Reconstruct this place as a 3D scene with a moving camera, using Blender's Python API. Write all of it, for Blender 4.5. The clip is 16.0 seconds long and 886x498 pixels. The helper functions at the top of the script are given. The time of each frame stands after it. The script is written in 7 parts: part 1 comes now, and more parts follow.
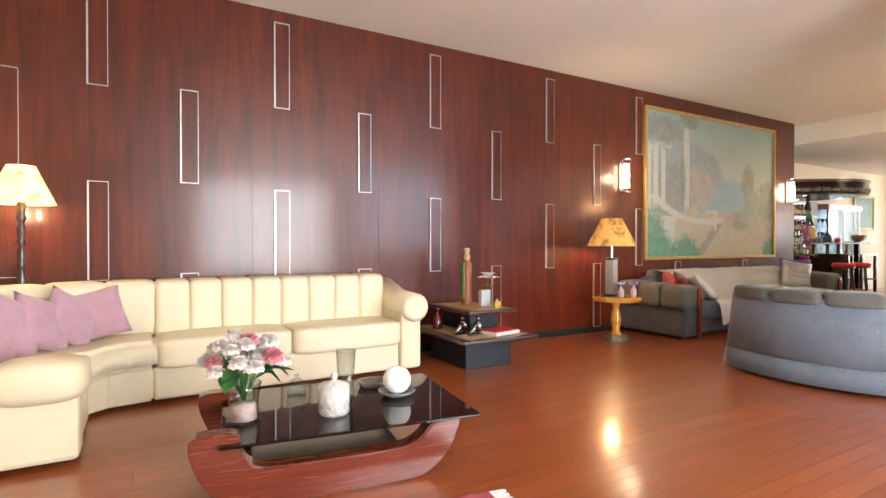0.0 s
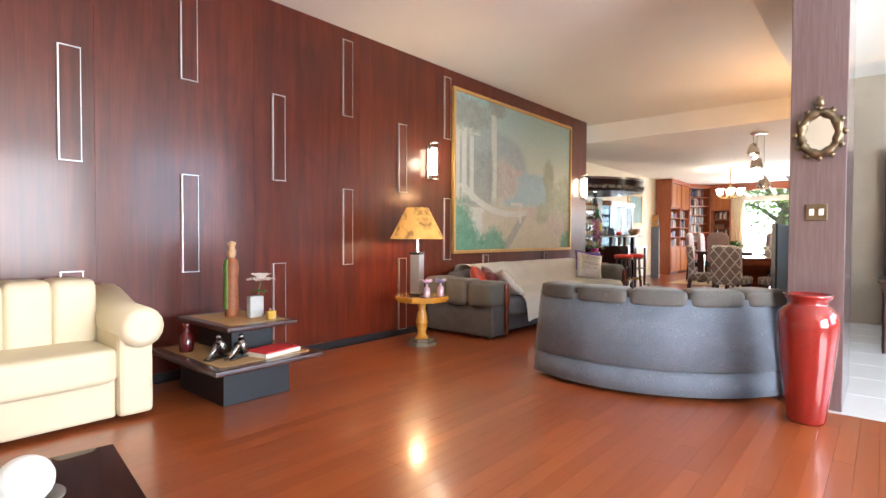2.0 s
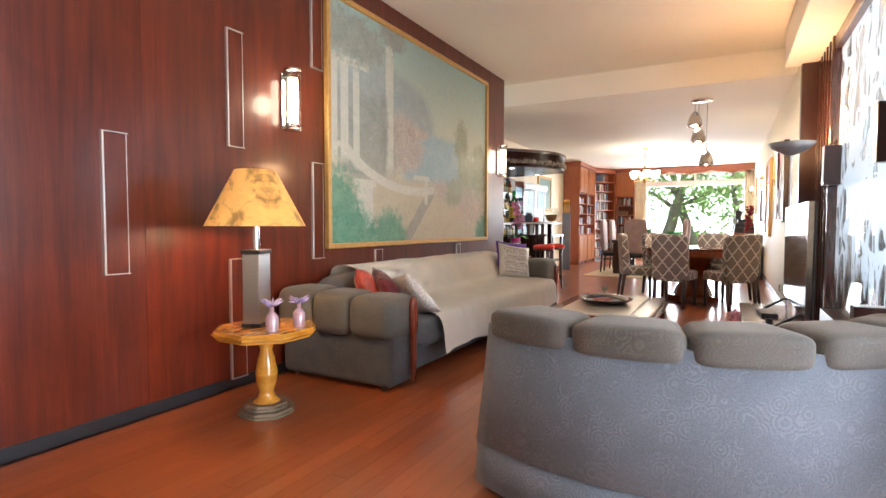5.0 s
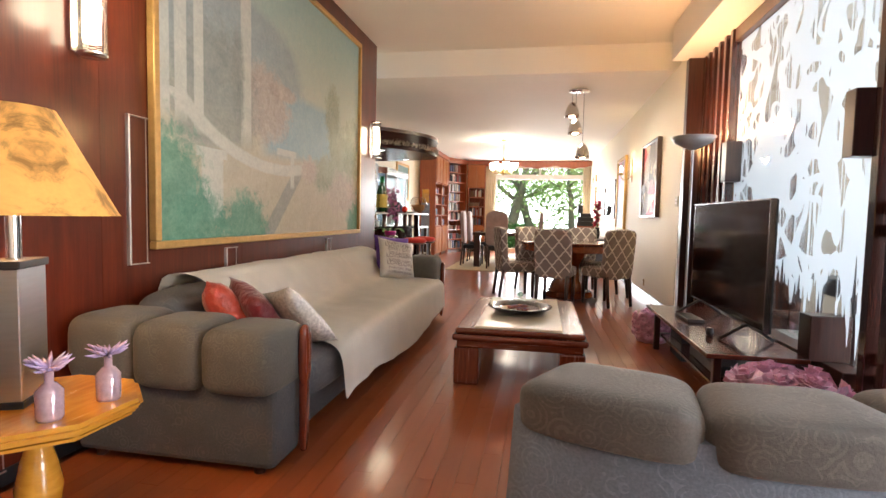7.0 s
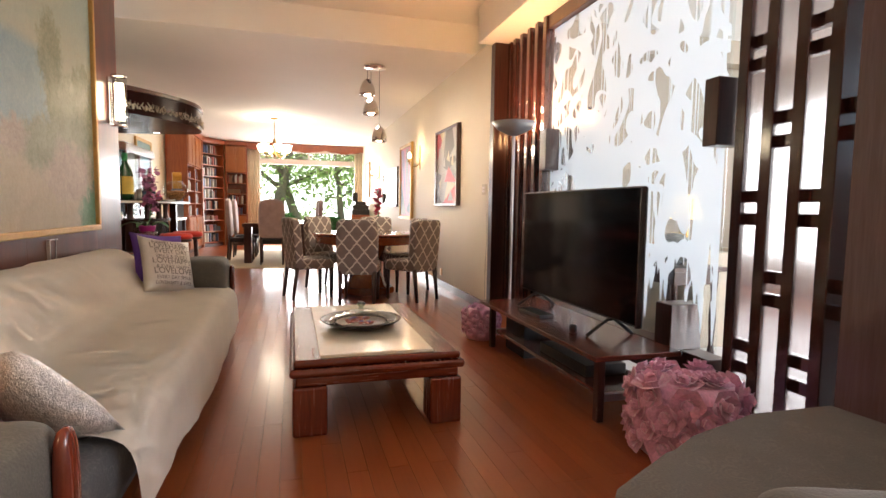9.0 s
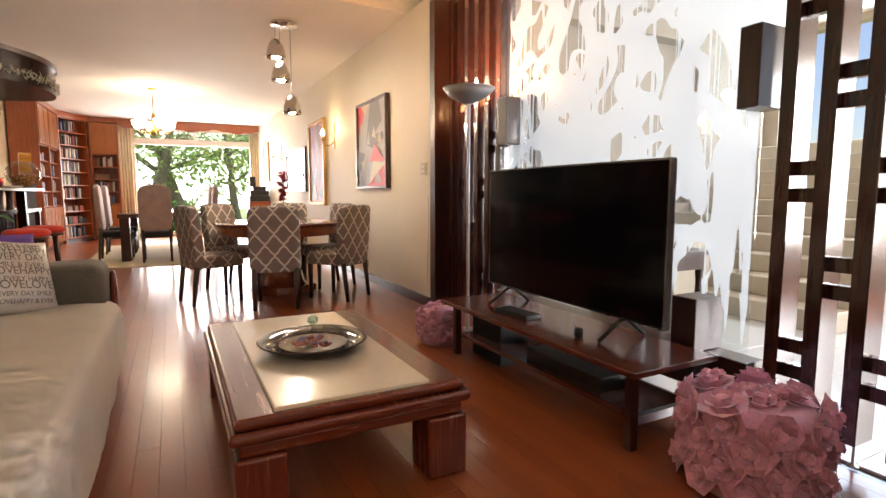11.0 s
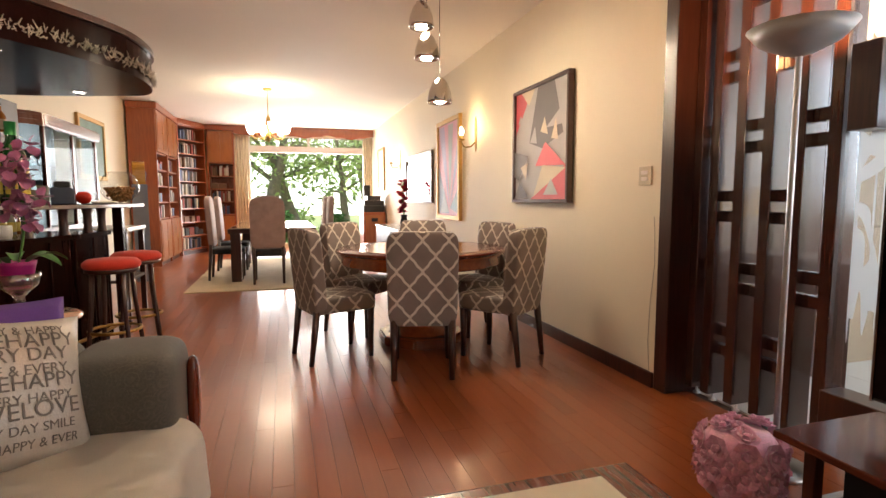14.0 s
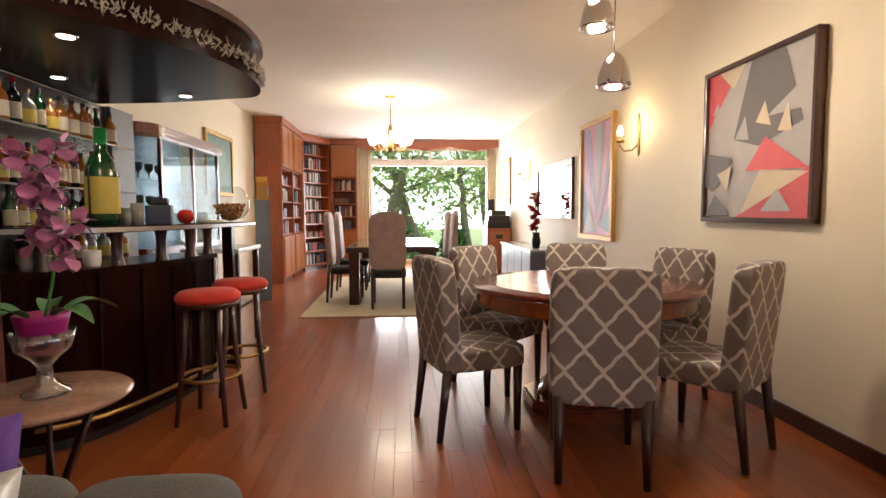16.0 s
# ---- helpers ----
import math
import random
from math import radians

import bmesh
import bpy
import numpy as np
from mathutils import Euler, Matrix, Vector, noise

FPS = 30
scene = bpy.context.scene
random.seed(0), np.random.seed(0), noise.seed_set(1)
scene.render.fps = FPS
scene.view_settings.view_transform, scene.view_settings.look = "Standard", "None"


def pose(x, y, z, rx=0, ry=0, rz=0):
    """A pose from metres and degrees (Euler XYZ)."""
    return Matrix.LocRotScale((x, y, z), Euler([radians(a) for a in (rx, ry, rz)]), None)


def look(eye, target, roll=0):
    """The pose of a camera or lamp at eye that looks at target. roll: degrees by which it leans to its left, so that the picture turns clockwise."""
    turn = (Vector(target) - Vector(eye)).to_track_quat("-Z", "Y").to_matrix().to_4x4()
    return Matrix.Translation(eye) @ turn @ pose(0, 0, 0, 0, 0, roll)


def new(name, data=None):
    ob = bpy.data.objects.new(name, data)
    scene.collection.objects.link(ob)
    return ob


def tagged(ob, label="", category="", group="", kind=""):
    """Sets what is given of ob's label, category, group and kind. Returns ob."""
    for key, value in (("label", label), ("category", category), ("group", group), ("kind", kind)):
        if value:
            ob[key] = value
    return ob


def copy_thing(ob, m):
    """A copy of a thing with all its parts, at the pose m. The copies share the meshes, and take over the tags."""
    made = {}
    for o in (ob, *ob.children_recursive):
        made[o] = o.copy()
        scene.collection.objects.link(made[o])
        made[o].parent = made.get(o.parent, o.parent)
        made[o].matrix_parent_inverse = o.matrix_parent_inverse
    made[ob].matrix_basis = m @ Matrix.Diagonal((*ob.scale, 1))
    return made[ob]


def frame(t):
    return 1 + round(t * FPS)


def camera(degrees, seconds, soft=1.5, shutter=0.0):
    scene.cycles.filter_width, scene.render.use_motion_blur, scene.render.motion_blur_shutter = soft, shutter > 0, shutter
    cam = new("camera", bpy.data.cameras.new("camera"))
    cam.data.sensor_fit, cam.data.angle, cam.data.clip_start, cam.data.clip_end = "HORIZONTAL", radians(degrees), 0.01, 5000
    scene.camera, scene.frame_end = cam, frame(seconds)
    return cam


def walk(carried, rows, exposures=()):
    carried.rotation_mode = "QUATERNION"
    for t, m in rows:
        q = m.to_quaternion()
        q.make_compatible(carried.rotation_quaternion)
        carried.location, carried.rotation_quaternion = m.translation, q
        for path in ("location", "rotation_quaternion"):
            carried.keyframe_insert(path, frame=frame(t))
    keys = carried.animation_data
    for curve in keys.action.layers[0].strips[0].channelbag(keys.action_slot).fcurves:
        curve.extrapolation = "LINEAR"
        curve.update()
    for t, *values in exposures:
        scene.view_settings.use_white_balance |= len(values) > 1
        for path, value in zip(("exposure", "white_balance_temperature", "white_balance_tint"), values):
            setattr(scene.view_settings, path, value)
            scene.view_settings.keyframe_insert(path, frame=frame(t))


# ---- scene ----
cam = camera(81.0, 16.0)
PATH = [
    (0, (-0.343, -0.008, 1.127), (0.651, 1.727, 1.112), -0.0),
    (0.5, (-0.159, 0.203, 1.124), (1.035, 1.807, 1.105), 0.4),
    (1, (0.038, 0.368, 1.129), (1.388, 1.843, 1.105), 0.3),
    (1.5, (0.23, 0.454, 1.15), (1.691, 1.82, 1.113), 0.5),
    (2, (0.498, 0.615, 1.136), (2.02, 1.911, 1.09), 0.2),
    (2.5, (0.755, 0.776, 1.142), (2.305, 2.039, 1.086), 0.2),
    (3, (1.026, 1.009, 1.175), (2.608, 2.231, 1.103), 0.6),
    (3.2, (1.12, 1.082, 1.176), (2.72, 2.279, 1.098), 0.6),
    (5.5, (2.614, 2.165, 1.112), (4.422, 3.012, 1.006), 0.5),
    (6, (2.815, 2.373, 1.157), (4.679, 3.086, 1.03), 1.2),
    (6.5, (3.022, 2.587, 1.147), (4.928, 3.178, 1.019), 1.2),
    (7, (3.168, 2.774, 1.138), (5.131, 3.14, 1.011), 1.2),
    (7.5, (3.363, 2.961, 1.145), (5.353, 3.09, 1.002), 1.1),
    (8, (3.581, 3.092, 1.107), (5.575, 2.992, 0.986), 1.6),
    (8.5, (3.797, 3.22, 1.136), (5.768, 2.91, 0.994), 1.2),
    (9, (4.025, 3.317, 1.141), (5.94, 2.761, 0.985), 0.9),
    (9.2, (4.117, 3.337, 1.14), (6.008, 2.707, 0.975), 0.6),
    (11.3, (5.024, 3.494, 1.118), (6.774, 2.552, 0.895), -0.0),
    (11.5, (5.133, 3.51, 1.135), (6.877, 2.557, 0.906), 0.0),
    (12, (5.409, 3.502, 1.118), (7.173, 2.587, 0.892), -0.2),
    (12.5, (5.785, 3.515, 1.142), (7.582, 2.667, 0.919), 0.0),
    (13, (6.076, 3.49, 1.163), (7.902, 2.706, 0.938), -0.0),
    (13.5, (6.412, 3.482, 1.208), (8.27, 2.773, 0.995), -0.1),
    (14, (6.7, 3.479, 1.21), (8.603, 2.896, 1.02), -0.1),
    (14.5, (6.982, 3.5, 1.218), (8.918, 3.033, 1.035), 0.0),
    (15, (7.235, 3.496, 1.241), (9.191, 3.118, 1.065), -0.1),
    (15.5, (7.516, 3.481, 1.253), (9.49, 3.207, 1.092), -0.2),
    (16, (7.766, 3.508, 1.245), (9.756, 3.353, 1.107), -0.2),
]
walk(cam, [(t, look(eye, target, roll)) for t, eye, target, roll in PATH], [(0.0, 0.42, 6050, 10), (3.0, 0.56, 5650, 10), (6.5, 0.40, 5950, 11), (9.0, 0.24, 6300, 15), (13.5, 0.18, 6700, 16), (16.0, 0.08, 6150, 12)])

# ---- light ----
world = bpy.data.worlds.new("sky")
scene.world = world
world.use_nodes = True
wn = world.node_tree.nodes
sky = wn.new("ShaderNodeTexSky")
sky.sky_type, sky.sun_disc = "NISHITA", False
sky.sun_elevation, sky.sun_rotation = radians(70), radians(165)
world.node_tree.links.new(sky.outputs[0], wn["Background"].inputs[0])
wn["Background"].inputs[1].default_value = 0.12


def lamp(name, kind, power, m, color=(1, 1, 1), size=0.1, size_y=None, spread=None):
    d = bpy.data.lights.new(name, kind)
    d.energy, d.color = power, color
    if kind == "AREA":
        d.shape, d.size, d.size_y = "RECTANGLE", size, size_y or size
        if spread:
            d.spread = radians(spread)
    elif kind == "SUN":
        d.angle = radians(0.5)
    else:
        d.shadow_soft_size = size
    ob = new(name, d)
    ob.matrix_world = m
    return ob


CEIL, DCEIL = 3.28, 2.95      # living room and dining room ceilings
WALL, RIGHT, BACK, END = 4.91, 1.24, 6.1, 20.3
lamp("sun", "SUN", 5.0, look((22, -6, 26), (24, 3, 0)), (1.0, 0.95, 0.86))
# daylight of the openings: garden window, hall window, living room window
lamp("daylight_garden", "AREA", 250, look((END + 0.12, 2.85, 1.45), (10, 2.85, 1.2)), (1.0, 0.98, 0.94), 2.7, 2.2)
lamp("daylight_hall", "AREA", 225, look((7.0, -4.05, 2.1), (7.0, 0, 1.6)), (0.70, 0.86, 1.0), 4.4, 2.2)
lamp("daylight_living", "AREA", 460, look((2.4, -3.72, 1.6), (2.4, 3, 2.0)), (1.0, 0.97, 0.93), 3.2, 2.2)

# ---- materials ----
def nodes(name):
    m = bpy.data.materials.new(name)
    m.use_nodes = True
    t = m.node_tree
    return m, t, t.nodes["Principled BSDF"]


def coords(t, stretch=(1, 1, 1), random=0.0):
    uv = t.nodes.new("ShaderNodeUVMap")
    mp = t.nodes.new("ShaderNodeMapping")
    mp.inputs["Scale"].default_value = stretch
    t.links.new(uv.outputs[0], mp.inputs[0])
    if random:
        oi = t.nodes.new("ShaderNodeObjectInfo")
        mu = t.nodes.new("ShaderNodeMath")
        mu.operation = "MULTIPLY"
        mu.inputs[1].default_value = random
        t.links.new(oi.outputs["Random"], mu.inputs[0])
        cb = t.nodes.new("ShaderNodeCombineXYZ")
        for k in range(3):
            t.links.new(mu.outputs[0], cb.inputs[k])
        t.links.new(cb.outputs[0], mp.inputs["Location"])
    return mp.outputs[0]


def noise_at(t, vec, scale, detail=4.0, rough=0.55, dist=0.0):
    n = t.nodes.new("ShaderNodeTexNoise")
    n.inputs["Scale"].default_value = scale
    n.inputs["Detail"].default_value = detail
    n.inputs["Roughness"].default_value = rough
    n.inputs["Distortion"].default_value = dist
    t.links.new(vec, n.inputs["Vector"])
    return n.outputs["Fac"]


def ramp(t, fac, stops):
    r = t.nodes.new("ShaderNodeValToRGB")
    e = r.color_ramp.elements
    while len(e) < len(stops):
        e.new(0.5)
    for k, (p, c) in enumerate(stops):
        e[k].position, e[k].color = p, (*c, 1)
    t.links.new(fac, r.inputs[0])
    return r.outputs[0]


def mixed(t, fac, a, b, how="MIX"):
    n = t.nodes.new("ShaderNodeMix")
    n.data_type, n.blend_type = "RGBA", how
    for sock, v in ((n.inputs[0], fac), (n.inputs[6], a), (n.inputs[7], b)):
        if isinstance(v, bpy.types.NodeSocket):
            t.links.new(v, sock)
        elif isinstance(v, (int, float)):
            sock.default_value = v
        else:
            sock.default_value = (*v, 1)
    return n.outputs[2]


def math_at(t, how, a, b=0.0, c=0.0):
    n = t.nodes.new("ShaderNodeMath")
    n.operation = how
    for sock, v in zip(n.inputs, (a, b, c)):
        if isinstance(v, bpy.types.NodeSocket):
            t.links.new(v, sock)
        else:
            sock.default_value = v
    return n.outputs[0]


def bumped(t, p, height, strength, depth=0.01):
    b = t.nodes.new("ShaderNodeBump")
    b.inputs["Strength"].default_value, b.inputs["Distance"].default_value = strength, depth
    t.links.new(height, b.inputs["Height"])
    t.links.new(b.outputs[0], p.inputs["Normal"])


def shade(c, k):
    return tuple(min(1.0, v * k) for v in c)


def surface(name, base, rough=0.5, var=0.15, scale=6.0, fine=60.0, stretch=(1, 1, 1), bump=0.15, metal=0.0, coat=0.0, random=0.0, sheen=0.0, rvar=0.1, depth=0.004):
    """A plain surface with variation at two scales."""
    m, t, p = nodes(name)
    v = coords(t, stretch, random)
    big, small = noise_at(t, v, scale), noise_at(t, v, fine, 3)
    c = ramp(t, big, [(0.3, shade(base, 1 - var)), (0.7, shade(base, 1 + var))])
    c = mixed(t, 0.35, c, ramp(t, small, [(0.3, shade(base, 1 - var)), (0.7, shade(base, 1 + var))]))
    t.links.new(c, p.inputs["Base Color"])
    t.links.new(math_at(t, "MULTIPLY_ADD", big, rvar, rough - rvar / 2), p.inputs["Roughness"])
    p.inputs["Metallic"].default_value, p.inputs["Coat Weight"].default_value = metal, coat
    p.inputs["Coat Roughness"].default_value = 0.08
    p.inputs["Sheen Weight"].default_value = sheen
    if bump:
        bumped(t, p, small, bump, depth)
    return m


def wood(name, dark, light, rough=0.3, grain=(14, 1.2, 1), coat=0.5, random=3.0, bump=0.06, coat_rough=0.12, blotch=0.5):
    """Varnished wood: grain lines run along the axis that grain stretches least."""
    m, t, p = nodes(name)
    v = coords(t, grain, random)
    flat = coords(t, (1, 1, 1), random)
    g = noise_at(t, v, 3.0, 6, 0.6, 0.6)
    big = noise_at(t, flat, 1.1, 3)
    c = ramp(t, g, [(0.25, dark), (0.55, tuple((a + b) / 2 for a, b in zip(dark, light))), (0.8, light)])
    c = mixed(t, math_at(t, "MULTIPLY", big, blotch), c, dark)
    t.links.new(c, p.inputs["Base Color"])
    t.links.new(math_at(t, "MULTIPLY_ADD", g, 0.12, rough - 0.06), p.inputs["Roughness"])
    p.inputs["Coat Weight"].default_value, p.inputs["Coat Roughness"].default_value = coat, coat_rough
    bumped(t, p, g, bump, 0.002)
    return m


def glassy(name, color=(1, 1, 1), rough=0.02, ior=1.45, thin=False):
    m, t, p = nodes(name)
    p.inputs["Base Color"].default_value = (*color, 1)
    p.inputs["Roughness"].default_value, p.inputs["IOR"].default_value = rough, ior
    p.inputs["Transmission Weight"].default_value = 1.0
    return m


def clear_pane(name, color=(1, 1, 1), gloss=0.08, graze=0.6):
    m = bpy.data.materials.new(name)
    m.use_nodes = True
    t = m.node_tree
    t.nodes.clear()
    out, mix = t.nodes.new("ShaderNodeOutputMaterial"), t.nodes.new("ShaderNodeMixShader")
    tr, gl = t.nodes.new("ShaderNodeBsdfTransparent"), t.nodes.new("ShaderNodeBsdfGlossy")
    tr.inputs[0].default_value = (*color, 1)
    gl.inputs["Roughness"].default_value = 0.02
    lw = t.nodes.new("ShaderNodeLayerWeight")
    lw.inputs[0].default_value = 0.5
    fac = math_at(t, "MULTIPLY_ADD", math_at(t, "POWER", lw.outputs["Facing"], 3.0), graze, gloss * 0.6)
    t.links.new(fac, mix.inputs[0])
    t.links.new(tr.outputs[0], mix.inputs[1])
    t.links.new(gl.outputs[0], mix.inputs[2])
    t.links.new(mix.outputs[0], out.inputs[0])
    return m


def glowing(name, color, power):
    m, t, p = nodes(name)
    p.inputs["Base Color"].default_value = (*color, 1)
    p.inputs["Emission Color"].default_value = (*color, 1)
    p.inputs["Emission Strength"].default_value = power
    return m


def panel_wood():
    """Dark red veneer with long upright figure, satin varnish and darker streaks."""
    m, t, p = nodes("panel_veneer")
    v = coords(t, (5, 0.35, 1), 4.0)
    fine = coords(t, (60, 1.5, 1), 4.0)
    flat = coords(t, (1, 1, 1), 4.0)
    g, f, b = noise_at(t, v, 2.0, 5, 0.6, 0.5), noise_at(t, fine, 2.0, 4), noise_at(t, flat, 0.8, 3)
    c = ramp(t, g, [(0.28, (0.038, 0.005, 0.0024)), (0.5, (0.118, 0.016, 0.005)), (0.75, (0.215, 0.037, 0.010))])
    c = mixed(t, 0.3, c, ramp(t, f, [(0.3, (0.058, 0.008, 0.0035)), (0.7, (0.215, 0.035, 0.010))]))
    blot = noise_at(t, coords(t, (1.0, 0.6, 1), 4.0), 3.2, 5, 0.65, 0.6)
    c = mixed(t, math_at(t, "MULTIPLY", math_at(t, "POWER", math_at(t, "MAXIMUM", b, blot), 1.5), 1.0), c, (0.030, 0.005, 0.0024))
    t.links.new(c, p.inputs["Base Color"])
    t.links.new(math_at(t, "MULTIPLY_ADD", b, 0.18, 0.28), p.inputs["Roughness"])
    p.inputs["Coat Weight"].default_value, p.inputs["Coat Roughness"].default_value = 0.40, 0.15
    p.inputs["Specular IOR Level"].default_value = 0.32
    bumped(t, p, f, 0.05, 0.002)
    return m


def plank_wood():
    """Polished red-brown floor boards, each a little different."""
    m, t, p = nodes("floor_board")
    oi = t.nodes.new("ShaderNodeObjectInfo")
    at = t.nodes.new("ShaderNodeAttribute")
    at.attribute_name = "tone"
    tone = math_at(t, "FRACT", math_at(t, "ADD", oi.outputs["Random"], at.outputs["Fac"]))
    v = coords(t, (1.2, 22, 1), 5.0)
    g = noise_at(t, v, 2.2, 3, 0.5, 0.4)
    c = ramp(t, g, [(0.25, (0.25, 0.060, 0.015)), (0.5, (0.29, 0.073, 0.019)), (0.8, (0.325, 0.086, 0.023))])
    c = mixed(t, 0.45, c, ramp(t, tone, [(0.0, (0.225, 0.052, 0.013)), (0.5, (0.30, 0.076, 0.020)), (1.0, (0.38, 0.102, 0.027))]))
    t.links.new(c, p.inputs["Base Color"])
    wear = noise_at(t, coords(t, (1, 1, 1)), 1.6, 4)
    t.links.new(math_at(t, "MULTIPLY_ADD", wear, 0.06, 0.278), p.inputs["Roughness"])
    p.inputs["Coat Weight"].default_value, p.inputs["Coat Roughness"].default_value = 0.5, 0.14
    return m


def trellis_fabric():
    """Taupe slip cover with a pale interlaced trellis."""
    m, t, p = nodes("trellis_cover")
    v = coords(t)
    sep = t.nodes.new("ShaderNodeSeparateXYZ")
    t.links.new(v, sep.inputs[0])
    u, w = math_at(t, "MULTIPLY", sep.outputs[0], 1.22), sep.outputs[1]
    a, b = math_at(t, "ADD", u, w), math_at(t, "SUBTRACT", u, w)
    pitch = 0.21

    def band(s, other):
        wob = math_at(t, "MULTIPLY", math_at(t, "SINE", math_at(t, "MULTIPLY", other, 2 * math.pi / pitch * 2)), 0.0035)
        f = math_at(t, "FRACT", math_at(t, "DIVIDE", math_at(t, "ADD", s, wob), pitch))
        return math_at(t, "LESS_THAN", math_at(t, "ABSOLUTE", math_at(t, "SUBTRACT", f, 0.5)), 0.062)

    mask = math_at(t, "MAXIMUM", band(a, b), band(b, a))
    n = noise_at(t, v, 220, 2)
    ground = ramp(t, noise_at(t, v, 5), [(0.3, (0.195, 0.162, 0.152)), (0.7, (0.25, 0.212, 0.198))])
    line = ramp(t, n, [(0.3, (0.60, 0.56, 0.50)), (0.7, (0.76, 0.72, 0.66))])
    t.links.new(mixed(t, mask, ground, line), p.inputs["Base Color"])
    p.inputs["Roughness"].default_value, p.inputs["Sheen Weight"].default_value = 0.8, 0.2
    bumped(t, p, n, 0.25, 0.003)
    return m


def chenille(name, base, pale, scale=7.0, sheen=0.2, figure=0.42):
    """Upholstery with a woven scroll figure."""
    m, t, p = nodes(name)
    v = coords(t, (1, 1, 1), 2.0)
    vo = t.nodes.new("ShaderNodeTexVoronoi")
    vo.inputs["Scale"].default_value = scale * 2.2
    t.links.new(v, vo.inputs["Vector"])
    rings = math_at(t, "SINE", math_at(t, "MULTIPLY_ADD", vo.outputs["Distance"], 30.0, 0.0))
    mask = math_at(t, "MULTIPLY", math_at(t, "GREATER_THAN", math_at(t, "ADD", rings, math_at(t, "MULTIPLY_ADD", noise_at(t, v, 9, 3), 5.0, -3.0)), 0.4), figure)
    n = noise_at(t, v, 160, 3)
    c = mixed(t, mask, ramp(t, noise_at(t, v, 2.6, 4), [(0.3, shade(base, 0.75)), (0.7, shade(base, 1.2))]), pale)
    c = mixed(t, 0.25, c, ramp(t, n, [(0.3, shade(base, 0.6)), (0.7, shade(pale, 1.1))]))
    t.links.new(c, p.inputs["Base Color"])
    p.inputs["Roughness"].default_value, p.inputs["Sheen Weight"].default_value = 0.75, sheen
    bumped(t, p, math_at(t, "ADD", n, mask), 0.3, 0.004)
    return m


def etched_film():
    """White film on clear glass: drips and tangled curved bands."""
    m = bpy.data.materials.new("etched_film")
    m.use_nodes = True
    t = m.node_tree
    t.nodes.clear()
    out, mix = t.nodes.new("ShaderNodeOutputMaterial"), t.nodes.new("ShaderNodeMixShader")
    tr, add = t.nodes.new("ShaderNodeBsdfTransparent"), t.nodes.new("ShaderNodeMixShader")
    di, tl = t.nodes.new("ShaderNodeBsdfDiffuse"), t.nodes.new("ShaderNodeBsdfTranslucent")
    di.inputs[0].default_value = tl.inputs[0].default_value = (0.72, 0.77, 0.80, 1)
    add.inputs[0].default_value = 0.6
    t.links.new(di.outputs[0], add.inputs[1])
    t.links.new(tl.outputs[0], add.inputs[2])
    v = coords(t)
    sep = t.nodes.new("ShaderNodeSeparateXYZ")
    t.links.new(v, sep.inputs[0])
    h = sep.outputs[1]
    stripe = noise_at(t, coords(t, (22, 0.28, 1)), 1.0, 1, 0.3)
    # the film ends in drips towards its lower edge
    inside = math_at(t, "GREATER_THAN", math_at(t, "ADD", h, math_at(t, "MULTIPLY", stripe, 1.1)), 1.22)
    drips = math_at(t, "GREATER_THAN", stripe, 0.615)

    def ribbon(size, seed, width):
        mp = t.nodes.new("ShaderNodeMapping")
        mp.inputs["Location"].default_value = (seed, seed * 0.7, 0)
        t.links.new(coords(t, (1.0, 0.75, 1)), mp.inputs["Vector"])
        w = noise_at(t, mp.outputs[0], size, 1, 0.3, 0.7)
        return math_at(t, "LESS_THAN", math_at(t, "ABSOLUTE", math_at(t, "SUBTRACT", w, 0.5)), width)

    thin = math_at(t, "GREATER_THAN", noise_at(t, coords(t, (60, 0.22, 1)), 1.0, 1, 0.3), 0.655)
    # looping bands, broad patches and upright drips together
    broad = math_at(t, "GREATER_THAN", noise_at(t, coords(t, (1.1, 0.6, 1)), 1.7, 1, 0.3, 0.5), 0.74)
    white = math_at(t, "MAXIMUM", math_at(t, "MAXIMUM", math_at(t, "MAXIMUM", ribbon(1.9, 3.1, 0.042), ribbon(3.4, 6.3, 0.05)), ribbon(2.6, 11.7, 0.05)), math_at(t, "MAXIMUM", broad, math_at(t, "MAXIMUM", thin, drips)))
    mask = math_at(t, "MULTIPLY", math_at(t, "MULTIPLY", inside, math_at(t, "MULTIPLY_ADD", white, 0.9, 0.10)), 0.80)
    t.links.new(mask, mix.inputs[0])
    t.links.new(tr.outputs[0], mix.inputs[1])
    t.links.new(add.outputs[0], mix.inputs[2])
    t.links.new(mix.outputs[0], out.inputs[0])
    return m


PANEL, BOARD = panel_wood(), plank_wood()
TRELLIS = trellis_fabric()
CREAM_WALL = surface("cream_paint", (0.76, 0.68, 0.53), 0.6, 0.03, 1.5, 90, bump=0.06)
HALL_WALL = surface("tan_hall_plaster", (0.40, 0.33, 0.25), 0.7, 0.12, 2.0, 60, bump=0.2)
WHITE_PAINT = surface("ceiling_paint", (0.82, 0.785, 0.72), 0.75, 0.03, 1.2, 70, bump=0.05)
WHITE_TILE = surface("white_stone", (0.66, 0.67, 0.66), 0.25, 0.06, 2.0, 25, bump=0.02, coat=0.3)
STONE = surface("beige_stone", (0.52, 0.46, 0.36), 0.45, 0.12, 3.0, 40, bump=0.1)
IVORY = surface("ivory_leather", (0.70, 0.62, 0.43), 0.5, 0.05, 3.0, 130, bump=0.12)
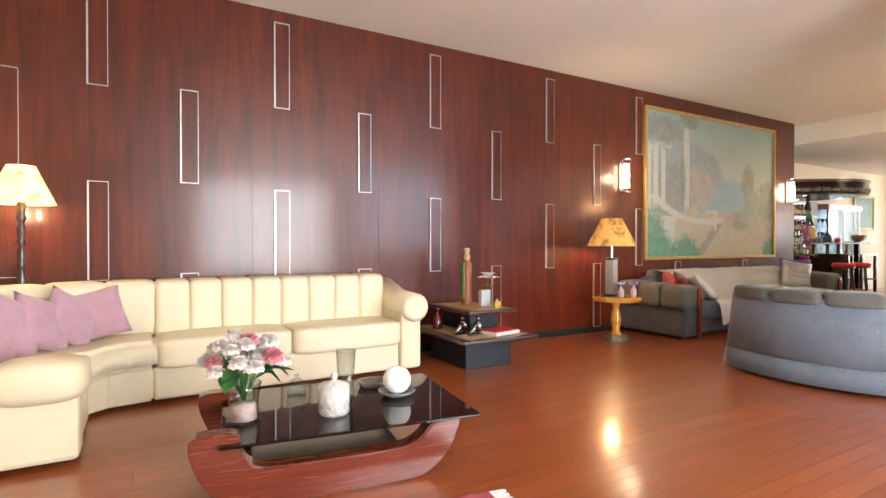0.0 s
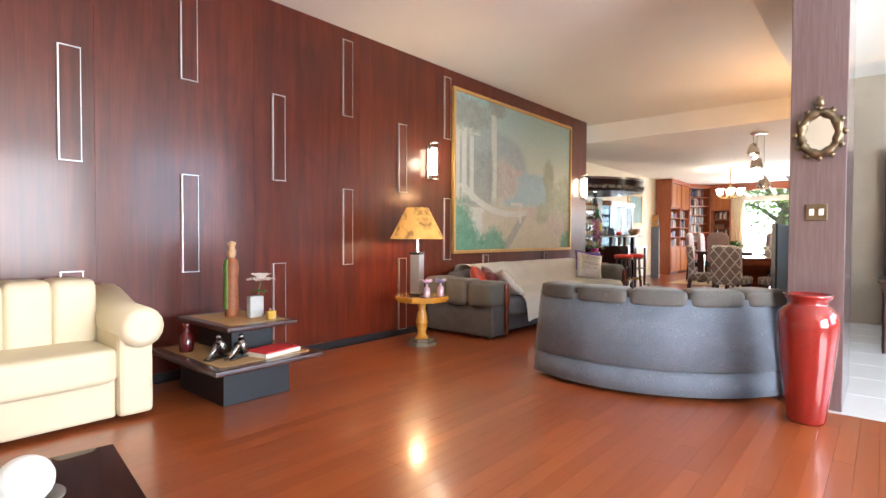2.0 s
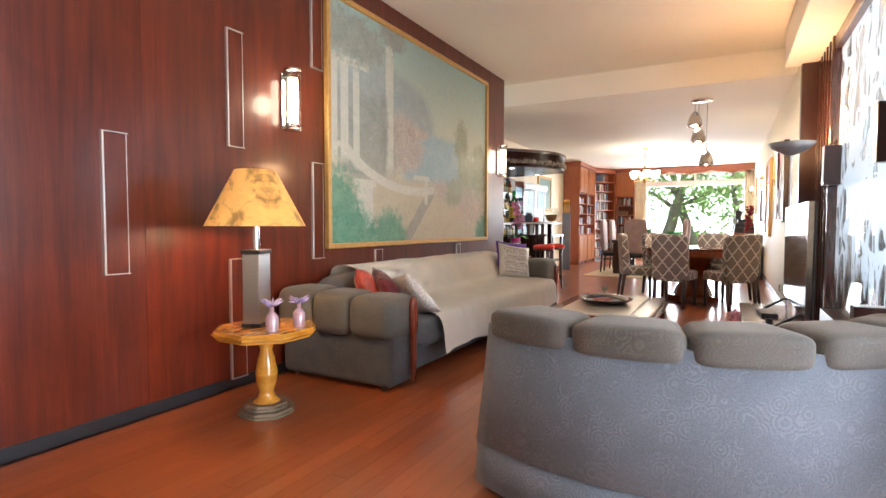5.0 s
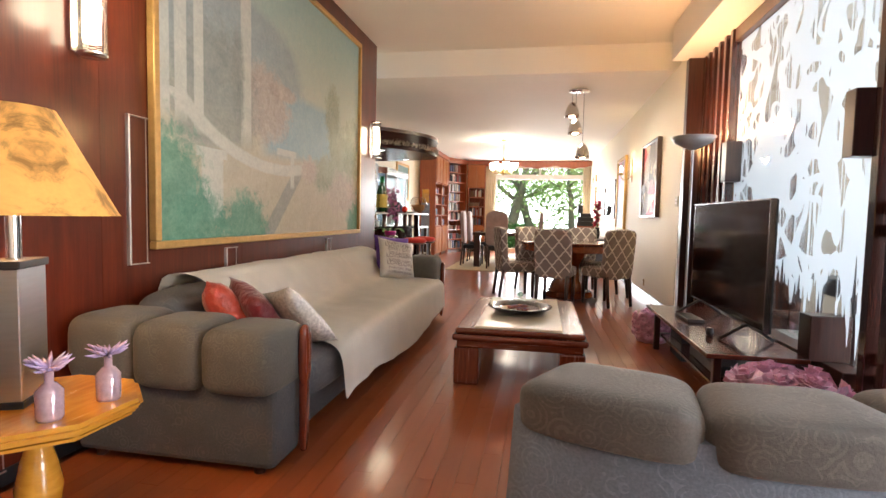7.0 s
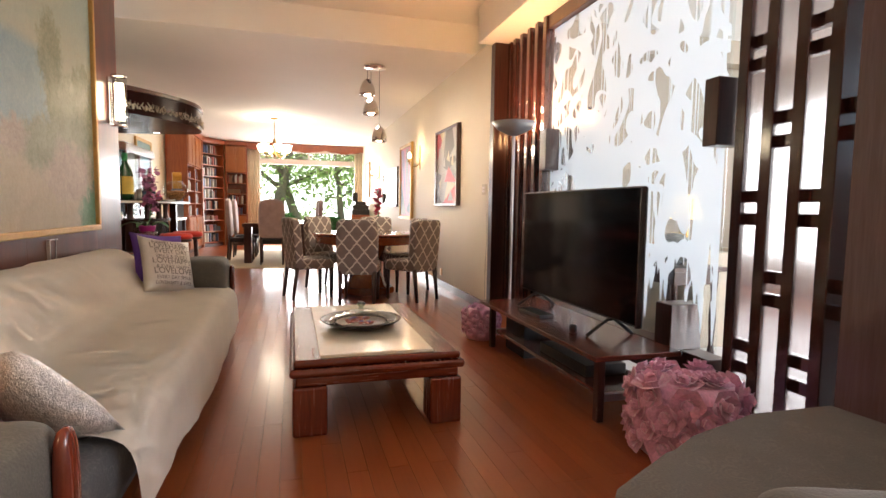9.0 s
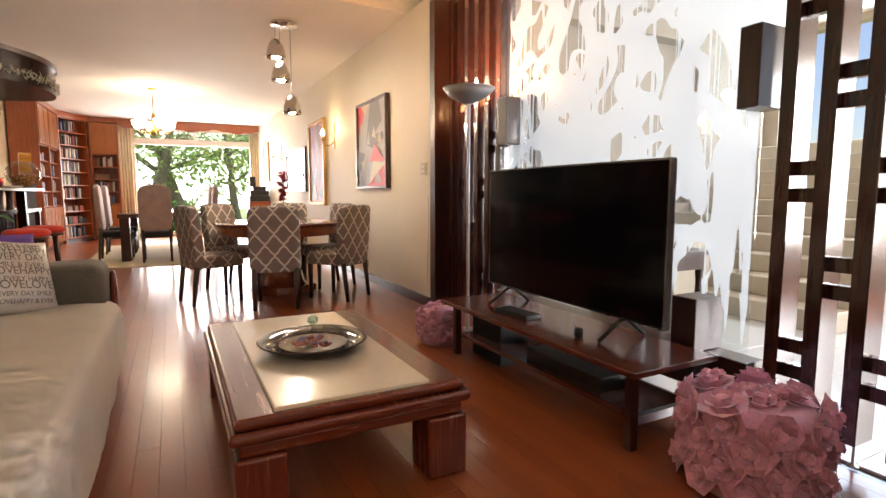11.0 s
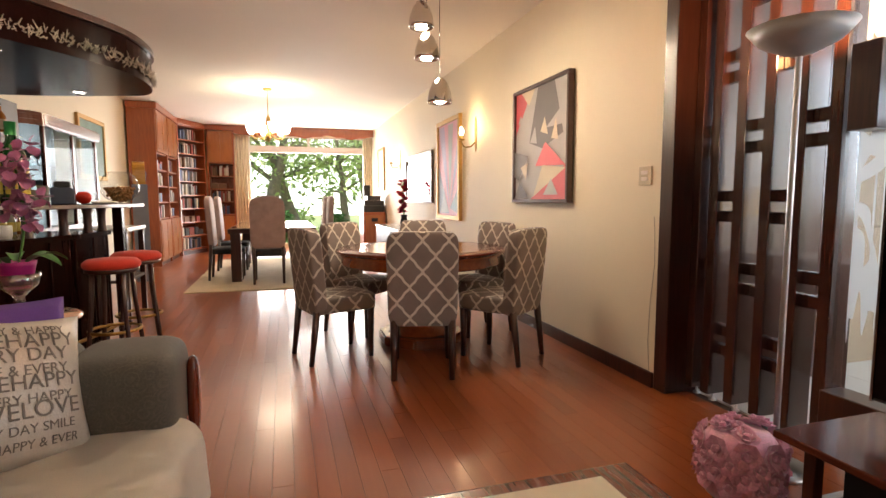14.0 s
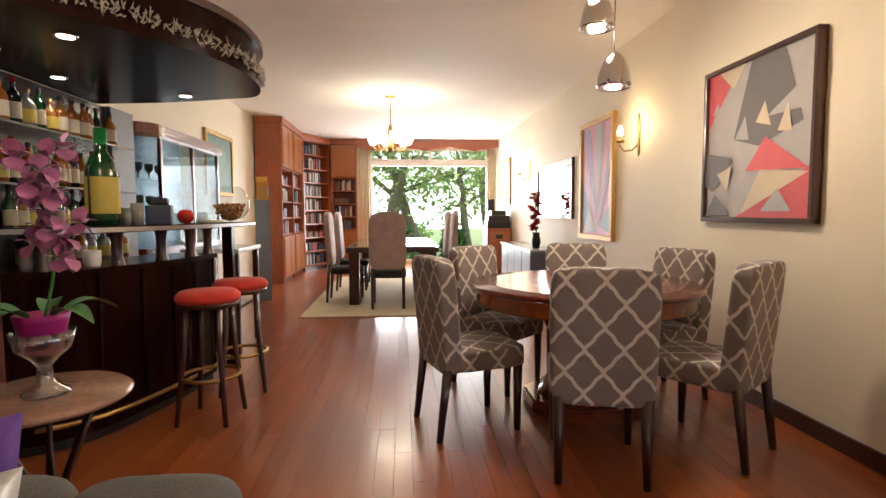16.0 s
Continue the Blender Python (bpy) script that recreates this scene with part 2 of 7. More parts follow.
GREY = chenille("grey_chenille", (0.092, 0.092, 0.088), (0.16, 0.153, 0.138), 8.0, 0.2, 0.5)
GREY_BLUE = chenille("grey_blue_chenille", (0.125, 0.155, 0.205), (0.225, 0.262, 0.325), 8.0)
SLATE = chenille("slate_chenille", (0.062, 0.066, 0.074), (0.135, 0.133, 0.128), 7.0, 0.06)
OLIVE_PAD = chenille("olive_chenille", (0.078, 0.076, 0.066), (0.15, 0.138, 0.112), 9.0, 0.1, 0.34)
STAND_WOOD = wood("stand_wood", (0.065, 0.013, 0.008), (0.18, 0.042, 0.022), 0.24, (1.3, 22, 1), 0.4)
# dark pillar veneer with its mauve-grey reflections mixed into the base colour
PILLAR_SHEEN = wood("pillar_sheen_in_colour", (0.13, 0.085, 0.09), (0.21, 0.15, 0.155), 0.2, (20, 1.2, 1), 0.8)
DARK_FABRIC = surface("dark_cotton", (0.02, 0.02, 0.022), 0.9, 0.2, 8, 90)
THROW = surface("woven_throw", (0.81, 0.76, 0.67), 0.9, 0.08, 4.0, 190, bump=0.4, sheen=0.2)
DARK_WOOD = wood("dark_wood", (0.022, 0.007, 0.005), (0.085, 0.026, 0.016), 0.32)
DARK_UP = wood("dark_wood_upright", (0.020, 0.006, 0.005), (0.075, 0.022, 0.014), 0.3, (20, 1.2, 1))
RED_WOOD = wood("red_wood", (0.085, 0.014, 0.007), (0.25, 0.046, 0.016), 0.26, (1.3, 22, 1), 0.5)
RED_UP = wood("red_wood_upright", (0.085, 0.014, 0.007), (0.25, 0.046, 0.016), 0.26, (22, 1.3, 1), 0.5)
CABINET = wood("cabinet_wood", (0.23, 0.050, 0.015), (0.47, 0.13, 0.038), 0.35, (12, 1.2, 1), 0.35)
ORANGE_WOOD = wood("orange_wood", (0.28, 0.085, 0.018), (0.50, 0.18, 0.042), 0.3, (14, 1.2, 1), 0.5)
ORANGE_TOP = wood("table_veneer", (0.15, 0.030, 0.010), (0.36, 0.095, 0.026), 0.2, (6, 6, 1), 0.7)
YELLOW_WOOD = wood("honey_wood", (0.40, 0.165, 0.012), (0.74, 0.40, 0.05), 0.25, (2.0, 9, 1), 0.6)
BLACK_LACQUER = surface("black_lacquer", (0.010, 0.011, 0.014), 0.45, 0.3, 6, 80, bump=0.03)
BLACK_PLASTIC = surface("black_plastic", (0.012, 0.012, 0.013), 0.4, 0.2, 20, 200, bump=0.04)
SCREEN_GLASS = surface("screen_glass", (0.004, 0.004, 0.006), 0.10, 0.1, 5, 50, bump=0.0, rvar=0.02)
SCREEN_GLASS.node_tree.nodes["Principled BSDF"].inputs["Specular IOR Level"].default_value = 0.22
SLAT = wood("slat_varnish", (0.030, 0.010, 0.008), (0.095, 0.030, 0.020), 0.22, (20, 1.2, 1), 1.0, 3.0, 0.03, 0.10)
BAR_WOOD = wood("bar_wood", (0.008, 0.0022, 0.0018), (0.024, 0.006, 0.0045), 0.24, (20, 1.2, 1), 0.0)
BAR_WOOD.node_tree.nodes["Principled BSDF"].inputs["Specular IOR Level"].default_value = 0.06
DARK_GLASS = surface("dark_shelf_glass", (0.10, 0.12, 0.105), 0.1, 0.15, 6, 50, bump=0.0, coat=0.4)
# near-black base stands in for the dim reflection of a mirrored back
DIM_BACK = surface("dim_back_glass", (0.035, 0.032, 0.03), 0.2, 0.3, 3, 40, bump=0.0)
CHROME = surface("chrome", (0.72, 0.70, 0.68), 0.12, 0.05, 10, 90, bump=0.0, metal=1.0)
STEEL = surface("brushed_steel", (0.50, 0.50, 0.51), 0.32, 0.08, 6, 200, (1, 14, 1), 0.06, 1.0)
ALU = surface("aluminium_trim", (0.62, 0.59, 0.57), 0.38, 0.06, 8, 120, bump=0.0, metal=0.85)
BRASS = surface("aged_brass", (0.42, 0.27, 0.09), 0.35, 0.25, 14, 90, bump=0.1, metal=1.0)
GILT = surface("gilt_frame", (0.48, 0.29, 0.09), 0.45, 0.2, 20, 120, bump=0.25, metal=0.5)
PEWTER = surface("pewter", (0.30, 0.28, 0.27), 0.25, 0.2, 14, 90, bump=0.08, metal=1.0)
MARBLE = surface("cream_marble", (0.74, 0.69, 0.56), 0.22, 0.06, 3.0, 25, bump=0.0, coat=0.3)
PINK_MARBLE = surface("brown_marble", (0.38, 0.22, 0.15), 0.2, 0.3, 9.0, 50, bump=0.0, coat=0.4)
FOOT_STONE = surface("worn_foot", (0.17, 0.135, 0.09), 0.4, 0.5, 9, 60, bump=0.2)
RED_GLAZE = surface("red_glaze", (0.27, 0.018, 0.014), 0.14, 0.18, 3.0, 40, bump=0.03, coat=0.7)
RED_VELVET = surface("red_velvet", (0.52, 0.030, 0.014), 0.85, 0.15, 8, 140, bump=0.2, sheen=0.12)
RED_SATIN = surface("red_satin", (0.32, 0.034, 0.014), 0.4, 0.4, 7, 13, bump=0.9, sheen=0.2, depth=0.03)
MAROON = surface("maroon_satin", (0.13, 0.010, 0.012), 0.35, 0.4, 8, 14, bump=0.9, sheen=0.2, depth=0.03)
PURPLE = surface("purple_cloth", (0.10, 0.035, 0.26), 0.8, 0.12, 8, 160, bump=0.2)
MAUVE = surface("mauve_plush", (0.46, 0.27, 0.33), 0.85, 0.14, 9, 120, bump=0.5, sheen=0.4, depth=0.01)
SEQUIN = surface("sequin_cloth", (0.52, 0.49, 0.46), 0.32, 0.55, 60, 190, bump=0.7, metal=0.45, depth=0.008)
LETTER_CLOTH = surface("silver_cloth", (0.60, 0.58, 0.54), 0.4, 0.12, 12, 160, bump=0.2, metal=0.25)
LETTER = surface("grey_print", (0.15, 0.14, 0.13), 0.6, 0.1, 12, 100)
ROSE = surface("pink_satin", (0.80, 0.42, 0.58), 0.55, 0.3, 22, 90, bump=0.2, sheen=0.5)
PETAL_WHITE = surface("white_petal", (0.82, 0.76, 0.72), 0.6, 0.08, 30, 90)
PETAL_PINK = surface("pink_petal", (0.72, 0.30, 0.33), 0.6, 0.15, 30, 90)
PETAL_MAGENTA = surface("orchid_petal", (0.44, 0.14, 0.28), 0.55, 0.25, 40, 120, sheen=0.2)
PETAL_RED = surface("red_petal", (0.62, 0.025, 0.06), 0.55, 0.2, 30, 90)
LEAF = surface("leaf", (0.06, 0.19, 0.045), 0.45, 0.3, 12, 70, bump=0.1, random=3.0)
# garden leaf and bark colours are lightened to carry the sunlight
LEAF_LIT = surface("leaf_sun_in_colour", (0.44, 0.60, 0.24), 0.5, 0.35, 9, 60, bump=0.1)
BARK = surface("bark", (0.30, 0.26, 0.21), 0.9, 0.35, 7, 50, (3, 1, 1), 0.5, depth=0.02)
GRASS = surface("garden_ground", (0.20, 0.26, 0.10), 0.95, 0.3, 2, 30, bump=0.3)
BEIGE_RUG = surface("beige_rug", (0.58, 0.48, 0.32), 0.95, 0.12, 5, 160, bump=0.5, depth=0.008)
CURTAIN = surface("cream_curtain", (0.72, 0.62, 0.44), 0.85, 0.06, 5, 150, bump=0.2)
TAUPE = surface("taupe_floral_cloth", (0.36, 0.27, 0.27), 0.75, 0.22, 8, 120, bump=0.2, sheen=0.25)
GREEN_GLASS = surface("dark_green_bottle", (0.01, 0.05, 0.015), 0.08, 0.2, 6, 40, bump=0.0, coat=0.5)
AMBER = surface("amber_bottle", (0.22, 0.075, 0.012), 0.1, 0.2, 6, 40, bump=0.0, coat=0.5)
DARK_BOTTLE = surface("dark_bottle", (0.015, 0.012, 0.012), 0.1, 0.2, 6, 40, bump=0.0, coat=0.5)
CLEAR_BOTTLE = surface("frosted_bottle", (0.20, 0.20, 0.185), 0.12, 0.2, 8, 40, bump=0.0, coat=0.5)
LABEL_YELLOW = surface("yellow_label", (0.46, 0.36, 0.06), 0.6, 0.15, 20, 90)
LABEL_WHITE = surface("white_label", (0.42, 0.36, 0.26), 0.6, 0.1, 20, 90)
GLASS = clear_pane("clear_glass", (0.90, 0.92, 0.91))
SMOKED = clear_pane("smoked_glass", (0.20, 0.16, 0.15))
PANE = clear_pane("window_glass", (0.96, 0.98, 0.98))
LILAC = surface("lilac_glass", (0.50, 0.36, 0.42), 0.08, 0.25, 14, 60, bump=0.0, coat=0.6, metal=0.3)
LILAC_STAR = surface("lilac_spikes", (0.36, 0.32, 0.58), 0.25, 0.2, 20, 80, coat=0.4)
MIRROR = surface("mirror_silver", (0.86, 0.87, 0.87), 0.02, 0.01, 3, 20, bump=0.0, metal=1.0, rvar=0.01)
FILM = etched_film()
OLD_BRASS = surface("dull_brass", (0.20, 0.155, 0.095), 0.4, 0.3, 14, 90, bump=0.1, metal=0.8)
BRUSHED_PALE = surface("pale_steel", (0.42, 0.42, 0.43), 0.4, 0.06, 6, 160, bump=0.02, metal=0.35)
CASE_GLASS = clear_pane("case_glass", (0.60, 0.68, 0.72), 0.02, 0.07)
TUBE_BULB = glowing("lit_tube", (1.0, 0.84, 0.56), 16.0)
WARM_BULB = glowing("warm_bulb", (1.0, 0.80, 0.48), 22.0)
SOFT_BULB = glowing("frosted_lamp_glass", (1.0, 0.88, 0.68), 13.0)
SPOT_BULB = glowing("spot_lens", (1.0, 0.92, 0.78), 14.0)
WHITE_BALL = surface("white_wax", (0.90, 0.90, 0.88), 0.45, 0.02, 5, 60, bump=0.02)
OUTSIDE = glowing("bright_distance", (0.95, 1.0, 0.93), 2.8)


def shade_cloth(name, base, power):
    """A lit lampshade: the lamp inside shines through mottled cloth."""
    m, t, p = nodes(name)
    v = coords(t, (1, 1, 1))
    n = noise_at(t, v, 9, 5, 0.65, 0.8)
    c = ramp(t, n, [(0.35, shade(base, 0.42)), (0.5, base), (0.75, shade(base, 1.25))])
    t.links.new(c, p.inputs["Base Color"])
    t.links.new(c, p.inputs["Emission Color"])
    p.inputs["Emission Strength"].default_value = power
    p.inputs["Roughness"].default_value = 0.8
    return m


PARCHMENT = shade_cloth("mottled_parchment", (0.62, 0.30, 0.07), 0.55)
PALE_SHADE = shade_cloth("pale_shade", (0.92, 0.68, 0.30), 1.1)


# ---- mesh helpers ----
def box(bm, x0, x1, y0, y1, z0, z1, bevel=0.0, seg=2, mi=0):
    made = bmesh.ops.create_cube(bm, size=1, matrix=Matrix.LocRotScale(((x0 + x1) / 2, (y0 + y1) / 2, (z0 + z1) / 2), None, (abs(x1 - x0), abs(y1 - y0), abs(z1 - z0))))
    vs = made["verts"]
    fs = list({f for v in vs for f in v.link_faces})
    for f in fs:
        f.material_index = mi
    if bevel:
        es = list({e for v in vs for e in v.link_edges})
        r = bmesh.ops.bevel(bm, geom=es, offset=bevel, segments=seg, affect="EDGES", profile=0.5)
        for f in r["faces"]:
            f.material_index = mi
    return bm


def prism(bm, poly, z0, z1, mi=0):
    lo, hi = [bm.verts.new((x, y, z0)) for x, y in poly], [bm.verts.new((x, y, z1)) for x, y in poly]
    fs = [bm.faces.new(hi), bm.faces.new(lo[::-1])]
    for i in range(len(poly)):
        j = (i + 1) % len(poly)
        fs.append(bm.faces.new((lo[i], lo[j], hi[j], hi[i])))
    for f in fs:
        f.material_index = mi
    bmesh.ops.recalc_face_normals(bm, faces=fs)
    return fs


def lathe(bm, profile, seg=24, at=(0, 0, 0), mi=0, arc=1.0):
    """A turned body: profile of (radius, height)."""
    rings = []
    for r, z in profile:
        rings.append([bm.verts.new((at[0] + r * math.cos(2 * math.pi * arc * k / seg), at[1] + r * math.sin(2 * math.pi * arc * k / seg), at[2] + z)) for k in range(seg)] if r > 1e-5 else [bm.verts.new((at[0], at[1], at[2] + z))])
    for a, b in zip(rings, rings[1:]):
        for k in range(seg):
            q = [a[k % len(a)], a[(k + 1) % len(a)], b[(k + 1) % len(b)], b[k % len(b)]]
            q = list(dict.fromkeys(q))
            if len(q) > 2:
                f = bm.faces.new(q)
                f.material_index, f.smooth = mi, True
    return bm


def tube(bm, pts, r, seg=8, mi=0, closed=False):
    """A round bar through points; r is one radius or one for each."""
    pts = [Vector(p) for p in pts]
    rs = r if isinstance(r, (list, tuple)) else [r] * len(pts)
    rings, up = [], Vector((0, 0, 1))
    n = len(pts)
    for i, p in enumerate(pts):
        d = (pts[(i + 1) % n] - pts[i - 1]) if closed else (pts[min(i + 1, n - 1)] - pts[max(i - 1, 0)])
        d.normalize()
        side = d.cross(up) if abs(d.dot(up)) < 0.95 else d.cross(Vector((1, 0, 0)))
        side.normalize()
        u = side.cross(d)
        rings.append([bm.verts.new(p + rs[i] * (side * math.cos(2 * math.pi * k / seg) + u * math.sin(2 * math.pi * k / seg))) for k in range(seg)])
    pairs = list(zip(rings, rings[1:])) + ([(rings[-1], rings[0])] if closed else [])
    for a, b in pairs:
        for k in range(seg):
            f = bm.faces.new((a[k], a[(k + 1) % seg], b[(k + 1) % seg], b[k]))
            f.material_index, f.smooth = mi, True
    if not closed:
        for ring in (rings[0][::-1], rings[-1]):
            bm.faces.new(ring).material_index = mi
    return bm


def puff(bm, x0, x1, y0, y1, z0, z1, n=8, power=5.0, bulge=0.0, mi=0, m=None):
    """A stuffed cushion: a softly rounded block."""
    first = len(bm.verts)
    bm.verts.ensure_lookup_table()
    made = bmesh.ops.create_cube(bm, size=2)
    fs = list({f for v in made["verts"] for f in v.link_faces})
    es = list({e for f in fs for e in f.edges})
    bmesh.ops.subdivide_edges(bm, edges=es, cuts=n - 1, use_grid_fill=True)
    bm.verts.ensure_lookup_table()
    vs = bm.verts[first:]
    c = Vector(((x0 + x1) / 2, (y0 + y1) / 2, (z0 + z1) / 2))
    h = Vector(((x1 - x0) / 2, (y1 - y0) / 2, (z1 - z0) / 2))
    for v in vs:
        p = Vector([math.copysign(abs(a) ** 0.8, a) for a in v.co])
        k = (abs(p.x) ** power + abs(p.y) ** power + abs(p.z) ** power) ** (1 / power)
        q = p / k
        if bulge:
            q.z *= 1 + bulge * (1 - q.x * q.x) * (1 - q.y * q.y)
        v.co = Vector((q.x * h.x, q.y * h.y, q.z * h.z)) + c
        if m is not None:
            v.co = m @ v.co
    for f in {f for v in vs for f in v.link_faces}:
        f.smooth, f.material_index = True, mi
    return bm


def project_uv(bm):
    lay = bm.loops.layers.uv.verify()
    for f in bm.faces:
        n = f.normal
        ax = max(range(3), key=lambda k: abs(n[k]))
        for l in f.loops:
            c = l.vert.co
            l[lay].uv = ((c.y, c.z), (c.x, c.z), (c.x, c.y))[ax]


def part(name, bm, mats, parent=None, label="", at=None, smooth=False, kind="", wrap=True):
    """A mesh object out of bm, as a part of parent or at top level."""
    bm.normal_update()
    if wrap:
        project_uv(bm)
    if smooth:
        for f in bm.faces:
            f.smooth = True
    me = bpy.data.meshes.new(name)
    bm.to_mesh(me)
    bm.free()
    for m in mats if isinstance(mats, (list, tuple)) else [mats]:
        me.materials.append(m)
    ob = new(name, me)
    if parent:
        ob.parent = parent
    if at is not None:
        ob.matrix_basis = at
    return tagged(ob, label, kind=kind)


def thing(name, label, category, m=None, group=""):
    ob = new(name)
    ob.empty_display_size = 0.1
    if m is not None:
        ob.matrix_basis = m
    return tagged(ob, label, category, group)


def B():
    return bmesh.new()


def setting(name, bm, mats, label, category="structure", **k):
    ob = part(name, bm, mats, kind="structure", **k)
    return tagged(ob, label, category)


# ---- the shell ----
setting("floor", box(box(B(), -2.4, 4.7, -4.0, BACK + 0.2, -0.16, -0.012), 4.7, END + 0.2, 1.0, BACK + 0.2, -0.16, -0.012), DARK_WOOD, "dark subfloor under polished wooden boards", "floor")
hall = setting("floor_hall", box(B(), 4.7, 9.7, -4.6, 1.0, -0.16, -0.012), STONE, "pale stone tiled hall floor", "floor")

# panelled wall with its aluminium frames
wall_panel = setting("wall_panelled", box(B(), -2.2, 9.66, WALL, WALL + 0.12, -0.012, CEIL), DARK_UP, "tall wall clad in dark red varnished wood veneer", "wall")
x, k = -1.95, 0
while x < 9.6:
    x1 = min(x + 1.22, 9.66)
    part("panel", box(B(), x + 0.0008, x1 - 0.0008, WALL - 0.014, WALL - 0.001, 0.07, CEIL), PANEL, wall_panel)
    x += 1.22
setting("baseboard", box(B(), -2.2, 9.66, WALL - 0.022, WALL, 0, 0.07, 0.004), BLACK_LACQUER, "dark skirting along the panelled wall", "baseboard")


def wall_frame(x, z0, z1, w=0.142, side=1):
    bm = B()
    y0, y1 = WALL - 0.034, WALL - 0.012
    box(bm, x, x + 0.012, y0, y1, z0, z1, 0.002, 1)
    box(bm, x + 0.012, x + w, y0 + 0.004, y1, z0, z0 + 0.005)
    box(bm, x + 0.012, x + w, y0 + 0.004, y1, z1 - 0.005, z1)
    box(bm, x + w - 0.004, x + w, y0 + 0.016, y1, z0, z1)
    ob = part("wall_trim", bm, ALU)
    return tagged(ob, "thin aluminium rectangle set on the veneered wall", "trim", "aluminium frames on the panelled wall", "structure")


for k in range(-1, 14):
    x = 0.68 + 0.808 * (k - 2) + (0.04 * (k - 8) if k > 8 else 0)
    x = {-1: -1.30, 0: -0.74, 1: -0.09}.get(k, x)
    for z0, z1 in (((2.385, 3.17), (0.845, 1.632)) if k % 2 == 0 else ((1.652, 2.44), (0.06, 0.89))):
        if 5.67 < x + 0.1 and x < 8.95 and z1 > 0.95:
            continue
        if x < 9.5:
            wall_frame(x, z0, z1)

# other walls
setting("wall_west", box(B(), -2.4, -2.2, -3.8, WALL + 0.2, -0.012, CEIL), CREAM_WALL, "plain cream end wall", "wall")
bm = B()
box(bm, -2.2, -0.6, -3.8, -3.6, -0.012, CEIL)
box(bm, 3.8, 4.7, -3.8, -3.6, -0.012, CEIL)
box(bm, -0.6, 3.8, -3.8, -3.6, 2.75, CEIL)
box(bm, -0.6, 3.8, -3.8, -3.6, -0.012, 0.42)
setting("wall_south", bm, CREAM_WALL, "cream wall with a wide window", "wall")
setting("wall_south_return", box(B(), 4.55, 4.7, -4.2, -3.8, -0.012, CEIL), CREAM_WALL, "short cream return wall", "wall")
bm = B()
box(bm, 4.7, 4.85, -4.2, -4.0, -0.012, CEIL)
box(bm, 9.2, 9.6, -4.2, -4.0, -0.012, CEIL)
box(bm, 4.85, 9.2, -4.2, -4.0, 3.2, CEIL)
box(bm, 4.85, 9.2, -4.2, -4.0, -0.012, 0.9)
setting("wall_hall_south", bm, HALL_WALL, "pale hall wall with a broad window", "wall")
# the east opening is an added light inlet, shut off by the outer wall
bm = B()
box(bm, 9.40, 9.6, -4.2, -2.6, -0.012, CEIL)
box(bm, 9.40, 9.6, -0.4, RIGHT - 0.2, -0.012, CEIL)
box(bm, 9.40, 9.6, -2.6, -0.4, -0.012, 1.0)
box(bm, 9.40, 9.6, -2.6, -0.4, 3.0, CEIL)
setting("wall_hall_east", bm, HALL_WALL, "hall wall with an added opening, walled up behind", "wall")
wall_right = setting("wall_right", box(B(), 9.40, END, RIGHT - 0.2, RIGHT, -0.012, DCEIL), CREAM_WALL, "long cream painted wall", "wall")
# added wall that keeps outdoor light out of the east opening
setting("wall_hall_outer", box(B(), 9.61, 9.76, -4.2, 1.03, -0.012, CEIL - 0.003), HALL_WALL, "added plain hall wall closing the east opening beside the stairs", "wall")
setting("baseboard_right", box(B(), 9.40, 19.7, RIGHT, RIGHT + 0.018, 0, 0.1, 0.004), DARK_WOOD, "dark wooden skirting board", "baseboard")
setting("wall_bar_side", box(B(), 9.46, 9.66, WALL + 0.12, BACK, -0.012, DCEIL), CREAM_WALL, "cream wall beside the bar", "wall")
setting("wall_back", box(B(), 9.46, END, BACK, BACK + 0.2, -0.012, DCEIL), CREAM_WALL, "cream wall behind the bar", "wall")
bm = B()
WY0, WY1 = 1.41, 4.28
box(bm, END, END + 0.2, WY1, BACK, -0.012, DCEIL)
box(bm, END, END + 0.2, RIGHT - 0.2, WY0, -0.012, DCEIL)
box(bm, END, END + 0.2, WY0, WY1, 2.78, DCEIL)
box(bm, END, END + 0.2, WY0, WY1, -0.012, 0.12)
setting("wall_end", bm, CREAM_WALL, "cream end wall around a wide garden window", "wall")

setting("ceiling_living", box(B(), -2.4, 9.93, -4.2, WALL + 0.2, CEIL, CEIL + 0.2), WHITE_PAINT, "high white plastered ceiling", "ceiling")
setting("ceiling_dining", box(B(), 9.93, END + 0.2, RIGHT - 0.2, BACK + 0.2, DCEIL, CEIL + 0.2), WHITE_PAINT, "lower white plastered ceiling with a step", "ceiling")
setting("ceiling_hall", box(B(), 9.93, 9.7, -4.2, RIGHT - 0.2, CEIL, CEIL + 0.2), WHITE_PAINT, "white hall ceiling", "ceiling")
setting("beam", box(B(), 4.85, 9.40, 1.02, 1.40, 2.9, CEIL, 0.006), WHITE_PAINT, "white plastered beam above the slatted screen", "beam")

# ---- garden window and garden ----
win = setting("window_1", B(), WHITE_PAINT, "wide white framed window onto a sunlit garden", "window")
bm = B()
for y in (WY0, WY1 - 0.06, 2.80):
    box(bm, END + 0.03, END + 0.12, y, y + 0.06, 2.53, 2.78)
for y in (WY0, WY1 - 0.06):
    box(bm, END + 0.03, END + 0.12, y, y + 0.06, 0.12, 2.38)
box(bm, END + 0.02, END + 0.13, WY0, WY1, 2.37, 2.53)
box(bm, END + 0.03, END + 0.12, WY0, WY1, 2.74, 2.78)
part("frame", bm, WHITE_PAINT, win)
